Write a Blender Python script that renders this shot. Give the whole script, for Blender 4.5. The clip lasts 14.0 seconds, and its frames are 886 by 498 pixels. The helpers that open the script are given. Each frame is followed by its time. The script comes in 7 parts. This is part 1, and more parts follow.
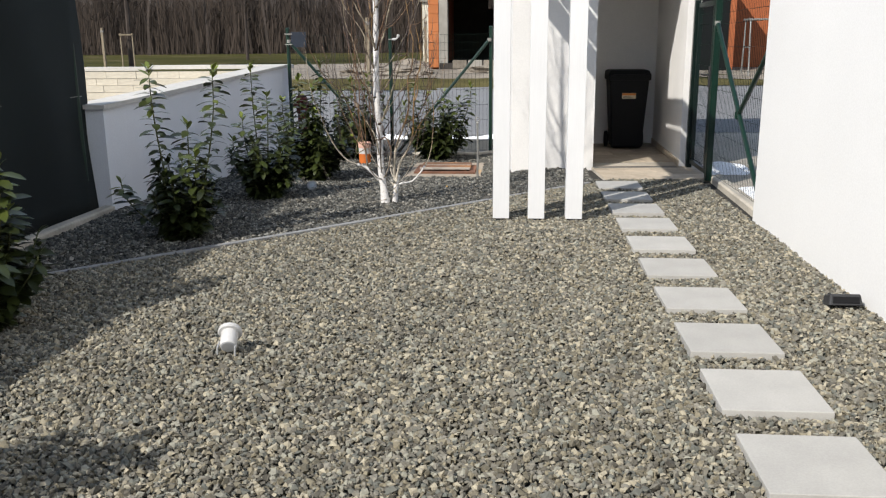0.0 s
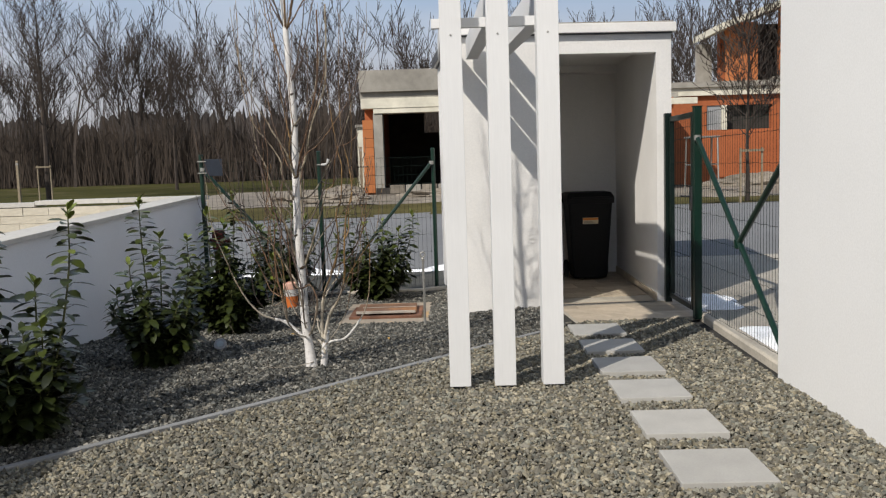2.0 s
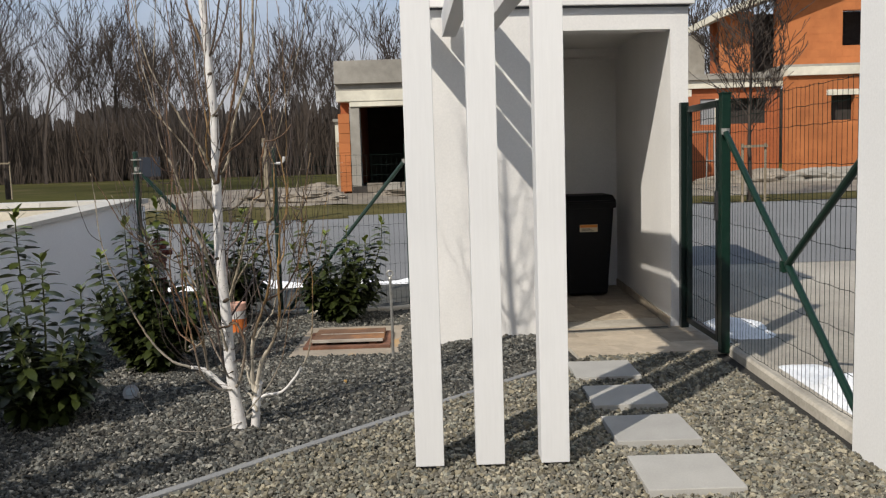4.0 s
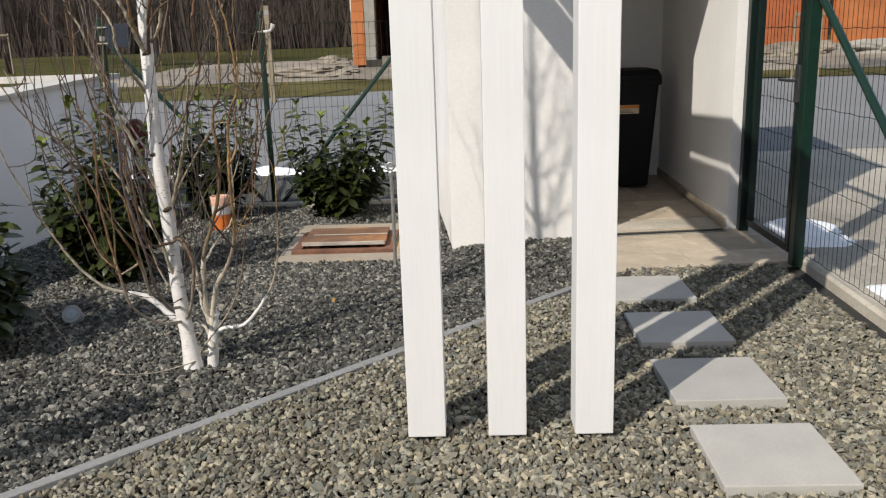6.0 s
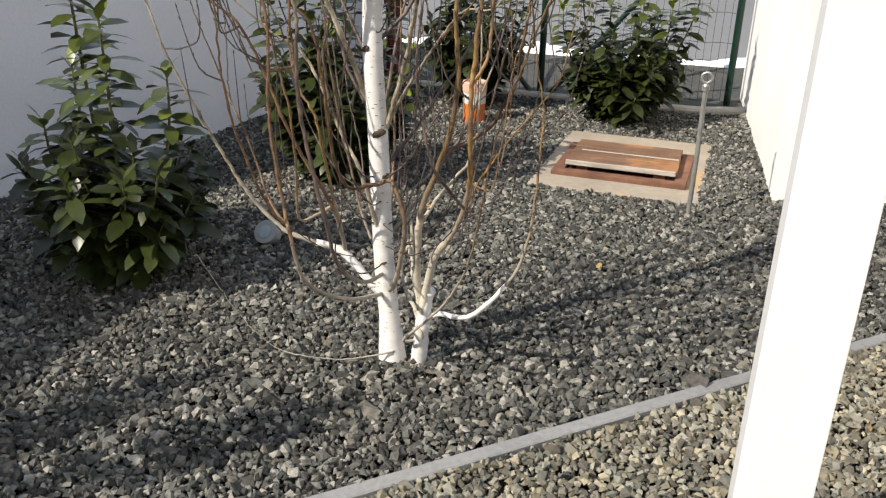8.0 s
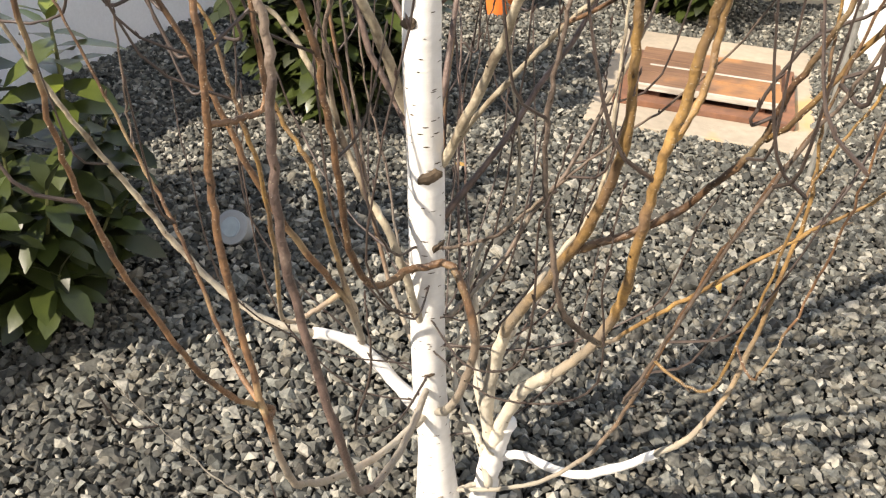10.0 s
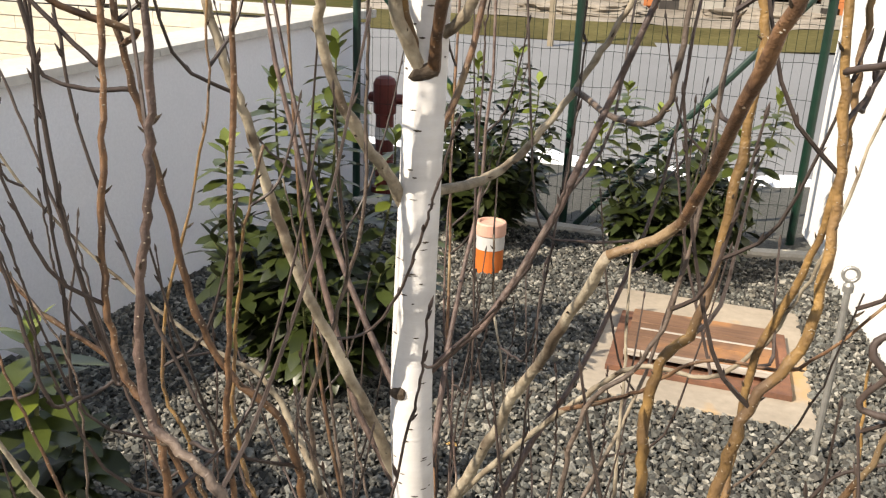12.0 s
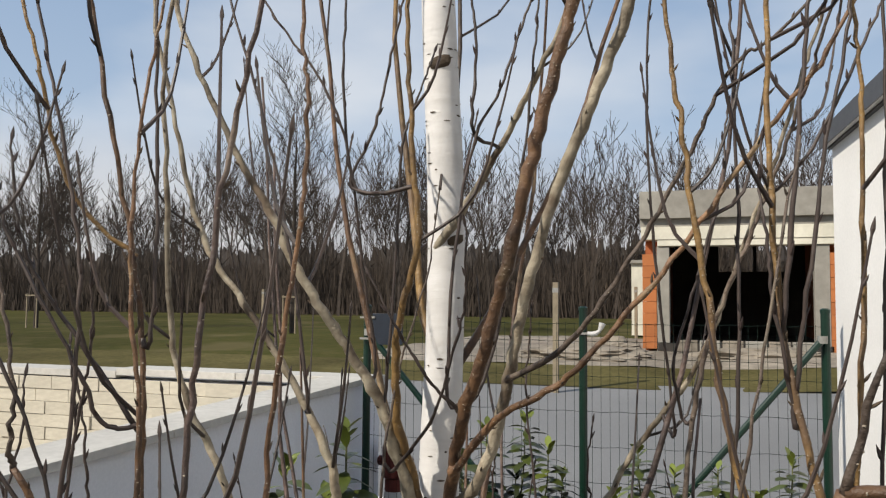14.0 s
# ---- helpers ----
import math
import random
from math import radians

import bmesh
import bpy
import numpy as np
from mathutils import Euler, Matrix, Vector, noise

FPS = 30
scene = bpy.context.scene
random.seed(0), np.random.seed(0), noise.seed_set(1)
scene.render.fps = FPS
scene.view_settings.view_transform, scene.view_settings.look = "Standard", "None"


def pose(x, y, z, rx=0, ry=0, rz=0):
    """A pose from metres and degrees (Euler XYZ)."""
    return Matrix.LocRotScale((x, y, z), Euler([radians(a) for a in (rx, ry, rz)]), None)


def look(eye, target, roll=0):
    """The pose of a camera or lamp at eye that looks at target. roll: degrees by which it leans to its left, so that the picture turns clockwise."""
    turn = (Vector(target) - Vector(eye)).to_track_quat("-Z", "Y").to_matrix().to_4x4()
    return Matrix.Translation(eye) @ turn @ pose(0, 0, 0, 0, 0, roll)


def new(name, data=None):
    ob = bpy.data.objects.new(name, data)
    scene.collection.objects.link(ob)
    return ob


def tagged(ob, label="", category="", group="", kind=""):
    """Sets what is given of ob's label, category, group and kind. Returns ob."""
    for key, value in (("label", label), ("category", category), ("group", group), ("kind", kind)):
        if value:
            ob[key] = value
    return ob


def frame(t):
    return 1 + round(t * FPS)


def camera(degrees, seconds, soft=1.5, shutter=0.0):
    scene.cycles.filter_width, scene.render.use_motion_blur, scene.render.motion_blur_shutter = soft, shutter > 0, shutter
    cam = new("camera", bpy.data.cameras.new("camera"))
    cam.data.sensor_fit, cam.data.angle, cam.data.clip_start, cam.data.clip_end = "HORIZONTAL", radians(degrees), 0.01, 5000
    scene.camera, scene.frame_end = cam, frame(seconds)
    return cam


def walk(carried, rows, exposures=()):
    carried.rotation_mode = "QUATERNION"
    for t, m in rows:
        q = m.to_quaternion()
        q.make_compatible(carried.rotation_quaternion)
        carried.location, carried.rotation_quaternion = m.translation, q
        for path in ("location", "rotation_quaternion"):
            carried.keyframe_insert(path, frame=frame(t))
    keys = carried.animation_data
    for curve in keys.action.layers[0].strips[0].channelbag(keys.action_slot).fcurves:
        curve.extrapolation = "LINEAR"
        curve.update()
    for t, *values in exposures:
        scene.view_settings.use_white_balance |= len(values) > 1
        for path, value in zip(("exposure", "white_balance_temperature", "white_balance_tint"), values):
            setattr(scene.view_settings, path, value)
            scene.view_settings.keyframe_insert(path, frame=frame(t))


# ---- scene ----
cam = camera(55.8, 14.0, soft=1.25)
PATH = [
    (0, (0.183, 0.604, 1.335), (0.009, 2.539, 0.858), -0.5),
    (0.5, (0.151, 1.008, 1.285), (0.03, 2.982, 0.983), -0.5),
    (1, (0.139, 1.386, 1.328), (0.011, 3.365, 1.076), -2.2),
    (1.5, (0.04, 1.727, 1.332), (-0.047, 3.715, 1.133), -2.3),
    (2, (0.056, 2.07, 1.33), (0.026, 4.06, 1.134), -1.8),
    (2.5, (0.111, 2.398, 1.357), (0.104, 4.39, 1.18), -1.4),
    (5, (0.145, 3.94, 1.362), (0.151, 5.914, 1.042), -2.1),
    (5.5, (0.164, 4.174, 1.33), (0.157, 6.125, 0.891), -2.1),
    (6, (0.212, 4.409, 1.322), (0.155, 6.345, 0.826), -1.9),
    (6.5, (0.164, 4.695, 1.309), (-0.135, 6.59, 0.745), -0.8),
    (7, (0.096, 4.994, 1.308), (-0.387, 6.828, 0.673), 0.8),
    (7.2, (0.05, 5.138, 1.275), (-0.473, 6.943, 0.591), 1.1),
    (7.5, (0.003, 5.35, 1.284), (-0.603, 7.118, 0.571), 1.1),
    (9.8, (-0.597, 6.62, 1.255), (-1.135, 8.185, 0.131), 1.1),
    (10, (-0.643, 6.68, 1.262), (-1.145, 8.262, 0.145), 2.3),
    (10.2, (-0.666, 6.721, 1.275), (-1.133, 8.321, 0.17), 3.1),
    (10.5, (-0.669, 6.774, 1.302), (-1.141, 8.407, 0.248), 3.0),
    (11, (-0.67, 6.795, 1.336), (-1.174, 8.49, 0.402), 2.0),
    (11.5, (-0.676, 6.793, 1.375), (-1.214, 8.547, 0.579), 1.9),
    (12, (-0.693, 6.811, 1.407), (-1.263, 8.613, 0.752), 2.3),
    (12.5, (-0.696, 6.802, 1.461), (-1.302, 8.661, 1.041), 0.4),
    (13, (-0.696, 6.796, 1.503), (-1.32, 8.691, 1.362), 0.2),
    (13.3, (-0.692, 6.788, 1.528), (-1.323, 8.686, 1.507), 0.3),
    (13.5, (-0.69, 6.794, 1.536), (-1.324, 8.69, 1.564), 0.4),
    (14, (-0.688, 6.783, 1.557), (-1.327, 8.673, 1.688), 0.5),
]
walk(cam, [(t, look(*p)) for t, *p in PATH], exposures=[(0, 0.27, 6600, 10), (1, 0.03, 6700, 10), (2.5, -0.14, 6800, 10), (5, -0.06, 6900, 10), (6.5, 0.15, 6850, 10), (7.7, 0.40, 7000, 10), (9.8, 1.12, 7600, 11), (10.6, 1.14, 7650, 11), (11.6, 0.90, 7650, 11), (12.5, 0.62, 7350, 11), (13.2, 0.27, 7200, 10), (14, 0.0, 7000, 9)])

# ---- world, sun, exposure ----
SUN = Vector((0.643, 0.766, -0.816)).normalized()
sun_data = bpy.data.lights.new("sun", "SUN")
sun_data.energy, sun_data.angle, sun_data.color = 4.6, radians(0.6), (1.0, 0.965, 0.91)
sun_ob = new("sun", sun_data)
sun_ob.rotation_mode = "QUATERNION"
sun_ob.rotation_quaternion = SUN.to_track_quat("-Z", "Y")
sun_ob.location = (-6, -6, 12)

world = bpy.data.worlds.new("sky")
scene.world = world
world.use_nodes = True
wt = world.node_tree
wt.nodes.clear()
w_out = wt.nodes.new("ShaderNodeOutputWorld")
w_bg = wt.nodes.new("ShaderNodeBackground")
w_sky = wt.nodes.new("ShaderNodeTexSky")
w_sky.sky_type, w_sky.sun_disc = "NISHITA", False
w_sky.sun_elevation, w_sky.sun_rotation = radians(39.2), radians(220)
w_sky.air_density, w_sky.dust_density, w_sky.ozone_density = 1.0, 2.6, 1.5
w_bg.inputs["Strength"].default_value = 0.062
w_co = wt.nodes.new("ShaderNodeTexCoord")
w_map = wt.nodes.new("ShaderNodeMapping")
w_map.inputs["Scale"].default_value = (1.0, 1.0, 2.6)
w_map.inputs["Location"].default_value = (0.35, 0.2, 0.1)
w_noise = wt.nodes.new("ShaderNodeTexNoise")
w_noise.inputs["Scale"].default_value = 2.2
w_noise.inputs["Detail"].default_value = 5
w_noise.inputs["Roughness"].default_value = 0.46
w_ramp = wt.nodes.new("ShaderNodeValToRGB")
w_ramp.color_ramp.elements[0].position, w_ramp.color_ramp.elements[1].position = 0.42, 0.74
w_mix = wt.nodes.new("ShaderNodeMixRGB")
w_mix.inputs["Color2"].default_value = (15.0, 15.3, 16.0, 1)
w_amt = wt.nodes.new("ShaderNodeMath")
w_amt.operation = "MULTIPLY"
w_amt.inputs[1].default_value = 0.62
wt.links.new(w_co.outputs["Generated"], w_map.inputs["Vector"])
wt.links.new(w_map.outputs["Vector"], w_noise.inputs["Vector"])
wt.links.new(w_noise.outputs["Fac"], w_ramp.inputs["Fac"])
wt.links.new(w_ramp.outputs["Color"], w_amt.inputs[0])
wt.links.new(w_amt.outputs[0], w_mix.inputs["Fac"])
w_haze = wt.nodes.new("ShaderNodeMixRGB")
w_haze.inputs["Fac"].default_value = 0.72
w_sep = wt.nodes.new("ShaderNodeSeparateXYZ")
w_air = wt.nodes.new("ShaderNodeValToRGB")
for pos, c in ((0.0, (0.66, 0.67, 0.73)), (0.10, (0.64, 0.67, 0.77)), (0.20, (0.50, 0.67, 0.94)), (0.42, (0.33, 0.50, 0.80)), (0.85, (0.15, 0.28, 0.52))):
    e = w_air.color_ramp.elements[0] if pos == 0.0 else w_air.color_ramp.elements.new(pos)
    e.position, e.color = pos, (*c, 1)
w_air.color_ramp.elements.remove(w_air.color_ramp.elements[-1])
w_gain = wt.nodes.new("ShaderNodeVectorMath")
w_gain.operation = "SCALE"
w_gain.inputs["Scale"].default_value = 16.0
wt.links.new(w_co.outputs["Generated"], w_sep.inputs["Vector"])
wt.links.new(w_sep.outputs["Z"], w_air.inputs["Fac"])
wt.links.new(w_air.outputs["Color"], w_gain.inputs[0])
wt.links.new(w_gain.outputs["Vector"], w_haze.inputs["Color2"])
wt.links.new(w_sky.outputs["Color"], w_haze.inputs["Color1"])
wt.links.new(w_haze.outputs["Color"], w_mix.inputs["Color1"])
wt.links.new(w_mix.outputs["Color"], w_bg.inputs["Color"])
wt.links.new(w_bg.outputs["Background"], w_out.inputs["Surface"])
scene.view_settings.exposure = 0.0


# ---- materials ----
def surface(name, c1, c2, scale=20.0, rough=0.8, bump=0.2, metal=0.0, vary=0.0, island=0.0, stain=0.25, stain_scale=1.2,
            stretch=(1, 1, 1), spec=0.4, hue=None, patch=None, patch_scale=7.0, patch_at=0.56, foot=None):
    """Two tones mixed by a fine noise, a second large noise for stains, relief, and a random tone per object or per island."""
    m = bpy.data.materials.new(name)
    m.use_nodes = True
    nt = m.node_tree
    b = nt.nodes["Principled BSDF"]
    b.inputs["Roughness"].default_value, b.inputs["Metallic"].default_value = rough, metal
    b.inputs["Specular IOR Level"].default_value = spec
    co = nt.nodes.new("ShaderNodeTexCoord")
    mp = nt.nodes.new("ShaderNodeMapping")
    mp.inputs["Scale"].default_value = stretch
    nt.links.new(co.outputs["Object"], mp.inputs["Vector"])
    n1 = nt.nodes.new("ShaderNodeTexNoise")
    n1.inputs["Scale"].default_value, n1.inputs["Detail"].default_value, n1.inputs["Roughness"].default_value = scale, 6, 0.62
    n2 = nt.nodes.new("ShaderNodeTexNoise")
    n2.inputs["Scale"].default_value, n2.inputs["Detail"].default_value = stain_scale, 4
    nt.links.new(mp.outputs["Vector"], n1.inputs["Vector"])
    nt.links.new(co.outputs["Object"], n2.inputs["Vector"])
    r1 = nt.nodes.new("ShaderNodeMapRange")
    r1.inputs["From Min"].default_value, r1.inputs["From Max"].default_value = 0.32, 0.68
    nt.links.new(n1.outputs["Fac"], r1.inputs["Value"])
    mix = nt.nodes.new("ShaderNodeMixRGB")
    mix.inputs["Color1"].default_value, mix.inputs["Color2"].default_value = (*c1, 1), (*c2, 1)
    nt.links.new(r1.outputs["Result"], mix.inputs["Fac"])
    colour = mix.outputs["Color"]
    if hue is not None:
        geo0 = nt.nodes.new("ShaderNodeNewGeometry")
        ramp = nt.nodes.new("ShaderNodeValToRGB")
        ramp.color_ramp.elements.remove(ramp.color_ramp.elements[1])
        for i, c in enumerate(hue):
            e = ramp.color_ramp.elements[0] if i == 0 else ramp.color_ramp.elements.new(i / len(hue))
            e.color = (*c, 1)
        ramp.color_ramp.interpolation = "CONSTANT"
        nt.links.new(geo0.outputs["Random Per Island"], ramp.inputs["Fac"])
        mul0 = nt.nodes.new("ShaderNodeMixRGB")
        mul0.blend_type = "MULTIPLY"
        mul0.inputs["Fac"].default_value = 1.0
        nt.links.new(colour, mul0.inputs["Color1"])
        nt.links.new(ramp.outputs["Color"], mul0.inputs["Color2"])
        colour = mul0.outputs["Color"]
    if patch is not None:
        n3 = nt.nodes.new("ShaderNodeTexNoise")
        n3.inputs["Scale"].default_value, n3.inputs["Detail"].default_value = patch_scale, 5
        nt.links.new(co.outputs["Object"], n3.inputs["Vector"])
        edge = nt.nodes.new("ShaderNodeMapRange")
        edge.inputs["From Min"].default_value, edge.inputs["From Max"].default_value = patch_at - 0.04, patch_at + 0.06
        nt.links.new(n3.outputs["Fac"], edge.inputs["Value"])
        over = nt.nodes.new("ShaderNodeMixRGB")
        over.inputs["Color2"].default_value = (*patch, 1)
        nt.links.new(edge.outputs["Result"], over.inputs["Fac"])
        nt.links.new(colour, over.inputs["Color1"])
        colour = over.outputs["Color"]
    if foot is not None:
        sep = nt.nodes.new("ShaderNodeSeparateXYZ")
        nt.links.new(co.outputs["Object"], sep.inputs["Vector"])
        wav = nt.nodes.new("ShaderNodeMath")
        wav.operation = "MULTIPLY_ADD"
        wav.inputs[1].default_value, wav.inputs[2].default_value = 0.5, -0.25
        nt.links.new(n2.outputs["Fac"], wav.inputs[0])
        tot = nt.nodes.new("ShaderNodeMath")
        nt.links.new(sep.outputs["Z"], tot.inputs[0])
        nt.links.new(wav.outputs[0], tot.inputs[1])
        old = nt.nodes.new("ShaderNodeMapRange")
        old.inputs["From Min"].default_value, old.inputs["From Max"].default_value = foot[1], foot[2]
        old.inputs["To Min"].default_value, old.inputs["To Max"].default_value = 1.0, 0.0
        nt.links.new(tot.outputs[0], old.inputs["Value"])
        peel = nt.nodes.new("ShaderNodeMixRGB")
        peel.inputs["Color2"].default_value = (*foot[0], 1)
        nt.links.new(old.outputs["Result"], peel.inputs["Fac"])
        nt.links.new(colour, peel.inputs["Color1"])
        colour = peel.outputs["Color"]
    value = nt.nodes.new("ShaderNodeMapRange")
    value.inputs["From Min"].default_value, value.inputs["From Max"].default_value = 0.3, 0.7
    value.inputs["To Min"].default_value, value.inputs["To Max"].default_value = 1 - stain, 1 + stain * 0.4
    nt.links.new(n2.outputs["Fac"], value.inputs["Value"])
    tone = value.outputs["Result"]
    for amount, kind, socket in ((vary, "ShaderNodeObjectInfo", "Random"), (island, "ShaderNodeNewGeometry", "Random Per Island")):
        if amount:
            src = nt.nodes.new(kind)
            rg = nt.nodes.new("ShaderNodeMapRange")
            rg.inputs["To Min"].default_value, rg.inputs["To Max"].default_value = 1 - amount, 1 + amount
            nt.links.new(src.outputs[socket], rg.inputs["Value"])
            mu = nt.nodes.new("ShaderNodeMath")
            mu.operation = "MULTIPLY"
            nt.links.new(tone, mu.inputs[0])
            nt.links.new(rg.outputs["Result"], mu.inputs[1])
            tone = mu.outputs[0]
    hsv = nt.nodes.new("ShaderNodeHueSaturation")
    nt.links.new(colour, hsv.inputs["Color"])
    nt.links.new(tone, hsv.inputs["Value"])
    nt.links.new(hsv.outputs["Color"], b.inputs["Base Color"])
    if bump:
        bp = nt.nodes.new("ShaderNodeBump")
        bp.inputs["Strength"].default_value, bp.inputs["Distance"].default_value = bump, 0.01
        nt.links.new(n1.outputs["Fac"], bp.inputs["Height"])
        nt.links.new(bp.outputs["Normal"], b.inputs["Normal"])
    return m


M_render = surface("white_render", (0.80, 0.79, 0.77), (0.74, 0.73, 0.71), 90, 0.9, 0.12, stain=0.05, stain_scale=0.7)
M_render_old = surface("white_render_alcove", (0.80, 0.78, 0.75), (0.735, 0.72, 0.695), 70, 0.9, 0.15, stain=0.10, stain_scale=1.1)
M_post = surface("white_painted_timber", (0.66, 0.66, 0.66), (0.625, 0.625, 0.625), 12, 0.6, 0.03, stain=0.06, stretch=(6, 6, 0.4))
M_wall_left = surface("pale_grey_render", (0.74, 0.75, 0.78), (0.68, 0.69, 0.72), 80, 0.92, 0.15, stain=0.07)
M_coping = surface("pale_stone_coping", (0.56, 0.535, 0.49), (0.47, 0.45, 0.41), 24, 0.8, 0.15, stain=0.15, vary=0.05)
M_ledger = surface("cream_split_stone", (0.58, 0.53, 0.43), (0.48, 0.435, 0.35), 14, 0.85, 0.35, vary=0.06, stain=0.10, stretch=(1, 1, 3))
M_gravel = surface("grey_beige_gravel", (0.254, 0.232, 0.186), (0.170, 0.156, 0.128), 60, 0.85, 0.3, island=0.60, stain=0.10, spec=0.25,
                   hue=((1.0, 1.0, 1.0), (1.0, 0.98, 0.89), (0.76, 0.84, 0.89), (1.07, 1.03, 0.90), (0.72, 0.73, 0.73), (1.30, 1.27, 1.17), (0.92, 0.97, 0.97), (0.62, 0.63, 0.64)))
M_gravel_dark = surface("dark_basalt_gravel", (0.188, 0.178, 0.160), (0.080, 0.077, 0.070), 60, 0.8, 0.3, island=0.62, stain=0.10, spec=0.12,
                        hue=((1, 1, 1), (0.6, 0.64, 0.66), (0.8, 0.85, 0.86), (1.05, 1.03, 0.96), (0.55, 0.57, 0.57), (1.45, 1.45, 1.40), (0.75, 0.79, 0.79)))
# Ground below the stones, near black to paint shade into their gaps.
M_bed = surface("gravel_gap_shade", (0.040, 0.038, 0.034), (0.022, 0.021, 0.019), 60, 0.95, 0.5, stain=0.3)
M_slab = surface("grey_concrete_slab", (0.405, 0.392, 0.365), (0.355, 0.343, 0.318), 140, 0.85, 0.12, vary=0.05, stain=0.10, stain_scale=5)
M_edging = surface("grey_concrete_edging", (0.27, 0.27, 0.265), (0.21, 0.21, 0.21), 60, 0.85, 0.25, stain=0.2, stain_scale=3)
M_kerb = surface("pale_concrete_kerb", (0.54, 0.49, 0.41), (0.41, 0.37, 0.305), 40, 0.9, 0.35, stain=0.3, stain_scale=2.5)
M_tile = surface("slate_brown_tile", (0.50, 0.42, 0.32), (0.36, 0.30, 0.23), 9, 0.7, 0.25, vary=0.22, stain=0.2, stain_scale=4)
M_grate = surface("dark_steel_grating", (0.10, 0.10, 0.10), (0.05, 0.05, 0.05), 60, 0.5, 0.1, metal=0.7)
M_bin = surface("black_plastic", (0.008, 0.008, 0.009), (0.005, 0.005, 0.006), 80, 0.6, 0.08, stain=0.15, spec=0.2)
M_rubber = surface("black_rubber", (0.02, 0.02, 0.02), (0.012, 0.012, 0.012), 60, 0.8, 0.1)
M_sticker = surface("orange_white_sticker", (0.72, 0.62, 0.45), (0.68, 0.56, 0.38), 20, 0.6, 0.0)
M_orange = surface("orange_print", (0.75, 0.27, 0.05), (0.66, 0.22, 0.04), 20, 0.6, 0.0)
M_ink = surface("dark_print", (0.05, 0.05, 0.05), (0.04, 0.04, 0.04), 20, 0.6, 0.0)
M_green = surface("dark_green_coated_steel", (0.004, 0.027, 0.016), (0.003, 0.018, 0.011), 30, 0.35, 0.05, stain=0.15)
M_wire = surface("dark_green_wire", (0.004, 0.015, 0.010), (0.003, 0.010, 0.008), 30, 0.7, 0.0, spec=0.2)
M_gate = surface("black_green_coated_steel", (0.004, 0.013, 0.010), (0.003, 0.009, 0.007), 30, 0.35, 0.05, stain=0.15)
M_net = surface("dark_shade_net", (0.012, 0.018, 0.017), (0.006, 0.009, 0.009), 160, 0.95, 0.3, stain=0.35, stretch=(1, 1, 3))
M_snow = surface("old_snow", (0.90, 0.91, 0.93), (0.80, 0.82, 0.86), 18, 0.7, 0.5, stain=0.08, stain_scale=3)
M_asphalt = surface("grey_asphalt", (0.21, 0.21, 0.212), (0.165, 0.166, 0.168), 120, 0.9, 0.35, stain=0.14, stain_scale=0.35)
M_paving = surface("worn_pale_paving", (0.45, 0.41, 0.345), (0.33, 0.30, 0.255), 25, 0.9, 0.3, stain=0.35, stain_scale=0.6)
M_grass = surface("dry_spring_grass", (0.046, 0.051, 0.013), (0.078, 0.068, 0.024), 3.0, 1.0, 0.6, stain=0.45, stain_scale=0.12, spec=0.05, patch=(0.10, 0.085, 0.038), patch_scale=0.35, patch_at=0.58)
M_verge = surface("yellowed_verge", (0.125, 0.105, 0.045), (0.075, 0.068, 0.026), 9, 1.0, 0.6, stain=0.4, stain_scale=0.6, spec=0.05)
M_gravel_bed = surface("trodden_gravel", (0.235, 0.222, 0.190), (0.055, 0.052, 0.046), 55, 0.9, 1.0, stain=0.12, stain_scale=2.0)
M_dirt = surface("pale_rubble_soil", (0.32, 0.275, 0.22), (0.19, 0.162, 0.128), 5, 0.95, 0.7, stain=0.4, stain_scale=0.7)
M_birch = surface("white_birch_bark", (0.72, 0.70, 0.68), (0.60, 0.575, 0.55), 9, 0.65, 0.25, stain=0.12, stain_scale=6, stretch=(1, 1, 4))
M_bark_cream = surface("cream_brown_bark", (0.46, 0.40, 0.30), (0.20, 0.155, 0.105), 38, 0.7, 0.6, stain=0.5, stain_scale=12, vary=0.15, patch=(0.135, 0.098, 0.066), patch_scale=17, patch_at=0.57, foot=((0.50, 0.45, 0.37), 0.28, 0.66))
M_bark_brown = surface("red_brown_bark", (0.225, 0.122, 0.062), (0.062, 0.035, 0.024), 46, 0.5, 0.6, stain=0.5, stain_scale=7, vary=0.25, patch=(0.29, 0.205, 0.115), patch_scale=9, patch_at=0.61, foot=((0.48, 0.43, 0.355), 0.20, 0.54))
M_bark_grey = surface("grey_brown_bark", (0.155, 0.114, 0.088), (0.050, 0.037, 0.030), 46, 0.55, 0.6, stain=0.5, stain_scale=7, vary=0.2, patch=(0.27, 0.22, 0.16), patch_scale=8, patch_at=0.64, foot=((0.48, 0.43, 0.355), 0.20, 0.54))
M_bark_ochre = surface("ochre_bark", (0.345, 0.205, 0.072), (0.125, 0.074, 0.036), 42, 0.5, 0.6, stain=0.5, stain_scale=7, vary=0.15, patch=(0.16, 0.10, 0.06), patch_scale=8, patch_at=0.57, foot=((0.50, 0.45, 0.37), 0.28, 0.66))
M_bark_purple = surface("purplish_bark", (0.170, 0.114, 0.094), (0.062, 0.043, 0.038), 46, 0.5, 0.6, stain=0.5, stain_scale=7, vary=0.15, patch=(0.25, 0.19, 0.15), patch_scale=8, patch_at=0.64, foot=((0.48, 0.43, 0.355), 0.20, 0.54))
M_twig = surface("dark_twig_bark", (0.080, 0.058, 0.049), (0.044, 0.032, 0.028), 30, 0.5, 0.2, vary=0.25)
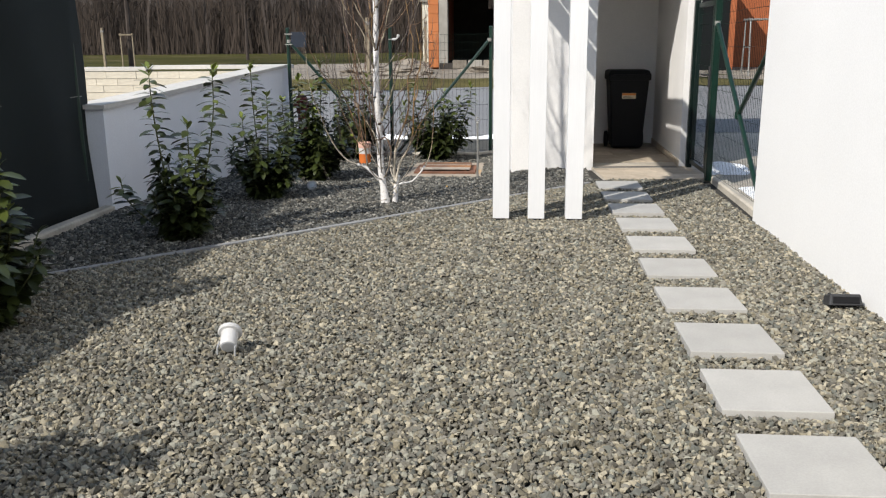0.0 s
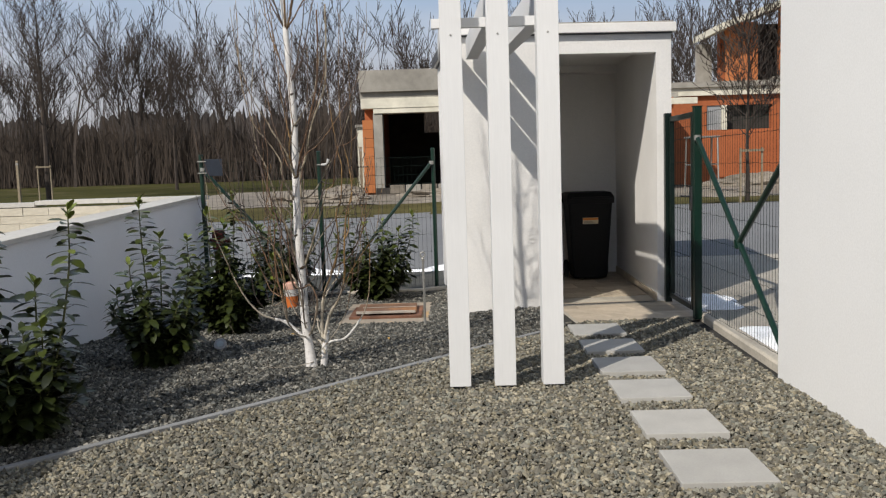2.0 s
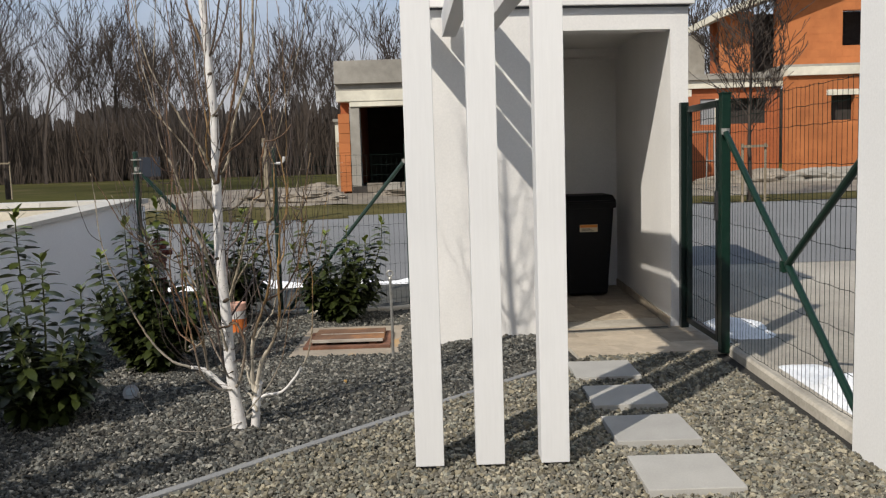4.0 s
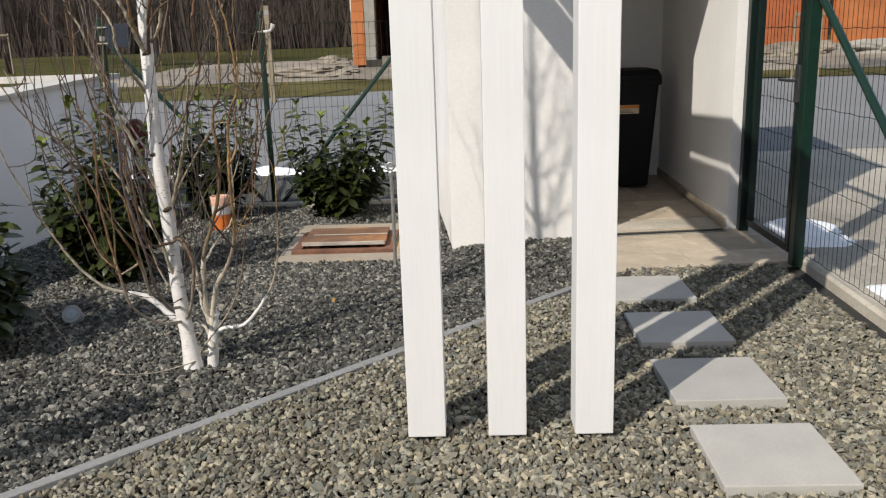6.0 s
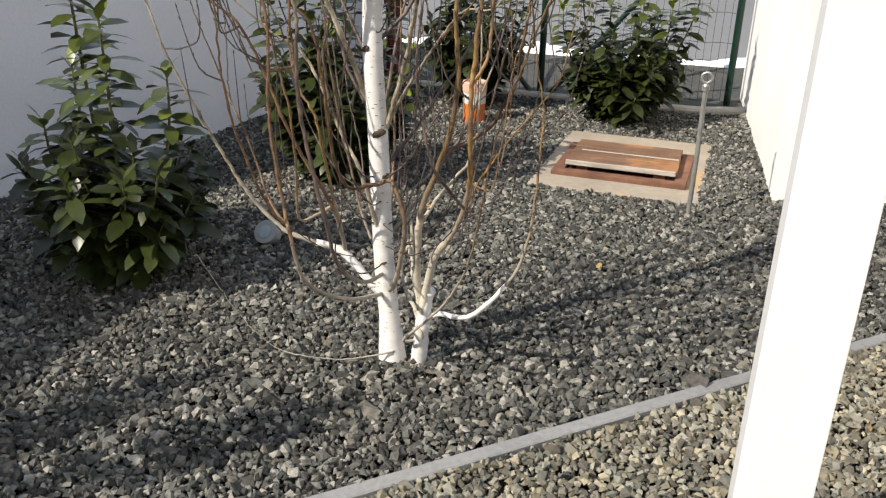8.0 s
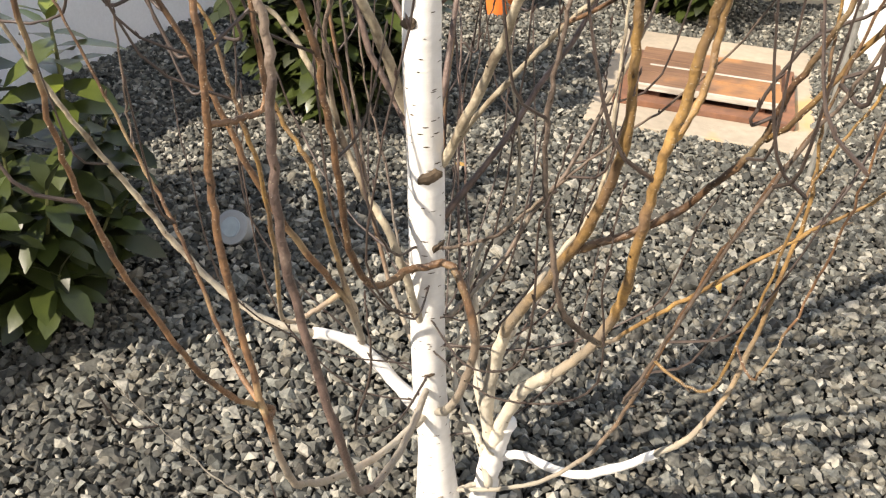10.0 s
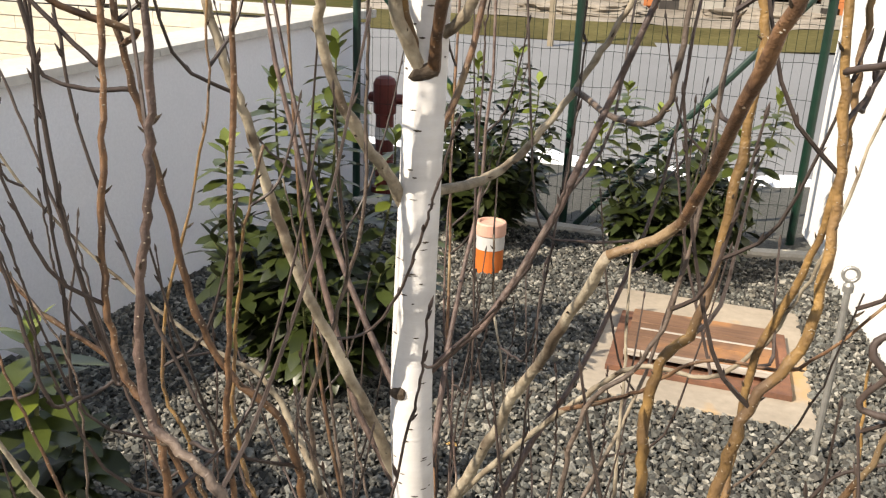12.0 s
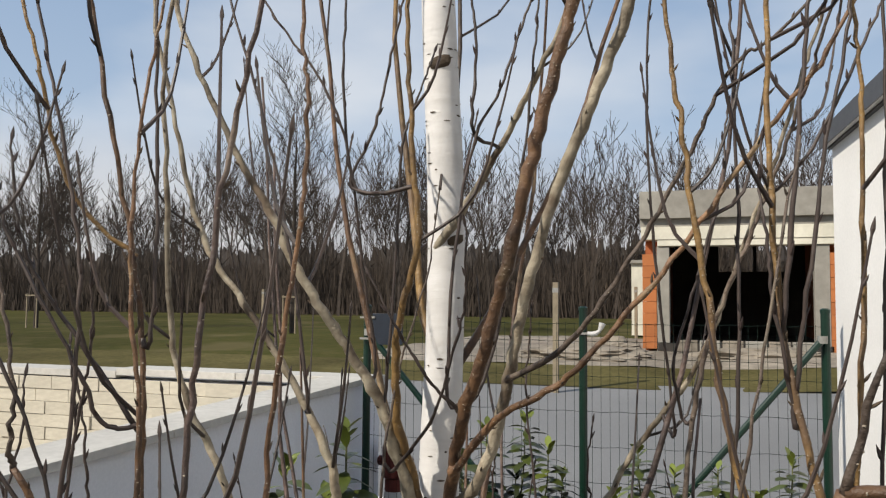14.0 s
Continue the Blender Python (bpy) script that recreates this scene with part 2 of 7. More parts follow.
M_bud = surface("dark_bud", (0.055, 0.034, 0.028), (0.030, 0.020, 0.018), 40, 0.5, 0.1, vary=0.2)
M_scar = surface("dark_bark_scar", (0.10, 0.07, 0.045), (0.045, 0.032, 0.022), 40, 0.85, 0.6)
M_lenticel = surface("pale_lenticel", (0.40, 0.34, 0.26), (0.30, 0.255, 0.20), 40, 0.8, 0.0)
M_leaf = surface("glossy_laurel_leaf", (0.064, 0.080, 0.017), (0.033, 0.044, 0.010), 18, 0.33, 0.1, vary=0.30, island=0.40, stain=0.2, stain_scale=9, spec=0.42)
# Darker copy of the leaf tone, painting shade among the lower leaves.
M_leaf_shaded = surface("shaded_laurel_leaf", (0.038, 0.050, 0.012), (0.019, 0.026, 0.007), 18, 0.38, 0.1, vary=0.2, island=0.45, stain=0.2, stain_scale=9, spec=0.35)
M_leaf_new = surface("young_laurel_leaf", (0.155, 0.185, 0.030), (0.10, 0.13, 0.022), 18, 0.35, 0.1, vary=0.25, island=0.3, stain=0.2, stain_scale=9, spec=0.5)
M_stem = surface("green_laurel_stem", (0.13, 0.14, 0.05), (0.085, 0.085, 0.035), 30, 0.6, 0.1)
M_rust = surface("rusty_steel", (0.235, 0.105, 0.058), (0.125, 0.062, 0.042), 18, 0.8, 0.4, stain=0.35, stain_scale=5)
M_plank = surface("weathered_plank", (0.200, 0.108, 0.062), (0.125, 0.068, 0.042), 12, 0.75, 0.3, vary=0.2, stain=0.3, stain_scale=4, stretch=(0.5, 6, 6), patch=(0.27, 0.13, 0.055), patch_scale=5, patch_at=0.58)
M_worn = surface("pale_worn_wood", (0.50, 0.46, 0.41), (0.30, 0.25, 0.20), 14, 0.8, 0.3, stain=0.3, stain_scale=6, stretch=(0.5, 6, 6))
M_sandstone = surface("sandy_concrete", (0.37, 0.312, 0.245), (0.30, 0.255, 0.20), 25, 0.9, 0.25, stain=0.2, stain_scale=3, patch=(0.42, 0.27, 0.13), patch_scale=3.5, patch_at=0.63)
M_galv = surface("galvanised_steel", (0.42, 0.41, 0.38), (0.31, 0.30, 0.275), 30, 0.45, 0.1, metal=0.6)
M_pvc = surface("orange_pvc", (0.62, 0.17, 0.035), (0.52, 0.13, 0.03), 10, 0.45, 0.05, stain=0.2, stain_scale=8)
M_pvc_pale = surface("faded_orange_pvc", (0.66, 0.40, 0.31), (0.58, 0.33, 0.25), 20, 0.6, 0.05, stain=0.2, stain_scale=8)
M_white_plastic = surface("white_plastic", (0.60, 0.59, 0.575), (0.53, 0.52, 0.505), 20, 0.5, 0.05)
M_grey_plastic = surface("grey_plastic", (0.34, 0.345, 0.35), (0.28, 0.285, 0.29), 20, 0.5, 0.05)
M_lens = surface("pale_frosted_lens", (0.40, 0.45, 0.48), (0.32, 0.37, 0.40), 30, 0.25, 0.05)
M_black_plastic = surface("anthracite_plastic", (0.035, 0.036, 0.038), (0.025, 0.025, 0.027), 60, 0.5, 0.05)
M_red = surface("red_hydrant_paint", (0.135, 0.022, 0.015), (0.09, 0.015, 0.011), 20, 0.5, 0.08, stain=0.25, stain_scale=5)
M_edge_metal = surface("dark_grey_sheet_metal", (0.085, 0.085, 0.088), (0.06, 0.06, 0.063), 30, 0.5, 0.05, metal=0.3, stain=0.2)
M_sign = surface("navy_panel", (0.012, 0.020, 0.035), (0.009, 0.014, 0.025), 20, 0.5, 0.0)
M_brick = surface("orange_hollow_block", (0.50, 0.175, 0.060), (0.42, 0.140, 0.048), 2.5, 0.9, 0.2, island=0.05, vary=0.1, stain=0.2, stain_scale=0.6)
M_brick_red = surface("dull_red_block", (0.42, 0.125, 0.046), (0.34, 0.100, 0.038), 6, 0.9, 0.2, island=0.05, stain=0.22, stain_scale=0.6)
M_concrete = surface("raw_concrete", (0.36, 0.335, 0.29), (0.28, 0.26, 0.225), 5, 0.9, 0.3, stain=0.25, stain_scale=0.8)
M_lintel = surface("pale_polystyrene_board", (0.74, 0.70, 0.58), (0.64, 0.60, 0.49), 6, 0.9, 0.1, stain=0.2, stain_scale=1.2)
# Near-black tone that paints the shade inside the garage and behind openings.
M_shade = surface("painted_interior_shade", (0.055, 0.048, 0.042), (0.035, 0.03, 0.027), 5, 0.95, 0.2)
M_wood_far = surface("bare_tree_bark", (0.064, 0.048, 0.038), (0.036, 0.028, 0.023), 6, 0.9, 0.2, island=0.25)
M_far_twigs = surface("far_twig_haze", (0.078, 0.066, 0.060), (0.052, 0.045, 0.041), 2.0, 1.0, 0.0, stretch=(7, 7, 0.5), stain=0.3, stain_scale=0.15)
M_brush = surface("brown_undergrowth", (0.060, 0.044, 0.033), (0.036, 0.027, 0.021), 4, 0.95, 0.2, island=0.4)
M_far_hill = surface("far_wooded_bank", (0.052, 0.041, 0.034), (0.031, 0.025, 0.021), 1.5, 1.0, 0.0, stretch=(6, 6, 0.6), stain=0.3, stain_scale=0.2)
M_stake = surface("pale_timber_stake", (0.31, 0.255, 0.175), (0.23, 0.185, 0.125), 10, 0.8, 0.2)
M_dry_leaf = surface("dry_leaf", (0.42, 0.26, 0.08), (0.30, 0.17, 0.05), 30, 0.8, 0.1, vary=0.3)


# ---- building helpers ----
def part(name, bm, material, parent=None, label="", smooth=False):
    me = bpy.data.meshes.new(name)
    bm.to_mesh(me)
    bm.free()
    me.materials.append(material)
    if smooth:
        me.polygons.foreach_set("use_smooth", [True] * len(me.polygons))
    ob = new(name, me)
    if parent is not None:
        ob.parent = parent
    if label:
        tagged(ob, label)
    return ob


def thing(name, label, category, group="", kind="", at=(0, 0, 0)):
    ob = new(name)
    ob.location = at
    ob.empty_display_size = 0.1
    return tagged(ob, label, category, group, kind)


def mesh_object(name, verts, faces, material, parent=None, smooth=False):
    me = bpy.data.meshes.new(name)
    verts = np.asarray(verts, dtype=np.float32)
    faces = np.asarray(faces, dtype=np.int32)
    k = faces.shape[1]
    me.vertices.add(len(verts))
    me.vertices.foreach_set("co", verts.ravel())
    me.loops.add(faces.size)
    me.loops.foreach_set("vertex_index", faces.ravel())
    me.polygons.add(len(faces))
    me.polygons.foreach_set("loop_start", np.arange(len(faces), dtype=np.int32) * k)
    me.polygons.foreach_set("use_smooth", np.full(len(faces), smooth, dtype=bool))
    me.update(calc_edges=True)
    me.materials.append(material)
    ob = new(name, me)
    if parent is not None:
        ob.parent = parent
    return ob


def box(bm, lo, hi, bevel=0.0):
    lo, hi = Vector(lo), Vector(hi)
    r = bmesh.ops.create_cube(bm, size=1.0)
    vs = r["verts"]
    bmesh.ops.transform(bm, verts=vs, matrix=Matrix.Translation((lo + hi) / 2) @ Matrix.Diagonal((*(hi - lo), 1)))
    if bevel:
        es = list({e for v in vs for e in v.link_edges})
        bmesh.ops.bevel(bm, geom=es, offset=bevel, segments=2, affect="EDGES", profile=0.6)
    return bm


def one_box(lo, hi, bevel=0.0):
    return box(bmesh.new(), lo, hi, bevel)


def tube(bm, pts, radii, seg=8, caps=True):
    pts = [Vector(p) for p in pts]
    rings, prev = [], None
    for i, p in enumerate(pts):
        d = (pts[min(i + 1, len(pts) - 1)] - pts[max(i - 1, 0)]).normalized()
        side = prev - d * prev.dot(d) if prev is not None else d.orthogonal()
        side.normalize()
        prev = side
        up = d.cross(side)
        r = radii[i]
        rings.append([bm.verts.new(p + (side * math.cos(a) + up * math.sin(a)) * r) for a in (2 * math.pi * k / seg for k in range(seg))])
    for a, b in zip(rings, rings[1:]):
        for k in range(seg):
            bm.faces.new((a[k], a[(k + 1) % seg], b[(k + 1) % seg], b[k]))
    if caps:
        bm.faces.new(rings[0][::-1])
        bm.faces.new(rings[-1])
    return bm


def lathe(bm, profile, at=(0, 0, 0), seg=24, turn=None):
    m = Matrix.Translation(at) @ (turn or Matrix.Identity(4))
    rings = [[bm.verts.new(m @ Vector((r * math.cos(2 * math.pi * k / seg), r * math.sin(2 * math.pi * k / seg), z))) for k in range(seg)] for r, z in profile]
    for a, b in zip(rings, rings[1:]):
        for k in range(seg):
            bm.faces.new((a[k], a[(k + 1) % seg], b[(k + 1) % seg], b[k]))
    bm.faces.new(rings[0][::-1])
    bm.faces.new(rings[-1])
    return bm


def smooth_line(pts, n):
    """n + 1 points on a Catmull-Rom curve through pts."""
    p = [Vector(q) for q in pts]
    p = [2 * p[0] - p[1]] + p + [2 * p[-1] - p[-2]]
    out, k = [], len(p) - 3
    for i in range(n + 1):
        u = min(i / n * k, k - 1e-6)
        j = int(u)
        f = u - j
        a, b, c, d = p[j:j + 4]
        out.append(0.5 * (2 * b + (c - a) * f + (2 * a - 5 * b + 4 * c - d) * f * f + (3 * b - a - 3 * c + d) * f ** 3))
    return out


def ease(u):
    u = min(1.0, max(0.0, u))
    return u * u * (3 - 2 * u)


def ground_z(x, y):
    """The height of the land: level in the garden, a little lower in the far bed, rising gently across the street."""
    z = -0.08 * ease((y - 8.0) / 1.6) * ease((0.5 - x) / 0.9)
    if y > 12.5:
        z += 0.057 * (min(y, 19.5) - 12.5)
    if y > 19.5:
        z += 0.067 * (min(y, 24.0) - 19.5) * (1.0 - 0.95 * ease((x - 3.0) / 3.0))
    if y > 24.0:
        z += 0.008 * (min(y, 54.0) - 24.0)
    return z


def edging_x(y):
    return y - 7.87 + 0.015 * math.sin(1.3 * y)


def boundary_x(y):
    """The garden face of the neighbour's low wall, slightly askew."""
    return -3.15 + 0.06 * (y - 7.2)


rng = np.random.default_rng(7)
rnd = random.Random(11)

# ---- ground, road, grass ----
def land(name, x0, x1, y0, y1, dx, dy, material, lift=0.0, rough=0.0, keep=None):
    nx, ny = max(1, round((x1 - x0) / dx)), max(1, round((y1 - y0) / dy))
    xs, ys = np.linspace(x0, x1, nx + 1), np.linspace(y0, y1, ny + 1)
    verts = [(x, y, ground_z(x, y) + lift + (rough * noise.noise((x * 0.9, y * 0.9, 3.1)) if rough else 0)) for y in ys for x in xs]
    faces = [(j * (nx + 1) + i, j * (nx + 1) + i + 1, (j + 1) * (nx + 1) + i + 1, (j + 1) * (nx + 1) + i) for j in range(ny) for i in range(nx)]
    return mesh_object(name, verts, faces, material, smooth=True)


tagged(land("ground", -160, 160, -40, 260, 4, 2.5, M_grass, -0.10, 0.05), "dull green and straw coloured meadow reaching the woods", "meadow", kind="structure")
tagged(land("garden_ground", -3.7, 2.3, -4, 13.1, 0.2, 0.2, M_bed, -0.022), "ground under the front garden gravel, near black to shade the gaps", "ground", kind="structure")
tagged(land("gravel_yard", -3.0, 1.98, -4, 2.78, 0.2, 0.2, M_gravel_bed, 0.002), "grey and beige gravel of the front garden", "gravel", kind="structure")
tagged(land("road", -60, 60, 13.2, 19.9, 2, 0.5, M_asphalt, 0.0), "grey asphalt village street behind the fence", "road", kind="structure")
tagged(land("verge", -60, 60, 19.5, 21.85, 0.8, 0.45, M_verge, 0.010, 0.012), "yellowed grass verge along the far side of the street", "verge", kind="structure")
tagged(land("building_plot", -7.5, 40, 21.8, 30, 0.5, 0.5, M_dirt, 0.012, 0.06), "pale trampled soil of a building plot", "ground", kind="structure")
tagged(land("pavement", 2.25, 14, 4.0, 13.4, 0.8, 0.8, M_paving, -0.004), "worn pale beige paving outside the garden gate", "pavement", kind="structure")
tagged(land("gravel_strip", -3.4, 2.2, 11.60, 13.24, 0.4, 0.3, M_gravel_dark, -0.012, 0.02), "grey gravel strip between fence and street", "gravel", kind="structure")


def stones(name, label, material, spacing, size, inside, x0, x1, y0, y1, lift, spread):
    """Loose angular stones, laid on a jittered grid wherever inside(x, y) holds."""
    gx, gy = np.meshgrid(np.arange(x0, x1, spacing), np.arange(y0, y1, spacing))
    x = gx.ravel() + rng.uniform(-0.5, 0.5, gx.size) * spacing
    y = gy.ravel() + rng.uniform(-0.5, 0.5, gx.size) * spacing
    ok = np.array([inside(a, b) for a, b in zip(x, y)])
    x, y = x[ok], y[ok]
    n = len(x)
    z = np.array([ground_z(a, b) + 0.012 * noise.noise((a * 1.7, b * 1.7, 0.5)) for a, b in zip(x, y)])
    chip = np.array([(-1, -1, -1), (1, -1, -1), (1, 1, -1), (-1, 1, -1), (-0.75, -0.55, 1), (0.8, -0.5, 1), (0.05, 0.8, 1)], dtype=float)
    tri = np.array([(4, 5, 6), (0, 1, 4), (1, 5, 4), (1, 2, 5), (2, 6, 5), (2, 3, 6), (3, 4, 6), (3, 0, 4)])
    r = size * rng.lognormal(0, spread, n)
    v = chip[None] * rng.uniform(0.45, 1.10, (n, 7, 3))
    v = v * (rng.uniform([0.90, 0.60, 0.40], [1.50, 1.10, 0.85], (n, 3)) * r[:, None])[:, None, :]
    a, b, c = rng.uniform(0, 6.283, n), rng.normal(0, 0.5, n), rng.normal(0, 0.5, n)
    ca, sa, cb, sb, cc, sc = np.cos(a), np.sin(a), np.cos(b), np.sin(b), np.cos(c), np.sin(c)
    o, i = np.zeros(n), np.ones(n)
    rz = np.stack([np.stack([ca, -sa, o], -1), np.stack([sa, ca, o], -1), np.stack([o, o, i], -1)], 1)
    ry = np.stack([np.stack([cb, o, sb], -1), np.stack([o, i, o], -1), np.stack([-sb, o, cb], -1)], 1)
    rx = np.stack([np.stack([i, o, o], -1), np.stack([o, cc, -sc], -1), np.stack([o, sc, cc], -1)], 1)
    v = np.einsum("nij,nkj->nki", rz @ ry @ rx, v)
    v += np.stack([x, y, z + lift + rng.uniform(-0.008, 0.010, n)], -1)[:, None, :]
    f = (tri[None] + 7 * np.arange(n)[:, None, None]).reshape(-1, 3)
    return tagged(mesh_object(name, v.reshape(-1, 3), f, material), label, "gravel", kind="stuff")


SLAB_Y = (1.73, 2.33, 2.93, 3.522, 4.115, 4.727, 5.36, 5.98, 6.608, 7.198, 7.78, 8.375)
SLAB_X = (0.945, 1.345)


def on_slab(x, y):
    return SLAB_X[0] - 0.005 < x < SLAB_X[1] + 0.005 and any(s - 0.005 < y < s + 0.405 for s in SLAB_Y)


def in_light(x, y):
    return edging_x(y) + 0.03 < x < 1.985 and not on_slab(x, y) and y < 9.08 and not (x > 0.95 and y > 9.05 + 0.09 * (x - 2.03))


def in_dark(x, y):
    if x > edging_x(y) - 0.03 or (x > 0.93 and y > 8.94):
        return False
    if x > 0.11 and y > 9.87 + 0.09 * (x - 2.03):
        return False
    if -1.03 < x < -0.21 and 9.61 < y < 10.69:
        return False
    return x > boundary_x(y) - 0.01 and y < 11.60


stones("light_gravel", "grey and beige crushed stone covering the front garden", M_gravel, 0.0142, 0.0101, in_light, -3.1, 2.0, 2.72, 9.1, -0.003, 0.26)
stones("dark_gravel", "dark grey basalt chippings in the planting bed", M_gravel_dark, 0.0139, 0.0099, in_dark, -3.3, 1.0, 4.55, 11.62, -0.002, 0.30)

# stepping slabs
for k, y in enumerate(SLAB_Y):
    ob = part("paving_slab", one_box((-0.2, -0.2, -0.03), (0.2, 0.2, 0.012), 0.004), M_slab)
    ob.location = (SLAB_X[0] + 0.2, y + 0.2, 0.012)
    ob.rotation_euler = (rnd.uniform(-0.006, 0.006), rnd.uniform(-0.006, 0.006), rnd.uniform(-0.012, 0.012))
    tagged(ob, "square grey concrete stepping slab set in gravel", "paving slab", "slabs of the path")

# edging strip between the two gravels
bm = bmesh.new()
ys = [4.75 + 4.02 * i / 60 for i in range(61)]
prev = None
for y in ys:
    x = edging_x(y)
    d = Vector((edging_x(y + 0.05) - x, 0.05, 0)).normalized()
    s = Vector((d.y, -d.x, 0)) * 0.022
    z = ground_z(x, y)
    ring = [bm.verts.new((x + k * s.x, y + k * s.y, z + h)) for k, h in ((-1, -0.04), (-1, 0.010), (-0.8, 0.0135), (0.8, 0.0135), (1, 0.010), (1, -0.04))]
    if prev:
        for i in range(5):
            bm.faces.new((prev[i], prev[i + 1], ring[i + 1], ring[i]))
    prev = ring
tagged(part("garden_edging", bm, M_edging), "narrow grey concrete edging strip between two gravels", "edging", kind="structure")

# ---- house wall ----
tagged(part("wall_house", one_box((1.98, -6, -0.3), (9.0, 7.05, 6.2)), M_render), "smooth white rendered house wall", "wall", kind="structure")

# ---- bin shelter ----
SF, SB = 9.88, 12.08


def splayed(lo, hi, bevel=0.0):
    """A box of the shelter, whose east side opens out towards the back."""
    bm = one_box(lo, hi, bevel)
    for v in bm.verts:
        v.co.x += 0.112 * max(0.0, v.co.y - SF) * max(0.0, v.co.x - 1.0) / 0.94
    return bm


SHELTER = Matrix.Translation((2.03, SF, 0)) @ Matrix.Rotation(0.09, 4, "Z") @ Matrix.Translation((-2.03, -SF, 0))
for nm, lo, hi in (("wall_front", (0.11, SF, -0.3), (1.0, SF + 0.15, 2.475)), ("wall_west", (0.11, SF + 0.15, -0.3), (0.26, SB + 0.15, 2.475)),
                   ("wall_back", (0.26, SB, -0.3), (2.08, SB + 0.15, 2.475)), ("wall_east", (1.94, SF, -0.3), (2.08, SB, 2.475)),
                   ("wall_inner", (0.86, SF + 0.15, -0.3), (1.0, SB, 2.475)), ("beam_front", (1.0, SF, 2.31), (1.94, SF + 0.15, 2.475))):
    tagged(part(nm, splayed(lo, hi), M_render_old), "white rendered wall of an open bin shelter", "wall", kind="structure")
tagged(part("ceiling", splayed((1.0, SF + 0.15, 2.435), (1.94, SB, 2.475)), M_render_old), "white shelter ceiling", "ceiling", kind="structure")
tagged(part("trim", splayed((1.0, SB - 0.20, 2.355), (1.94, SB - 0.003, 2.433), 0.004), M_render_old), "white downstand beam under the shelter ceiling", "beam", kind="structure")
roof = thing("shelter_roof", "flat roof with pale sheet metal edge on the bin shelter", "roof", kind="structure")
part("roof_slab", splayed((0.06, SF - 0.06, 2.487), (2.11, SB + 0.22, 2.57), 0.006), M_render_old, roof)
# Thin dark strip that draws the shadow below the roof slab.
part("eave_shadow_strip", splayed((0.09, SF - 0.03, 2.475), (2.08, SB + 0.19, 2.487)), M_edge_metal, roof, "dark strip standing in for the shadow under the roof edge")
part("side_flashing", one_box((0.052, SF - 0.065, 2.48), (0.0595, SB + 0.225, 2.585)), M_edge_metal, roof, "dark grey metal edge strip")
part("roof_felt", splayed((0.08, SF - 0.04, 2.57), (2.09, SB + 0.20, 2.583)), M_concrete, roof)

# tiled floor of the shelter and the step before it
floor = tagged(part("floor", splayed((0.985, 9.04, -0.25), (2.07, SB, 0.004)), M_kerb), "brown slate-look tiles before and inside the bin shelter", "floor", kind="structure")
tile_mesh = {}
rows, y = [], 9.045
while y < SB - 0.08:
    rows.append(y)
    y += 0.31
for j, y in enumerate(rows):
    if abs(y - 9.975) < 0.02:
        continue
    x, off = 0.99, (0.0, 0.30, 0.15)[j % 3]
    edges = [0.99] + [e for e in (0.99 + off + 0.45 * k for k in range(5)) if 1.05 < e < 1.86] + [1.945 + 0.112 * max(0.0, y - SF) if y > 9.8 else 2.065]
    for a, b in zip(edges, edges[1:]):
        key = (round(b - a, 3), round(min(0.306, SB - 0.01 - y), 3))
        if key not in tile_mesh:
            bmt = one_box((0, 0, -0.01), (key[0] - 0.004, key[1], 0.008), 0.0015)
            me = bpy.data.meshes.new("tile")
            bmt.to_mesh(me)
            bmt.free()
            me.materials.append(M_tile)
            tile_mesh[key] = me
        t = new("tile", tile_mesh[key])
        t.parent, t.location = floor, (a, y, 0.004)
bm = bmesh.new()
for k in range(7):
    ya = SF + 0.02 + 0.31 * k
    box(bm, (1.926, ya, 0.012), (1.939, ya + 0.307, 0.082), 0.002)
for v in bm.verts:
    v.co.x += 0.112 * (v.co.y - SF)
tagged(part("baseboard", bm, M_tile), "brown slate-look skirting tiles along the shelter wall", "baseboard", kind="structure")
drain = thing("drain_channel", "narrow dark slotted drain grating across the shelter entrance", "drain", at=(1.0, 9.80, 0.012))
part("channel", one_box((0, 0, -0.03), (0.91, 0.075, 0.0)), M_rubber, drain)
for k in range(45):
    part("grating_bar", one_box((0.004 + k * 0.0202, 0.004, 0.0), (0.0125 + k * 0.0202, 0.071, 0.006)), M_grate, drain)
for e in (0.0, 0.067):
    part("rim", one_box((0, e, 0.0), (0.91, e + 0.008, 0.008)), M_galv, drain)

for ob in [bpy.data.objects[n] for n in ("wall_front", "wall_west", "wall_back", "wall_east", "wall_inner", "beam_front", "ceiling", "trim", "shelter_roof", "floor", "baseboard", "drain_channel")]:
    ob.matrix_basis = SHELTER @ ob.matrix_basis

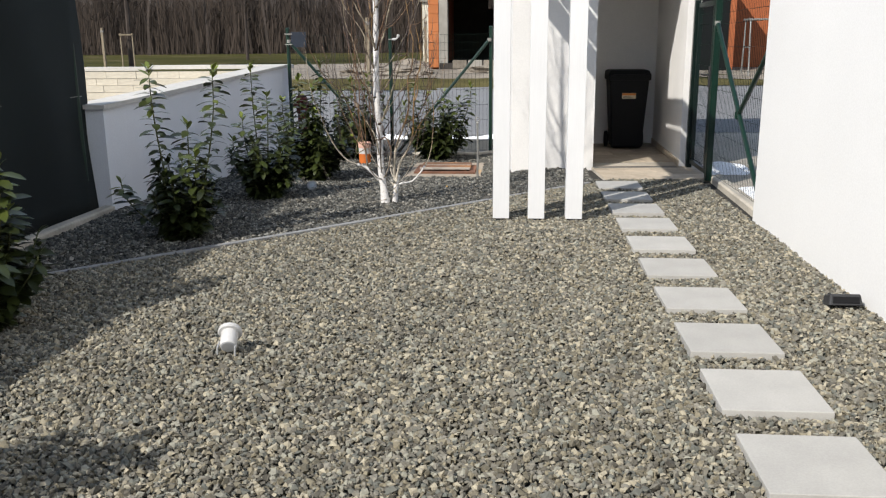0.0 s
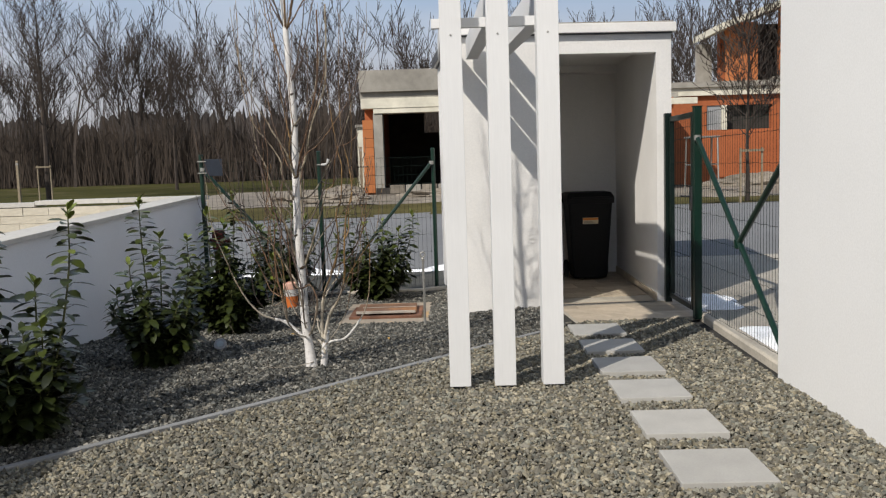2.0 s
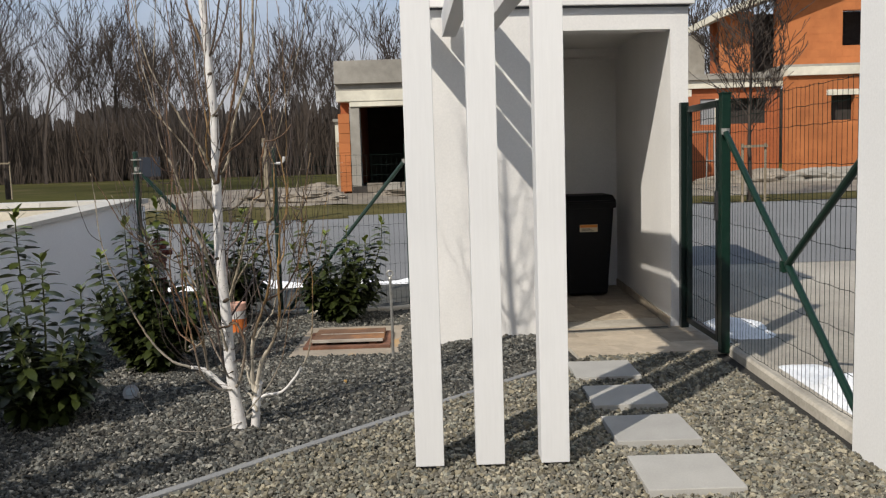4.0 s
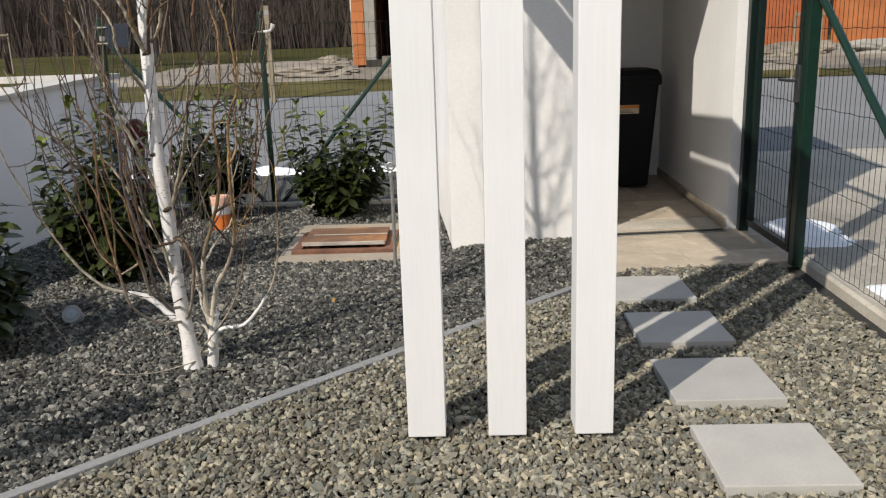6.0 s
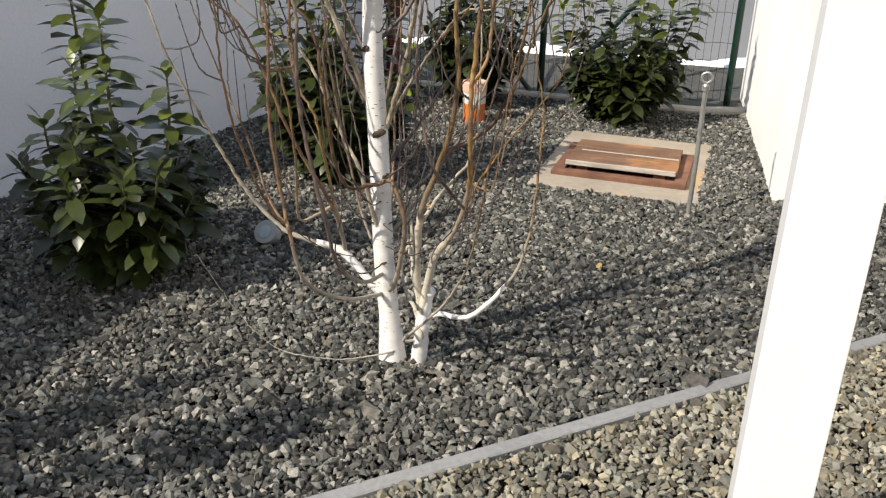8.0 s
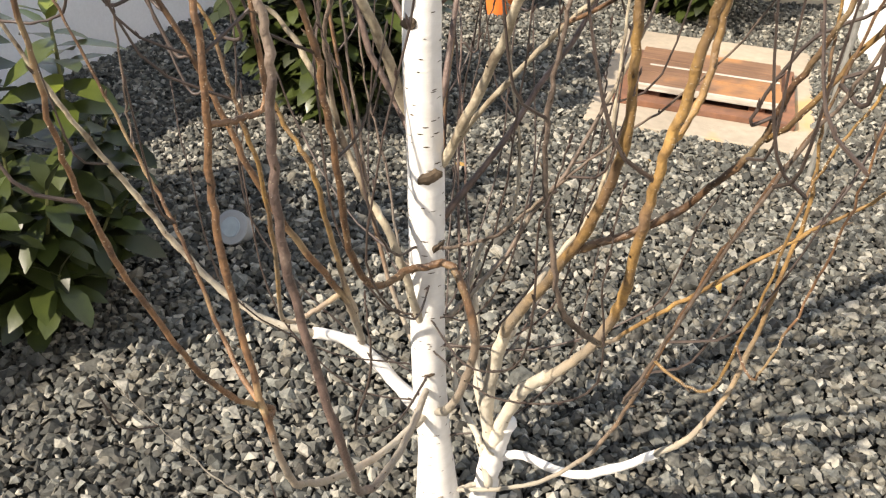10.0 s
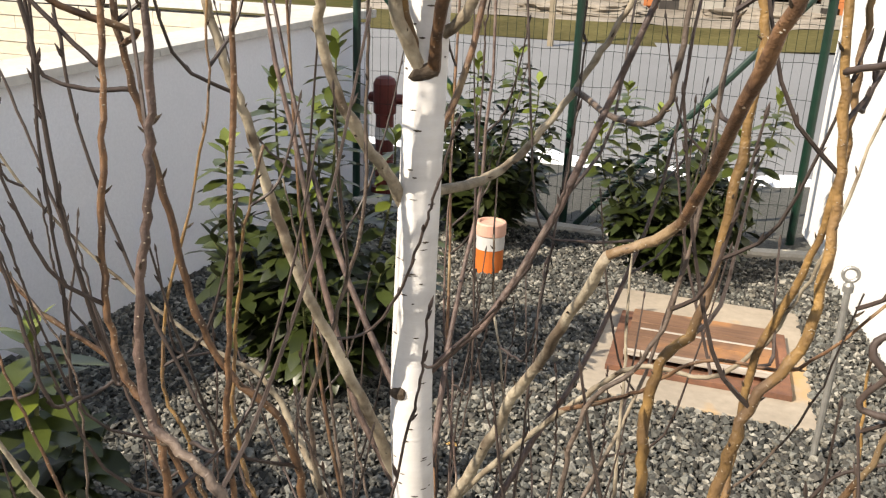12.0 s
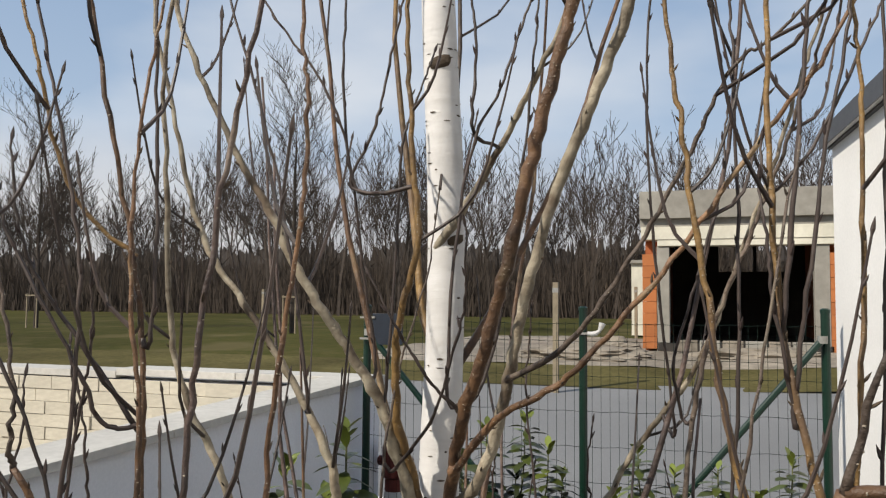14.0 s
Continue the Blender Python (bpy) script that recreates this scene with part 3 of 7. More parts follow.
# ---- pergola ----
def post(x, rafter_x):
    p = thing("pergola_post", "square white painted timber post of the pergola", "post", "posts of the pergola", at=(x, 6.97, 0))
    part("shaft", one_box((0, 0, 0.016), (0.126, 0.126, 2.60), 0.003), M_post, p)
    part("post_foot", one_box((0.022, 0.022, -0.05), (0.104, 0.104, 0.016), 0.002), M_edge_metal, p, "dark steel post foot")
    b = bmesh.new()
    lathe(b, ((0.006, 0.0), (0.006, 0.004), (0.003, 0.006)), (0.063, 0.0, 2.08), 10, Matrix.Rotation(radians(90), 4, "X"))
    part("bolt", b, M_galv, p, "small steel bolt")
    b = bmesh.new()
    y0, y1 = 0.128, SF - 6.97 - 0.085 - 0.09 * (1.95 - x)
    c = [(0.012, y0, 2.20), (0.112, y0, 2.20), (0.112, y0, 2.40), (0.012, y0, 2.40)]
    d = [(rafter_x - x - 0.05, y1, 2.27), (rafter_x - x + 0.05, y1, 2.27), (rafter_x - x + 0.05, y1, 2.44), (rafter_x - x - 0.05, y1, 2.44)]
    vs = [b.verts.new(q) for q in c + d]
    for f in ((3, 2, 1, 0), (4, 5, 6, 7), (0, 1, 5, 4), (1, 2, 6, 5), (2, 3, 7, 6), (3, 0, 4, 7)):
        b.faces.new([vs[i] for i in f])
    part("rafter", b, M_post, p, "white rafter running back to the shelter wall")
    return p


for x, rx in ((0.0, 0.0), (0.270, 0.25), (0.558, 0.51)):
    post(x, rx)
tagged(part("cross_rail", one_box((-0.05, 7.098, 2.14), (0.66, 7.138, 2.196), 0.003), M_post), "thin white rail joining the pergola posts", "rail")

# ---- kerbs ----
def kerb(name, a, b, w, z0, z1, material, label):
    a, b = Vector((*a, 0)), Vector((*b, 0))
    n = max(2, int((b - a).length / 0.35))
    d = (b - a).normalized()
    s = Vector((d.y, -d.x, 0)) * w / 2
    bm, prev = bmesh.new(), None
    for i in range(n + 1):
        p = a.lerp(b, i / n)
        j = 0.006 * noise.noise((p.x * 3, p.y * 3, 1))
        g = ground_z(p.x, p.y)
        ring = [bm.verts.new((p.x + k * s.x, p.y + k * s.y, g + h + (j if h > z0 else 0))) for k, h in ((-1, z0), (-1, z1 - 0.015), (-0.75, z1), (0.75, z1), (1, z1 - 0.015), (1, z0))]
        if prev:
            for q in range(5):
                bm.faces.new((prev[q], prev[q + 1], ring[q + 1], ring[q]))
        else:
            bm.faces.new(ring[::-1])
        prev = ring
    bm.faces.new(prev)
    return tagged(part(name, bm, material), label, "kerb", kind="structure")


kerb("kerb_gate", (2.10, 7.06), (2.15, 9.06), 0.12, -0.2, 0.045, M_kerb, "rough pale concrete kerb under the mesh fence")
kerb("kerb_left", (-3.21, 1.0), (-3.19, 7.18), 0.09, -0.2, 0.055, M_kerb, "pale concrete kerb along the shade net")
kerb("kerb_fence", (-2.80, 11.56), (0.0, 11.52), 0.10, -0.2, 0.03, M_kerb, "low broken concrete kerb at the foot of the fence")

# ---- neighbour's low wall with coping ----
def sloped_wall(bm, x0, x1, y0, y1, zb, z_near, z_far):
    """A wall along the boundary line, x0 and x1 counted from its garden face, with a sloping top."""
    a, b = boundary_x(y0), boundary_x(y1)
    vs = [bm.verts.new(p) for p in ((a + x0, y0, zb), (a + x1, y0, zb), (b + x1, y1, zb), (b + x0, y1, zb), (a + x0, y0, z_near), (a + x1, y0, z_near), (b + x1, y1, z_far), (b + x0, y1, z_far))]
    for f in ((3, 2, 1, 0), (4, 5, 6, 7), (0, 1, 5, 4), (1, 2, 6, 5), (2, 3, 7, 6), (3, 0, 4, 7)):
        bm.faces.new([vs[i] for i in f])
    return bm


tagged(part("wall_left", sloped_wall(bmesh.new(), -0.23, 0.0, 7.16, 11.75, -0.4, 0.845, 1.05), M_wall_left), "low pale grey rendered boundary wall", "wall", kind="structure")
tagged(part("wall_left_return", one_box((-9.0, 11.75, -0.4), (-2.88, 11.97, 1.0)), M_wall_left), "low boundary wall along the street, clad with cream stone inside", "wall", kind="structure")
coping = thing("coping", "pale stone coping slabs on the low wall", "coping", kind="structure")
for k in range(5):
    y0, y1 = 7.13 + k * 0.92, 7.13 + k * 0.92 + 0.915
    b = bmesh.new()
    za, zc = 0.846 + 0.0447 * (y0 - 7.16), 0.846 + 0.0447 * (y1 - 7.16)
    vs = [b.verts.new((boundary_x(y) + x, y, z)) for lift in (0.0, 0.035) for x, y, z in ((-0.27, y0, za + lift), (0.03, y0, za + lift), (0.03, y1, zc + lift), (-0.27, y1, zc + lift))]
    for f in ((3, 2, 1, 0), (4, 5, 6, 7), (0, 1, 5, 4), (1, 2, 6, 5), (2, 3, 7, 6), (3, 0, 4, 7)):
        b.faces.new([vs[i] for i in f])
    part("coping_slab", b, M_coping, coping)
for k in range(6):
    x1 = -2.86 - k * 0.98
    part("coping_slab", one_box((x1 - 0.975, 11.735, 1.03 - 0.02 * (k > 1)), (x1, 12.03, 1.08 - 0.02 * (k > 1)), 0.004), M_coping, coping)
tagged(part("neighbour_terrace", one_box((-9.0, 2.0, -0.3), (-3.46, 11.70, 0.05)), M_paving), "pale paved terrace behind the low wall", "terrace", kind="structure")

# ---- fences ----
def segments(name, segs, material, parent=None, sides=3):
    """Many thin straight rods (a, b, ra, rb) in one mesh."""
    a = np.array([s[0] for s in segs], dtype=float)
    b = np.array([s[1] for s in segs], dtype=float)
    ra = np.array([s[2] for s in segs], dtype=float)
    rb = np.array([s[3] for s in segs], dtype=float)
    d = b - a
    d /= np.linalg.norm(d, axis=1)[:, None] + 1e-9
    ref = np.where(np.abs(d[:, 2:3]) > 0.9, np.array([[1.0, 0, 0]]), np.array([[0, 0, 1.0]]))
    s = np.cross(d, ref)
    s /= np.linalg.norm(s, axis=1)[:, None] + 1e-9
    u = np.cross(d, s)
    n = len(segs)
    v = np.zeros((n, 2 * sides, 3))
    for k in range(sides):
        w = math.cos(2 * math.pi * k / sides) * s + math.sin(2 * math.pi * k / sides) * u
        v[:, k], v[:, sides + k] = a + w * ra[:, None], b + w * rb[:, None]
    quad = np.array([(k, (k + 1) % sides, sides + (k + 1) % sides, sides + k) for k in range(sides)])
    f = (quad[None] + 2 * sides * np.arange(n)[:, None, None]).reshape(-1, 4)
    return mesh_object(name, v.reshape(-1, 3), f, material, parent)


def fence_post(parent, x, y, top, r=0.024):
    g = ground_z(x, y)
    b = bmesh.new()
    tube(b, [(x, y, g - 0.1), (x, y, top)], [r, r], 14)
    p = part("post", b, M_green, parent)
    c = bmesh.new()
    lathe(c, ((r + 0.003, 0), (r + 0.003, 0.018), (r * 0.6, 0.026)), (x, y, top), 14)
    part("cap", c, M_green, p)
    return p


def brace(parent, a, b, r=0.019):
    bm = bmesh.new()
    tube(bm, [a, b], [r, r], 12)
    p = part("brace", bm, M_green, parent)
    c = bmesh.new()
    lathe(c, ((r + 0.008, -0.02), (r + 0.008, 0.02)), a, 12)
    part("clamp", c, M_galv, p)
    return p


def mesh_panel(parent, a, b, z0, z1, pitch=0.05, r=0.0014):
    a, b = Vector((*a, 0)), Vector((*b, 0))
    n = int((b - a).length / pitch)
    segs = []
    for k in range(1, n):
        p = a.lerp(b, k / n)
        w = 0.0015 * math.sin(k * 2.1)
        segs.append(((p.x, p.y + w, z0), (p.x, p.y + w, z1), r, r))
    for j in range(int((z1 - z0) / 0.1) + 1):
        z = z0 + j * 0.1
        if j % 2 == 0 or z > z1 - 0.25:
            q = None
            for k in range(0, n + 1, 2):
                p = a.lerp(b, k / n)
                p = (p.x, p.y, z + 0.003 * (-1) ** (k // 2))
                if q:
                    segs.append((q, p, r * 1.15, r * 1.15))
                q = p
    ob = segments("wire_mesh", segs, M_wire, parent)
    return tagged(ob, "thin dark green welded wire mesh", kind="stuff")


fence = thing("street_fence", "dark green wire mesh fence with round posts along the street", "fence")
F0, F1, F2 = (-2.80, 11.58), (-1.47, 11.63), (-0.175, 11.80)
for p in (F0, F1, F2):
    fence_post(fence, *p, 1.525)
mesh_panel(fence, F0, F1, -0.05, 1.46)
mesh_panel(fence, F1, F2, -0.05, 1.46)
brace(fence, (F0[0] + 0.02, 11.55, 1.38), (F1[0] - 0.06, 11.59, -0.06))
brace(fence, (F2[0] - 0.02, 11.76, 1.38), (F1[0] + 0.08, 11.60, -0.06))
sign = thing("fence_sign", "small dark navy plate on the corner fence post", "sign", at=(-2.75, 11.54, 1.305))
part("plate", one_box((0.0, -0.004, 0.0), (0.20, 0.004, 0.19), 0.002), M_sign, sign)
for z in (0.03, 0.16):
    part("strap", one_box((-0.08, -0.012, z), (0.02, -0.004, z + 0.012)), M_galv, sign)
clip = thing("hose_nozzle", "small white plastic nozzle clipped to a fence post", "nozzle", at=(-1.44, 11.60, 1.395))
b = bmesh.new()
tube(b, smooth_line([(0.0, 0, 0.0), (0.04, 0, 0.0), (0.07, 0, 0.02), (0.085, 0, 0.06)], 8), [0.012, 0.012, 0.014, 0.014, 0.012, 0.01, 0.014, 0.018, 0.02], 10)
part("spout", b, M_white_plastic, clip)
part("clamp_band", one_box((-0.05, -0.004, -0.006), (0.0, 0.004, 0.006)), M_galv, clip)

gate_fence = thing("gate_fence", "dark green wire mesh fence panel with crossed braces beside the gate", "fence")
bm = one_box((2.03, 8.965, 0.0), (2.09, 9.035, 1.75), 0.004)
gp = part("post", bm, M_green, gate_fence)
part("cap", one_box((2.025, 8.96, 1.75), (2.095, 9.04, 1.757)), M_green, gp)
mesh_panel(gate_fence, (2.065, 7.07), (2.065, 8.965), 0.09, 1.70, 0.05, 0.0016)
brace(gate_fence, (2.045, 8.945, 1.50), (2.045, 7.08, 0.10), 0.020)
brace(gate_fence, (2.045, 7.10, 1.34), (2.045, 7.98, 0.70), 0.020)
b = bmesh.new()
lathe(b, ((0.030, -0.03), (0.030, 0.03)), (2.045, 7.96, 0.725), 12)
part("joint_clamp", b, M_green, gate_fence)

gate = thing("garden_gate", "closed dark green tubular steel garden gate with wire mesh", "gate")
part("hinge_post", one_box((2.0, 9.80, 0.0), (2.06, 9.86, 1.75), 0.004), M_gate, gate)
for y0, y1 in ((9.74, 9.785), (9.05, 9.095)):
    part("stile", one_box((2.03, y0, 0.06), (2.07, y1, 1.715), 0.004), M_gate, gate)
for z0 in (0.06, 1.67):
    part("rail", one_box((2.03, 9.095, z0), (2.07, 9.74, z0 + 0.045), 0.004), M_gate, gate)
mesh_panel(gate, (2.05, 9.095), (2.05, 9.74), 0.10, 1.675, 0.05, 0.0020)
lock = part("lock_box", one_box((2.02, 9.04, 0.90), (2.08, 9.095, 1.10), 0.004), M_black_plastic, gate)
b = bmesh.new()
tube(b, [(1.98, 9.065, 1.02), (1.98, 9.205, 1.02)], [0.009, 0.008], 10)
tube(b, [(2.02, 9.065, 1.02), (1.98, 9.065, 1.02)], [0.008, 0.008], 10)
part("handle", b, M_black_plastic, lock)
for z in (0.3, 1.5):
    b = bmesh.new()
    lathe(b, ((0.012, -0.03), (0.012, 0.03)), (2.05, 9.79, z), 10)
    part("hinge", b, M_galv, gate)

# shade net on the boundary
net = thing("shade_net_fence", "tall fence covered with dark green-black shade netting", "fence")
nx, nz = 60, 14
verts, faces = [], []
for j in range(nz + 1):
    for i in range(nx + 1):
        y = -2.0 + 9.15 * i / nx
        z = 0.02 + 1.80 * j / nz
        sag = 0.035 * math.sin(5.1 * y) * math.sin(math.pi * j / nz) + 0.02 * noise.noise((y * 2.2, z * 2.2, 5))
        edge = 0.10 * (1 - z / 1.82) - 0.03 * math.sin(z * 4) if i == nx else 0
        verts.append((-3.27 + sag, y + edge, z))
for j in range(nz):
    for i in range(nx):
        k = j * (nx + 1) + i
        faces.append((k, k + 1, k + nx + 2, k + nx + 1))
cloth = mesh_object("netting", verts, faces, M_net, net, smooth=True)
sol = cloth.modifiers.new("thickness", "SOLIDIFY")
sol.thickness = 0.004
for y in (-1.9, 0.35, 2.6, 4.85, 7.07):
    b = bmesh.new()
    tube(b, [(-3.31, y, -0.1), (-3.31, y, 1.86)], [0.022, 0.022], 12)
    part("post", b, M_green, net)
for z in (0.10, 0.95, 1.78):
    b = bmesh.new()
    tube(b, [(-3.295, -2.0, z), (-3.295, 7.12, z)], [0.002, 0.002], 5)
    part("tension_wire", b, M_galv, net)

# ---- wheelie bin ----
def taper(bm, z0, z1, w0, w1, d0, d1, bevel=0.02, y_shift=0.0):
    vs = [bm.verts.new(p) for p in ((-w0, -d0, z0), (w0, -d0, z0), (w0, d0, z0), (-w0, d0, z0), (-w1, -d1 + y_shift, z1), (w1, -d1 + y_shift, z1), (w1, d1 + y_shift, z1), (-w1, d1 + y_shift, z1))]
    fs = [bm.faces.new([vs[i] for i in f]) for f in ((3, 2, 1, 0), (4, 5, 6, 7), (0, 1, 5, 4), (1, 2, 6, 5), (2, 3, 7, 6), (3, 0, 4, 7))]
    if bevel:
        bmesh.ops.bevel(bm, geom=list({e for f in fs for e in f.edges}), offset=bevel, segments=3, affect="EDGES", profile=0.6)
    return bm


wheelie = thing("wheelie_bin", "black plastic wheelie bin with an orange and white sticker", "bin", at=(1.56, 11.57, 0.012))
part("body", taper(bmesh.new(), 0.02, 0.90, 0.19, 0.245, 0.17, 0.245, 0.03), M_bin, wheelie)
part("collar", taper(bmesh.new(), 0.86, 0.915, 0.258, 0.262, 0.262, 0.265, 0.01), M_bin, wheelie)
lid = part("lid", taper(bmesh.new(), 0.915, 0.985, 0.270, 0.235, 0.275, 0.22, 0.02), M_bin, wheelie)
part("lid_grip", one_box((-0.20, -0.305, 0.915), (0.20, -0.26, 0.935), 0.006), M_bin, lid)
b = bmesh.new()
tube(b, smooth_line([(-0.21, 0.24, 0.93), (-0.21, 0.32, 0.96), (0.21, 0.32, 0.96), (0.21, 0.24, 0.93)], 14), [0.014] * 15, 8)
part("handle", b, M_bin, wheelie)
for sx in (-0.225, 0.225):
    b = bmesh.new()
    lathe(b, ((0.085, -0.022), (0.10, -0.015), (0.10, 0.015), (0.085, 0.022)), (sx, 0.17, 0.10), 22, Matrix.Rotation(radians(90), 4, "Y"))
    w = part("wheel", b, M_rubber, wheelie)
    b = bmesh.new()
    lathe(b, ((0.05, -0.024), (0.05, 0.024)), (sx, 0.17, 0.10), 16, Matrix.Rotation(radians(90), 4, "Y"))
    part("hub", b, M_black_plastic, w)
tilt = Matrix.Translation((0, -0.2275, 0.67)) @ Matrix.Rotation(math.atan2(0.075, 0.88), 4, "X")


def on_bin(name, lo, hi, material):
    b = one_box(lo, hi)
    b.transform(tilt)
    return part(name, b, material, wheelie)


on_bin("sticker", (-0.085, -0.002, -0.035), (0.085, 0.004, 0.035), M_sticker)
on_bin("sticker_band", (-0.083, -0.004, 0.008), (0.083, -0.001, 0.033), M_orange)
for k in range(3):
    on_bin("print_bar", (-0.07, -0.004, -0.026 + k * 0.010), (0.05 - 0.02 * k, -0.001, -0.022 + k * 0.010), M_ink)

# ---- hatch with rusty lid ----
hatch = thing("well_cover", "sandy concrete well cover with a rusty steel frame and plank lid", "well cover", at=(-0.62, 10.15, -0.105))
part("slab", one_box((-0.42, -0.545, -0.08), (0.42, 0.545, 0.035), 0.010), M_sandstone, hatch)
fr = bmesh.new()
for lo, hi in (((-0.34, -0.36, 0.035), (0.34, -0.30, 0.058)), ((-0.34, 0.15, 0.035), (0.34, 0.21, 0.058)), ((-0.34, -0.30, 0.035), (-0.28, 0.15, 0.058)), ((0.28, -0.30, 0.035), (0.34, 0.15, 0.058))):
    box(fr, lo, hi, 0.002)
box(fr, (-0.28, -0.30, 0.035), (0.28, 0.15, 0.041))
part("frame", fr, M_rust, hatch, "rusted steel frame")
for k in range(3):
    y0 = -0.262 + k * 0.142
    part("plank", one_box((-0.285 + 0.003 * (k % 2), y0, 0.068), (0.285 - 0.004 * k, y0 + 0.1405, 0.090 + 0.0015 * k), 0.003), M_plank, hatch, "rust-stained weathered board")
for y0, w, x0, x1 in ((-0.276, 0.016, -0.283, 0.280), (-0.050, 0.014, -0.24, 0.275)):
    part("worn_edge", one_box((x0, y0, 0.070), (x1, y0 + w, 0.0945), 0.003), M_worn, hatch, "bare pale worn edge of the board")
for sx in (-0.2, 0.2):
    part("batten", one_box((sx - 0.03, -0.25, 0.041), (sx + 0.03, 0.15, 0.070)), M_rust, hatch)

rod = thing("ground_rod", "thin galvanised rod with an eye on top beside the well cover", "rod", at=(-0.237, 9.43, -0.075))
b = bmesh.new()
tube(b, [(0, 0, -0.1), (0.004, 0, 0.3), (0.0, 0, 0.60)], [0.011, 0.011, 0.010], 10)
part("shaft", b, M_galv, rod)
b = bmesh.new()
lathe(b, ((0.016, 0), (0.016, 0.02), (0.010, 0.03)), (0, 0, 0.58), 12)
part("collar", b, M_galv, rod)
b = bmesh.new()
tube(b, [(0.022 * math.cos(a), 0, 0.635 + 0.022 * math.sin(a)) for a in (2 * math.pi * k / 14 for k in range(15))], [0.006] * 15, 8)
part("eye", b, M_galv, rod)

pipe = thing("capped_pipe", "orange plastic drain pipe with a faded cap standing in the gravel", "pipe", at=(-1.675, 10.70, -0.085))
b = bmesh.new()
lathe(b, ((0.070, -0.1), (0.070, 0.20)), seg=28)
part("riser", b, M_pvc, pipe)
b = bmesh.new()
lathe(b, ((0.0725, 0.125), (0.0725, 0.20)), seg=28)
part("band", b, M_white_plastic, pipe, "greyish white band")
b = bmesh.new()
lathe(b, ((0.074, 0.195), (0.077, 0.20), (0.077, 0.255), (0.073, 0.262), (0.062, 0.262), (0.058, 0.250), (0.004, 0.250)), seg=28)
part("cap", b, M_pvc_pale, pipe, "faded pink cap")

# ---- garden spotlights ----
spot = thing("bed_spotlight", "round grey garden spotlight with a frosted lens lying in the bed", "spotlight", at=(-1.75, 8.31, 0.032))
T = Matrix.Rotation(radians(52), 4, "X") @ Matrix.Rotation(radians(14), 4, "Z") @ Matrix.Diagonal((0.84, 0.84, 0.84, 1))
b = bmesh.new()
lathe(b, ((0.030, -0.075), (0.046, -0.05), (0.050, 0.0), (0.056, 0.012), (0.056, 0.026), (0.046, 0.028)), (0, 0, 0), 26, T)
part("housing", b, M_grey_plastic, spot)
b = bmesh.new()
lathe(b, ((0.033, 0.0282), (0.031, 0.032), (0.01, 0.034)), (0, 0, 0), 26, T)
part("lens", b, M_lens, spot)
b = bmesh.new()
tube(b, [(0, 0.03, -0.04), (0, 0.05, -0.12)], [0.009, 0.006], 8)
part("spike", b, M_black_plastic, spot)

spot2 = thing("gravel_spotlight", "white tube-shaped garden spotlight tilted on the gravel", "spotlight", at=(-1.085, 4.03, 0.055))
T = Matrix.Rotation(radians(10), 4, "Z") @ Matrix.Rotation(radians(118), 4, "X")
b = bmesh.new()
lathe(b, ((0.052, -0.052), (0.054, -0.040), (0.050, -0.034), (0.038, -0.032), (0.037, 0.040), (0.034, 0.046)), (0, 0, 0.01), 28, T)
part("housing", b, M_white_plastic, spot2)
b = bmesh.new()
lathe(b, ((0.033, 0.0462), (0.028, 0.050), (0.01, 0.051)), (0, 0, 0.01), 24, T)
part("end_cap", b, M_grey_plastic, spot2, "grey end cap")
b = bmesh.new()
lathe(b, ((0.020, -0.060), (0.046, -0.058), (0.046, -0.052)), (0, 0, 0.01), 24, T)
part("lens", b, M_lens, spot2)
for sx in (-0.036, 0.036):
    b = bmesh.new()
    tube(b, [(sx, -0.022, 0.005), (sx * 1.1, -0.046, -0.015), (sx * 1.1, -0.052, -0.06)], [0.0045, 0.0045, 0.004], 8)
    part("prong", b, M_grey_plastic, spot2)

spot3 = thing("wall_spotlight", "flat black spotlight on the gravel against the house wall", "spotlight", at=(1.86, 4.89, 0.035))
b = bmesh.new()
taper(b, -0.03, 0.03, 0.085, 0.075, 0.055, 0.045, 0.008)
b.transform(Matrix.Rotation(radians(-18), 4, "X"))
part("housing", b, M_black_plastic, spot3)
b = one_box((-0.065, -0.058, -0.018), (0.065, -0.052, 0.016), 0.002)
b.transform(Matrix.Rotation(radians(-18), 4, "X"))
part("front_glass", b, M_bin, spot3)
part("foot", one_box((-0.03, -0.02, -0.05), (0.03, 0.02, -0.02)), M_black_plastic, spot3)

# ---- hydrant and snow beyond the fence ----
hyd = thing("hydrant", "dark red pillar hydrant with a pale band behind the fence", "hydrant", at=(-2.74, 11.90, -0.07))
b = bmesh.new()
lathe(b, ((0.085, -0.05), (0.085, 0.02), (0.062, 0.03), (0.060, 0.50), (0.075, 0.51), (0.078, 0.70), (0.060, 0.735), (0.03, 0.75)), seg=22)
part("pillar", b, M_red, hyd, smooth=False)
b = bmesh.new()
lathe(b, ((0.064, 0.34), (0.064, 0.42)), seg=22)
part("band", b, M_white_plastic, hyd, "pale reflective band")
for a in (20, 160):
    b = bmesh.new()
    lathe(b, ((0.034, 0.06), (0.034, 0.12), (0.022, 0.13)), (0, 0, 0.60), 14, Matrix.Rotation(radians(a), 4, "Z") @ Matrix.Rotation(radians(90), 4, "Y"))
    part("outlet", b, M_red, hyd)


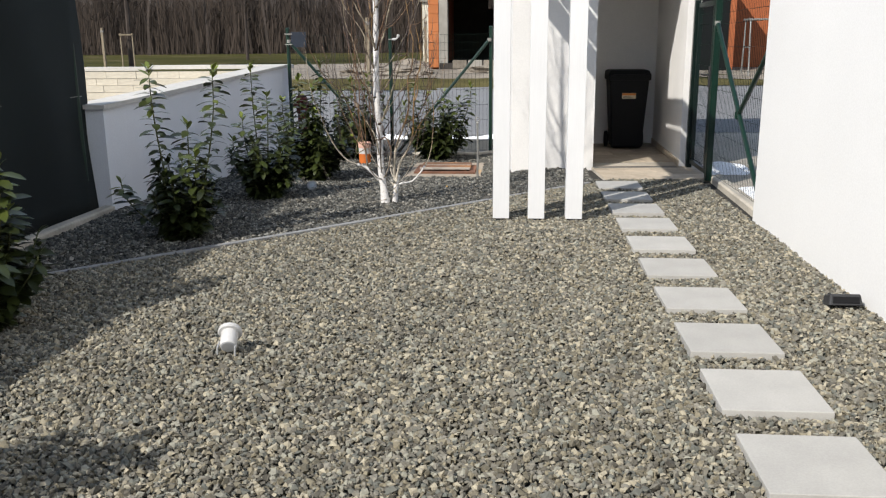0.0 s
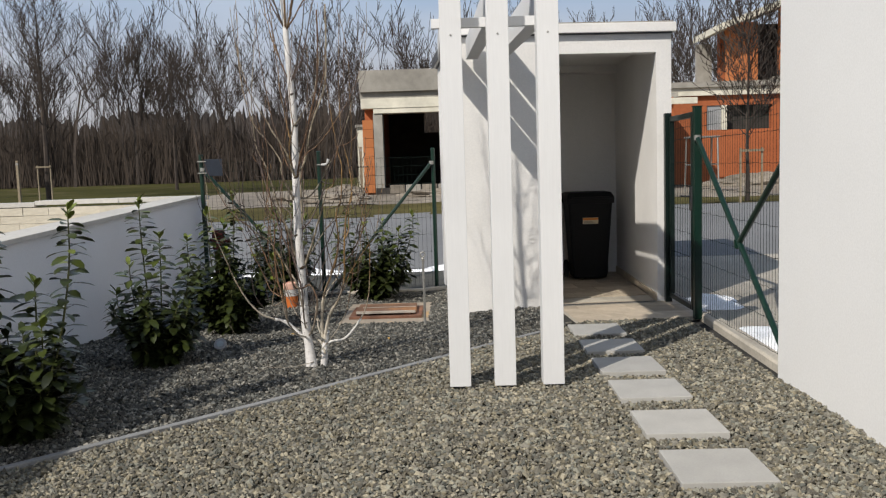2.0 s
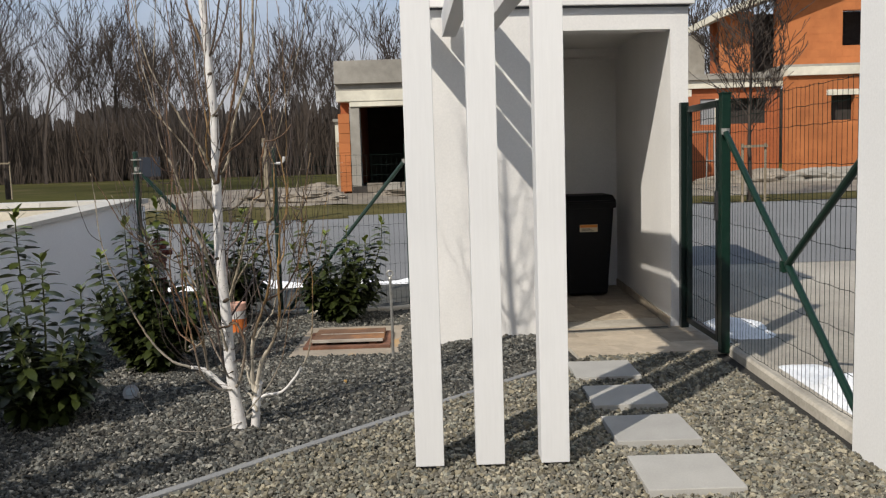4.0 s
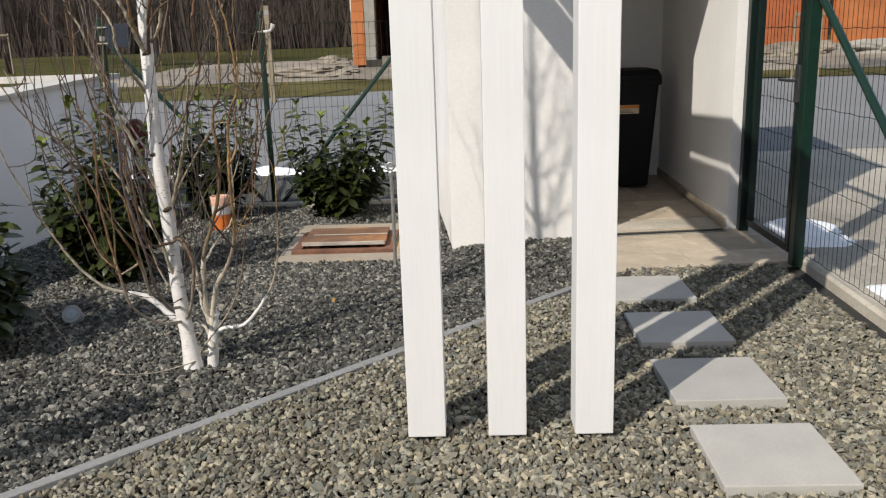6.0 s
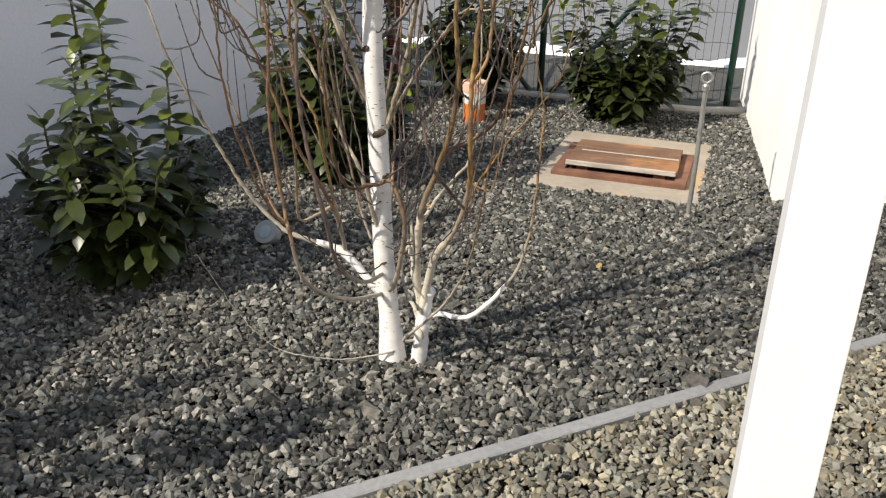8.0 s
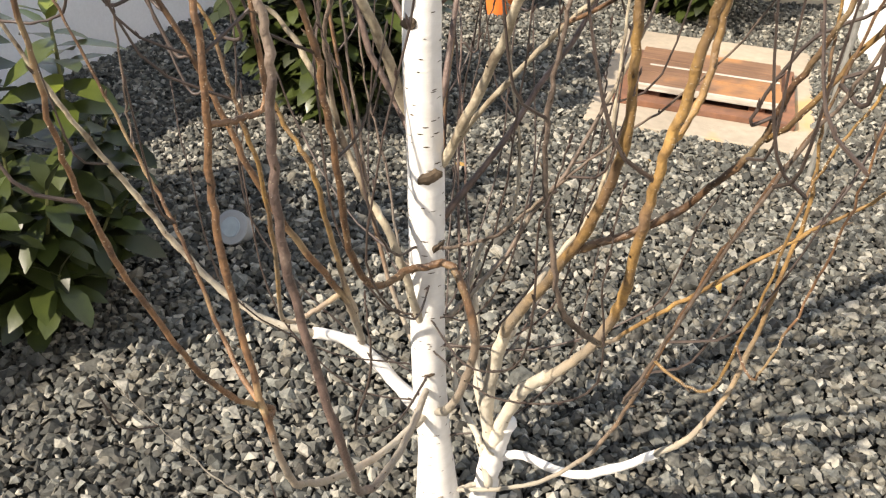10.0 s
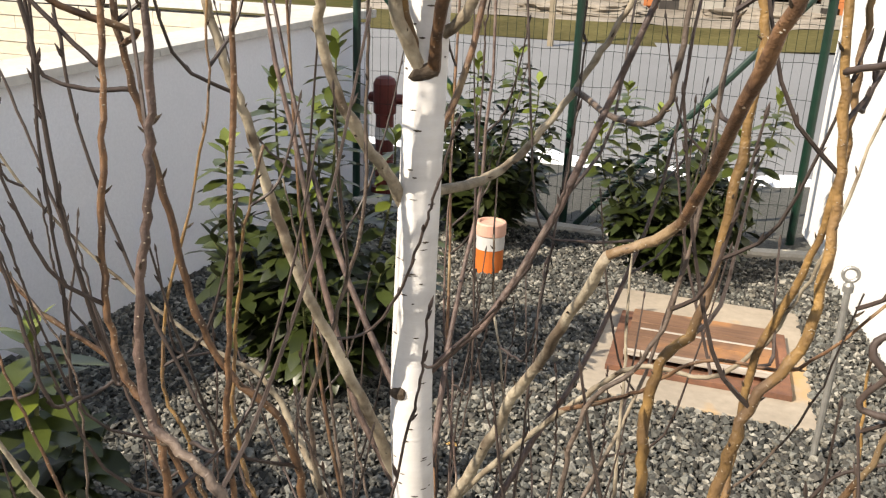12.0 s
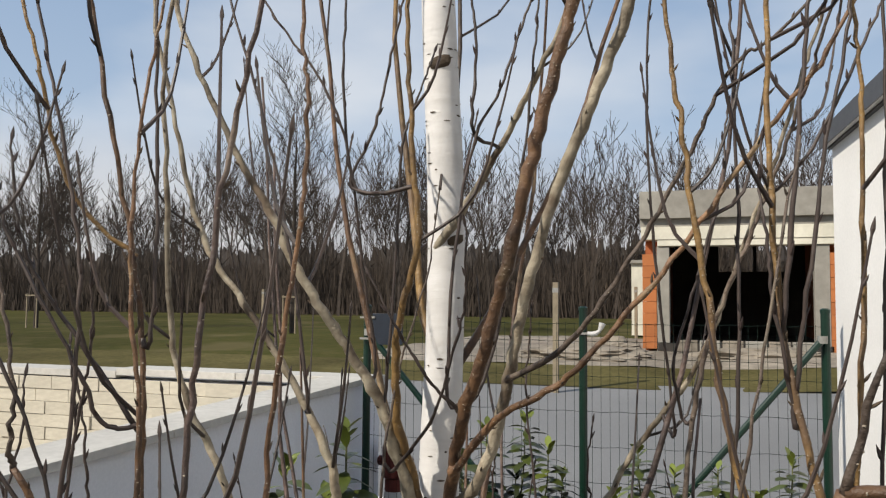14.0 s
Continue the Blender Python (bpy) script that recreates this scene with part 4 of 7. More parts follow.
def snow_bank(label, x0, x1, y0, y1, h, seed):
    nx, ny = max(8, int((x1 - x0) / 0.06)), max(6, int((y1 - y0) / 0.06))
    verts, faces = [], []
    for j in range(ny + 1):
        for i in range(nx + 1):
            u, v = i / nx, j / ny
            x, y = x0 + (x1 - x0) * u, y0 + (y1 - y0) * v
            rim = min(1.0, 5 * min(u, 1 - u)) * min(1.0, 3 * min(v, 1 - v))
            f = rim * (0.55 + 0.9 * noise.noise((x * 1.9 + seed, y * 4.0, seed))) + 0.25 * rim * noise.noise((x * 7, y * 7, seed))
            verts.append((x, y, ground_z(x, y) - 0.03 + h * f))
    for j in range(ny):
        for i in range(nx):
            k = j * (nx + 1) + i
            faces.append((k, k + 1, k + nx + 2, k + nx + 1))
    tagged(mesh_object("snow_bank", verts, faces, M_snow, smooth=True), label, "snow", "patches of old snow", kind="stuff")


snow_bank("long ragged strip of old snow along the street edge", -4.2, 1.6, 13.08, 13.31, 0.085, 1.0)
snow_bank("old snow heaped behind the kerb under the mesh fence", 2.18, 2.62, 7.0, 8.75, 0.13, 4.0)
snow_bank("old snow patch outside the closed gate", 2.20, 2.70, 9.1, 10.4, 0.09, 7.0)
snow_bank("snow patch at the shade net", -3.9, -3.36, 4.8, 6.9, 0.10, 9.0)

# ---- laurel shrubs ----
def leaf_mesh(name, material, length, width, curl):
    rows = ((0.0, 0.07), (0.18, 0.55), (0.48, 1.0), (0.80, 0.76), (1.0, 0.05))
    verts, faces = [], []
    for u, w in rows:
        z = -curl * length * u * u
        verts += [(-width / 2 * w, u * length, z + 0.07 * width * w), (0, u * length, z), (width / 2 * w, u * length, z + 0.07 * width * w)]
    for j in range(len(rows) - 1):
        k = 3 * j
        faces += [(k, k + 1, k + 4, k + 3), (k + 1, k + 2, k + 5, k + 4)]
    me = bpy.data.meshes.new(name)
    me.from_pydata(verts, [], faces)
    me.polygons.foreach_set("use_smooth", [True] * len(faces))
    me.materials.append(material)
    return me, np.array(verts), np.array(faces)


LEAF = [leaf_mesh("leaf", M_leaf, 0.122, 0.056, 0.30), leaf_mesh("leaf", M_leaf, 0.108, 0.051, 0.44), leaf_mesh("leaf", M_leaf_new, 0.092, 0.043, 0.14)]


def leaf_pose(at, azimuth, rise, roll, size):
    return Matrix.Translation(at) @ Matrix.Rotation(azimuth, 4, "Z") @ Matrix.Rotation(rise, 4, "X") @ Matrix.Rotation(roll, 4, "Y") @ Matrix.Diagonal((size, size, size, 1))


def laurel(x, y, shoots, mass_h, mass_r, label, seed):
    """A cherry laurel: upright shoots (dx, dy, height) with arching leaves in open ranks, out of a low leafy mass of side shoots."""
    r = random.Random(seed)
    g = ground_z(x, y)
    s = thing("laurel_shrub", label, "shrub", "laurel shrubs of the bed", at=(x, y, g))
    loose_v, loose_f, count = [], [], 0

    def loose(m, kind):
        nonlocal count
        v, f = LEAF[kind][1], LEAF[kind][2]
        vv = np.c_[v, np.ones(len(v))] @ np.array(m).T
        loose_v.append(vv[:, :3])
        loose_f.append(f + count)
        count += len(v)

    def leafy(pts, stem, first, step, own):
        n = int((pts[-1] - pts[0]).length * (1 - first) / step) + 1
        az = r.uniform(0, 6.28)
        for k in range(n + 1):
            u = first + (1 - first) * k / n
            i = min(11, int(u * 12))
            p = pts[i].lerp(pts[i + 1], u * 12 - i)
            az += 2.4 + r.uniform(-0.25, 0.25)
            top = u > 0.93
            kind = 2 if top or r.random() < 0.04 + 0.10 * (own and u > 0.6) else r.choice((0, 0, 1))
            rise = r.uniform(0.6, 1.2) if top else (r.uniform(-0.10, 0.40) if own else r.uniform(-0.30, 0.50))
            size = r.uniform(0.82, 1.14) * (0.8 if top else 1.0 - 0.25 * max(0, u - 0.6))
            m = leaf_pose(p, az, rise, r.uniform(-0.4, 0.4), size)
            if own and u > 0.62:
                o = new("leaf", LEAF[kind][0])
                o.parent = stem
                o.matrix_basis = m
            else:
                loose(m, kind)

    for dx, dy, h in shoots:
        pts = smooth_line([(dx * 0.1, dy * 0.1, -0.02), (dx * 0.7, dy * 0.7, h * 0.4), (dx, dy, h * 0.75), (dx * 1.05, dy * 1.05, h)], 12)
        b = bmesh.new()
        tube(b, pts, [0.008 - 0.005 * i / 12 for i in range(13)], 6)
        leafy(pts, part("shoot", b, M_stem, s), 0.13, 0.0138, True)
    b = bmesh.new()
    for k in range(int(27 * mass_r / 0.25)):
        a, q = 2.4 * k + r.uniform(-0.4, 0.4), mass_r * math.sqrt(r.uniform(0.08, 1.0))
        h = mass_h * r.uniform(0.5, 1.25) * (1.15 - 0.45 * q / mass_r)
        c, d = q * math.cos(a), q * math.sin(a)
        pts = smooth_line([(c * 0.08, d * 0.08, -0.02), (c * 0.48, d * 0.48, h * 0.34), (c * 0.86, d * 0.86, h * 0.68), (c * 1.08, d * 1.08, h)], 12)
        tube(b, pts, [0.007 - 0.004 * i / 12 for i in range(13)], 5)
        leafy(pts, None, 0.12, 0.0135, False)
    part("stem_base", b, M_stem, s)
    ob = mesh_object("foliage", np.concatenate(loose_v), np.concatenate(loose_f), M_leaf_shaded, s, smooth=True)
    tagged(ob, "dense lower leaves, green darkened for shade within the shrub", kind="stuff")
    return s


laurel(-2.18, 6.25, ((-0.15, 0.0, 1.19), (0.27, 0.02, 1.18), (0.04, 0.10, 0.80), (-0.36, -0.10, 0.42), (0.16, -0.10, 0.62)), 0.54, 0.25, "tall leggy cherry laurel with two high shoots before the low wall", 3)
laurel(-2.07, 7.88, ((-0.07, 0.0, 1.16), (0.07, -0.05, 0.92), (0.22, 0.04, 0.73), (-0.20, 0.10, 0.70), (-0.26, 0.0, 0.52)), 0.52, 0.29, "bushy cherry laurel with glossy leaves beside the birch", 5)
laurel(-1.96, 9.28, ((0.10, 0.0, 1.22), (-0.14, 0.05, 1.08), (-0.02, 0.12, 0.95), (0.26, 0.10, 0.92), (-0.30, 0.0, 0.85), (0.05, -0.12, 0.75), (0.40, 0.0, 0.66)), 0.62, 0.36, "slender cherry laurel close behind the birch", 8)
laurel(-1.86, 11.16, ((-0.05, 0.0, 0.98), (0.14, 0.05, 1.04), (-0.20, 0.05, 0.80), (0.28, -0.05, 0.90), (0.34, 0.0, 0.76)), 0.62, 0.32, "cherry laurel near the corner of the street fence", 13)
laurel(-0.84, 11.10, ((-0.26, 0.0, 0.92), (0.10, 0.05, 0.84), (0.42, 0.0, 0.92), (-0.10, 0.10, 0.80), (0.28, -0.1, 0.76), (-0.36, -0.05, 0.70)), 0.62, 0.38, "wide cherry laurel behind the well cover", 21)
laurel(-2.0, 2.25, ((0.10, 0.02, 1.0), (-0.05, 0.10, 0.9), (0.2, 0.1, 0.7), (0.35, 0.1, 0.8), (-0.2, -0.1, 0.9)), 0.60, 0.42, "cherry laurel in the gravel near the shade net", 55)
laurel(-2.42, 4.25, ((0.10, 0.02, 1.0), (-0.05, 0.10, 0.9), (0.05, -0.1, 0.7), (0.15, 0.12, 0.6), (0.2, 0.0, 0.82)), 0.56, 0.32, "cherry laurel at the edge of the bed by the shade net", 34)

# ---- birch ----
birch = thing("birch_tree", "young many-stemmed white birch, leafless, with upright brown twigs", "tree", at=(-0.94, 7.665, 0))
B0 = Vector((-0.94, 7.665, 0))
rb = random.Random(5)


def limb(name, pts, r0, r1, material, n=12, seg=8, label="", wobble=0.0):
    """One branch along pts (places in the garden), tapered, with knots."""
    line = smooth_line(pts, n)
    if wobble:
        line = [p + Vector((rb.uniform(-1, 1), rb.uniform(-1, 1), rb.uniform(-0.5, 0.5))) * wobble * (0 < i < n) for i, p in enumerate(line)]
    line = [p - B0 for p in line]
    rad = [r0 + (r1 - r0) * (i / n) ** 0.6 for i in range(n + 1)]
    shift = rb.uniform(0, 50)
    rad = [r * (1.12 if i % 7 == 4 else 1.0) * (1 + 0.16 * noise.noise((i * 0.6 + shift, 0.3, 0.7))) for i, r in enumerate(rad)]
    b = bmesh.new()
    tube(b, line, rad, seg)
    return part(name, b, material, birch, label, smooth=True), line, rad


def bud(b, p, d, size):
    d = Vector(d).normalized()
    tube(b, [p, p + d * size * 0.5, p + d * size, p + d * size * 1.6], [size * 0.13, size * 0.23, size * 0.17, size * 0.03], 5, True)


def twigs(parent, line, rad, count, length, material, lo=0.3, seed=0):
    """Thin upright side twigs with dark pointed buds, in one mesh under their branch."""
    r = random.Random(seed)
    b = bmesh.new()
    n = len(line) - 1
    for k in range(count):
        u = lo + (1 - lo) * (k + r.random()) / count
        i = min(n - 1, int(u * n))
        p = line[i].lerp(line[i + 1], u * n - i)
        d = (line[i + 1] - line[i]).normalized()
        side = Vector((r.uniform(-1, 1), r.uniform(-1, 1), 0)).normalized()
        L = length * r.uniform(0.45, 1.15) * (1.1 - 0.5 * u)
        q1 = p + side * L * 0.22 + d * L * 0.20
        q2 = p + side * L * 0.36 + Vector((0, 0, 1)) * L * 0.40 + d * L * 0.2
        q3 = p + side * L * 0.45 + Vector((0, 0, 1)) * L * 0.80 + d * L * 0.2
        r0 = min(max(rad[i] * 0.50, 0.0020), 0.0030)
        pts = smooth_line([p, q1, q2, q3], 8)
        tube(b, pts, [r0 * (1 - 0.55 * j / 8) for j in range(9)], 5)
        for j in (2, 4, 5, 7):
            bud(b, pts[j], (pts[j + 1] - pts[j]).normalized() + side * (0.35 if j % 2 else -0.35), 0.0060)
        bud(b, pts[-1], pts[-1] - pts[-2], 0.0072)
    return tagged(part("twig_spray", b, material, parent), "thin dark twigs with pointed buds", kind="stuff")


def specks(parent, line, rad, count, seed):
    """Pale lenticels on the skin of a branch."""
    r = random.Random(seed)
    b = bmesh.new()
    n = len(line) - 1
    for k in range(count):
        u = r.random() * n
        i = min(n - 1, int(u))
        p = line[i].lerp(line[i + 1], u - i)
        d = (line[i + 1] - line[i]).normalized()
        s = d.orthogonal().normalized()
        s = Matrix.Rotation(r.uniform(0, 6.28), 3, d) @ s
        t = d.cross(s)
        c = p + s * (rad[i] + (rad[i + 1] - rad[i]) * (u - i)) * 1.02
        w, h = 0.00065 * r.uniform(0.5, 1.3), 0.0004 * r.uniform(0.6, 1.4)
        vs = [b.verts.new(c + t * a * w + d * e * h + s * f) for a, e, f in ((-1, -1, 0), (1, -1, 0), (1, 1, 0), (-1, 1, 0), (0, 0, 0.0006))]
        for a, e in ((0, 1), (1, 2), (2, 3), (3, 0)):
            b.faces.new((vs[a], vs[e], vs[4]))
    return tagged(part("lenticel_specks", b, M_lenticel, parent), "tiny pale lenticels", kind="stuff")


# the white stem
TRUNK = [(-0.945, 7.672, -0.06), (-0.964, 7.690, 0.12), (-0.984, 7.700, 0.30), (-0.995, 7.692, 0.68), (-1.005, 7.690, 0.90), (-1.003, 7.702, 1.29), (-0.998, 7.712, 1.63), (-1.015, 7.715, 2.0), (-1.05, 7.73, 2.85), (-1.04, 7.75, 3.7), (-1.05, 7.75, 4.4)]
stem_line = smooth_line(TRUNK, 60)
stem_rad = []
for p in stem_line:
    z = p.z
    stem_rad.append(max(0.003, 0.031 - 0.0055 * z + (0.010 * max(0, 0.12 - z) / 0.12) if z < 2.2 else 0.0189 - 0.0072 * (z - 2.2)) * (1 + 0.04 * noise.noise((z * 9, 0, 1))))
b = bmesh.new()
tube(b, [p - B0 for p in stem_line], stem_rad, 18)
trunk = part("trunk", b, M_birch, birch, "smooth white bark with fine dark dashes", smooth=True)
b = bmesh.new()
for k in range(420):
    u = rb.uniform(1, 42)
    i = int(u)
    p = stem_line[i].lerp(stem_line[i + 1], u - i) - B0
    a = rb.uniform(0, 6.28)
    r = stem_rad[i] * 1.012
    w = rb.uniform(0.06, 0.22)
    h = rb.uniform(0.0006, 0.0013)
    vs = []
    for s in (-1, 0, 1):
        for e in (-1, 1):
            vs.append(b.verts.new((p.x + r * math.cos(a + s * w), p.y + r * math.sin(a + s * w), p.z + e * h * (1 if s == 0 else 0.4))))
    b.faces.new((vs[0], vs[2], vs[3], vs[1]))
    b.faces.new((vs[2], vs[4], vs[5], vs[3]))
tagged(part("bark_dash_pattern", b, M_scar, trunk), "short dark dashes in the bark", kind="stuff")


def on_stem(z):
    i = min(range(len(stem_line)), key=lambda k: abs(stem_line[k].z - z))
    return stem_line[i], stem_rad[i]


def knot(z, azimuth, size):
    """A dark wrinkled scar on the bark, thicker below."""
    p, r = on_stem(z)
    b = bmesh.new()
    bmesh.ops.create_icosphere(b, subdivisions=2, radius=1.0)
    for v in b.verts:
        f = 1 + 0.3 * noise.noise(v.co * 2.5 + Vector((z * 9, 0, 0)))
        v.co = Vector((v.co.x * 0.35 * f, v.co.y * 1.0 * f, v.co.z * 0.55 * f)) * size
    b.transform(Matrix.Translation(p - B0) @ Matrix.Rotation(azimuth, 4, "Z") @ Matrix.Translation((r * 0.92, 0, 0)) @ Matrix.Rotation(0.35, 4, "X"))
    part("bark_scar", b, M_scar, trunk, "dark wrinkled bark scar")


BARK = {"brown": M_bark_brown, "cream": M_bark_cream, "grey": M_bark_grey, "ochre": M_bark_ochre, "purple": M_bark_purple, "white": M_birch}
BOUGHS = [(Vector(p), r) for p, r in zip(stem_line[3:], stem_rad[3:])]
BOUGH_COUNT = [0]


def tied(pts):
    """Lead a branch back to the wood it grows from, in a low arc."""
    p = pts[0]
    near = [(q, r) for q, r in BOUGHS if q.z < p.z + 0.015]
    if not near or p.z < 0.0:
        return pts, 1.0
    q, r = min(near, key=lambda v: (v[0] - p).length + 0.25 * max(0.0, 0.02 - (p.z - v[0].z)))
    gap = (q - p).length
    if gap < 0.006:
        return pts, r
    if gap < 0.06:
        return [q] + pts, r
    if gap > 0.12 and p.z < 0.9:
        q = on_stem(max(0.10, 0.42 * p.z))[0]
        d = p - q
        return [q, q + Vector((d.x * 0.45, d.y * 0.45, d.z * 0.22)), q + Vector((d.x * 0.85, d.y * 0.85, d.z * 0.62))] + pts, 0.012
    return [q, q.lerp(p, 0.55) - Vector((0, 0, 0.12 * gap))] + pts, r


def onward(pts, rise):
    """Let a branch run on upwards past its last named place."""
    p = pts[-1]
    d = (p - pts[-2]).normalized()
    for k in range(3):
        d = (d + Vector((rb.uniform(-0.22, 0.22), rb.uniform(-0.22, 0.22), 0.35))).normalized()
        p = p + d * rise / 3
        pts.append(p)
    return pts


def spurs(parent, line, rad):
    """Short dark bud spurs standing off a branch at its joints."""
    b = bmesh.new()
    gone, wait, turn = 0.0, 0.03, rb.uniform(0, 6.28)
    for i in range(2, len(line) - 1):
        gone += (line[i] - line[i - 1]).length
        if gone > wait:
            gone, wait = 0.0, rb.uniform(0.035, 0.085)
            d = (line[i + 1] - line[i]).normalized()
            turn += 2.5
            side = Matrix.Rotation(turn, 3, d) @ d.orthogonal().normalized()
            bud(b, line[i] + side * rad[i] * 0.8, side * 0.7 + d * 1.0, rb.uniform(0.0035, 0.0062))
    tagged(part("budding", b, M_scar, parent), "short dark bud spurs", kind="stuff")


def branch(bark, r0, r1, pts):
    """A main branch through its places, tied to the wood below it, with side twigs and pale lenticels."""
    BOUGH_COUNT[0] += 1
    k = BOUGH_COUNT[0]
    pts = [Vector(p) for p in pts]
    thin = r1 < 0.004 and len(pts) > 5
    pts, widest = tied(pts)
    if bark != "white":
        slim = 0.90 if pts[0].z < 0.9 else 0.98
        r0, r1 = min(slim * r0, 0.96 * widest), min(max(slim, 0.88) * r1, 0.9 * widest)
    if thin:
        pts = onward(pts, 0.55 if pts[-1].z > 1.65 else 0.30)
    reach = sum((b - a).length for a, b in zip(pts, pts[1:]))
    ob, line, rad = limb("branch", pts, r0, r1 * (0.55 if thin else 1.0), BARK[bark], max(6, int(reach / 0.016)), 9, wobble=0.0016)
    BOUGHS.extend((p + B0, r) for p, r in zip(line[2:], rad[2:]))
    length = sum((b - a).length for a, b in zip(line, line[1:]))
    if bark != "white":
        if thin:
            twigs(ob, line, rad, int(1 + 1.9 * length), 0.30, M_twig, 0.35, k)
        spurs(ob, line, rad)
        specks(ob, line, rad, int((240 if bark in ("brown", "ochre") else 70) * length), k)


def shoot(r, pts):
    """A thin side shoot with a pointed bud at every joint."""
    pts = onward(tied([Vector(p) for p in pts])[0], 0.12)
    ob, line, rad = limb("shoot", pts, r, 0.0010, M_twig, 5 * len(pts), 6, wobble=0.0012)
    b = bmesh.new()
    length, step = 0.0, 0.03
    for i in range(2, len(line) - 1):
        length += (line[i] - line[i - 1]).length
        if length > step:
            length, step = 0.0, rb.uniform(0.028, 0.060)
            d = (line[i + 1] - line[i]).normalized()
            side = Vector((rb.uniform(-1, 1), rb.uniform(-1, 1), 0)).normalized()
            bud(b, line[i], d * 1.2 + side * 0.5, rb.uniform(0.0058, 0.0090))
    bud(b, line[-1], line[-1] - line[-2], 0.0080)
    tagged(part("budding", b, M_bud, ob), "dark pointed buds", kind="stuff")


branch("white", 0.028, 0.0170, [(-0.872, 7.683, -0.05), (-0.862, 7.683, 0.072), (-0.851, 7.681, 0.166), (-0.835, 7.675, 0.24)])
branch("white", 0.017, 0.0095, [(-1.006, 7.7, 0.203), (-1.058, 7.7, 0.251), (-1.106, 7.698, 0.299), (-1.148, 7.688, 0.32), (-1.185, 7.67, 0.332)])
branch("cream", 0.0088, 0.0026, [(-1.185, 7.67, 0.332), (-1.262, 7.63, 0.375), (-1.336, 7.60, 0.463), (-1.377, 7.58, 0.541), (-1.416, 7.56, 0.629), (-1.442, 7.52, 0.732), (-1.462, 7.50, 0.80), (-1.50, 7.48, 0.91), (-1.53, 7.47, 1.06)])
branch("white", 0.01, 0.0065, [(-0.86, 7.684, 0.13), (-0.807, 7.677, 0.17), (-0.757, 7.66, 0.178), (-0.702, 7.64, 0.201), (-0.648, 7.62, 0.258), (-0.593, 7.6, 0.333)])
branch("ochre", 0.0064, 0.0022, [(-0.593, 7.6, 0.333), (-0.559, 7.58, 0.398), (-0.532, 7.562, 0.491), (-0.519, 7.55, 0.598), (-0.511, 7.54, 0.71), (-0.509, 7.53, 0.821)])
branch("brown", 0.0056, 0.0022, [(-0.9, 7.64, 0.083), (-0.822, 7.584, 0.179), (-0.747, 7.544, 0.273), (-0.691, 7.52, 0.368), (-0.657, 7.5, 0.466), (-0.636, 7.48, 0.563), (-0.616, 7.462, 0.667), (-0.594, 7.45, 0.766), (-0.566, 7.44, 0.861)])
branch("grey", 0.004, 0.0014, [(-0.936, 7.65, 0.035), (-0.998, 7.604, 0.028), (-1.069, 7.57, 0.023), (-1.153, 7.542, 0.028), (-1.231, 7.52, 0.045), (-1.289, 7.5, 0.093)])
branch("cream", 0.01, 0.004, [(-0.853, 7.66, 0.095), (-0.877, 7.684, 0.156), (-0.913, 7.72, 0.178), (-0.949, 7.76, 0.2), (-0.97, 7.796, 0.253), (-0.956, 7.82, 0.305)])
branch("brown", 0.0085, 0.002, [(-1.107, 7.7, 0.309), (-1.104, 7.646, 0.431), (-1.116, 7.568, 0.56), (-1.148, 7.53, 0.655), (-1.179, 7.512, 0.742), (-1.205, 7.502, 0.824), (-1.235, 7.496, 0.902), (-1.279, 7.48, 0.983), (-1.356, 7.462, 1.04), (-1.42, 7.45, 1.13), (-1.466, 7.44, 1.225), (-1.501, 7.43, 1.299)])
branch("ochre", 0.008, 0.003, [(-1.107, 7.7, 0.309), (-1.101, 7.656, 0.423), (-1.094, 7.598, 0.539), (-1.083, 7.542, 0.658), (-1.087, 7.522, 0.736), (-1.104, 7.52, 0.776), (-1.126, 7.52, 0.806), (-1.142, 7.52, 0.855), (-1.153, 7.52, 0.934)])
branch("cream", 0.0098, 0.0028, [(-0.993, 7.68, 0.407), (-1.007, 7.638, 0.528), (-1.027, 7.624, 0.604), (-1.06, 7.63, 0.654), (-1.096, 7.642, 0.713), (-1.132, 7.66, 0.774), (-1.167, 7.676, 0.82), (-1.194, 7.68, 0.857), (-1.221, 7.676, 0.887), (-1.26, 7.66, 0.91), (-1.3, 7.64, 0.948), (-1.352, 7.62, 0.998)])
branch("brown", 0.0092, 0.003, [(-0.88, 7.6, 0.466), (-0.906, 7.612, 0.546), (-0.934, 7.629, 0.567), (-0.969, 7.637, 0.55), (-0.995, 7.617, 0.549), (-1.005, 7.58, 0.55), (-1.017, 7.54, 0.569), (-1.026, 7.502, 0.63), (-1.024, 7.472, 0.724), (-1.021, 7.452, 0.811), (-1.025, 7.44, 0.878), (-1.027, 7.43, 0.943), (-1.042, 7.418, 1.002), (-1.085, 7.402, 1.047), (-1.107, 7.39, 1.119), (-1.116, 7.38, 1.203), (-1.125, 7.37, 1.272), (-1.134, 7.362, 1.334), (-1.139, 7.358, 1.397), (-1.135, 7.352, 1.462), (-1.14, 7.35, 1.554), (-1.156, 7.348, 1.639), (-1.174, 7.342, 1.727), (-1.193, 7.34, 1.814)])
branch("brown", 0.0078, 0.002, [(-1.038, 7.3, 0.452), (-1.078, 7.3, 0.694), (-1.086, 7.3, 0.833), (-1.078, 7.3, 0.949), (-1.08, 7.3, 1.041), (-1.111, 7.3, 1.092), (-1.119, 7.3, 1.173), (-1.107, 7.3, 1.277), (-1.099, 7.3, 1.374), (-1.096, 7.3, 1.467), (-1.108, 7.3, 1.566)])
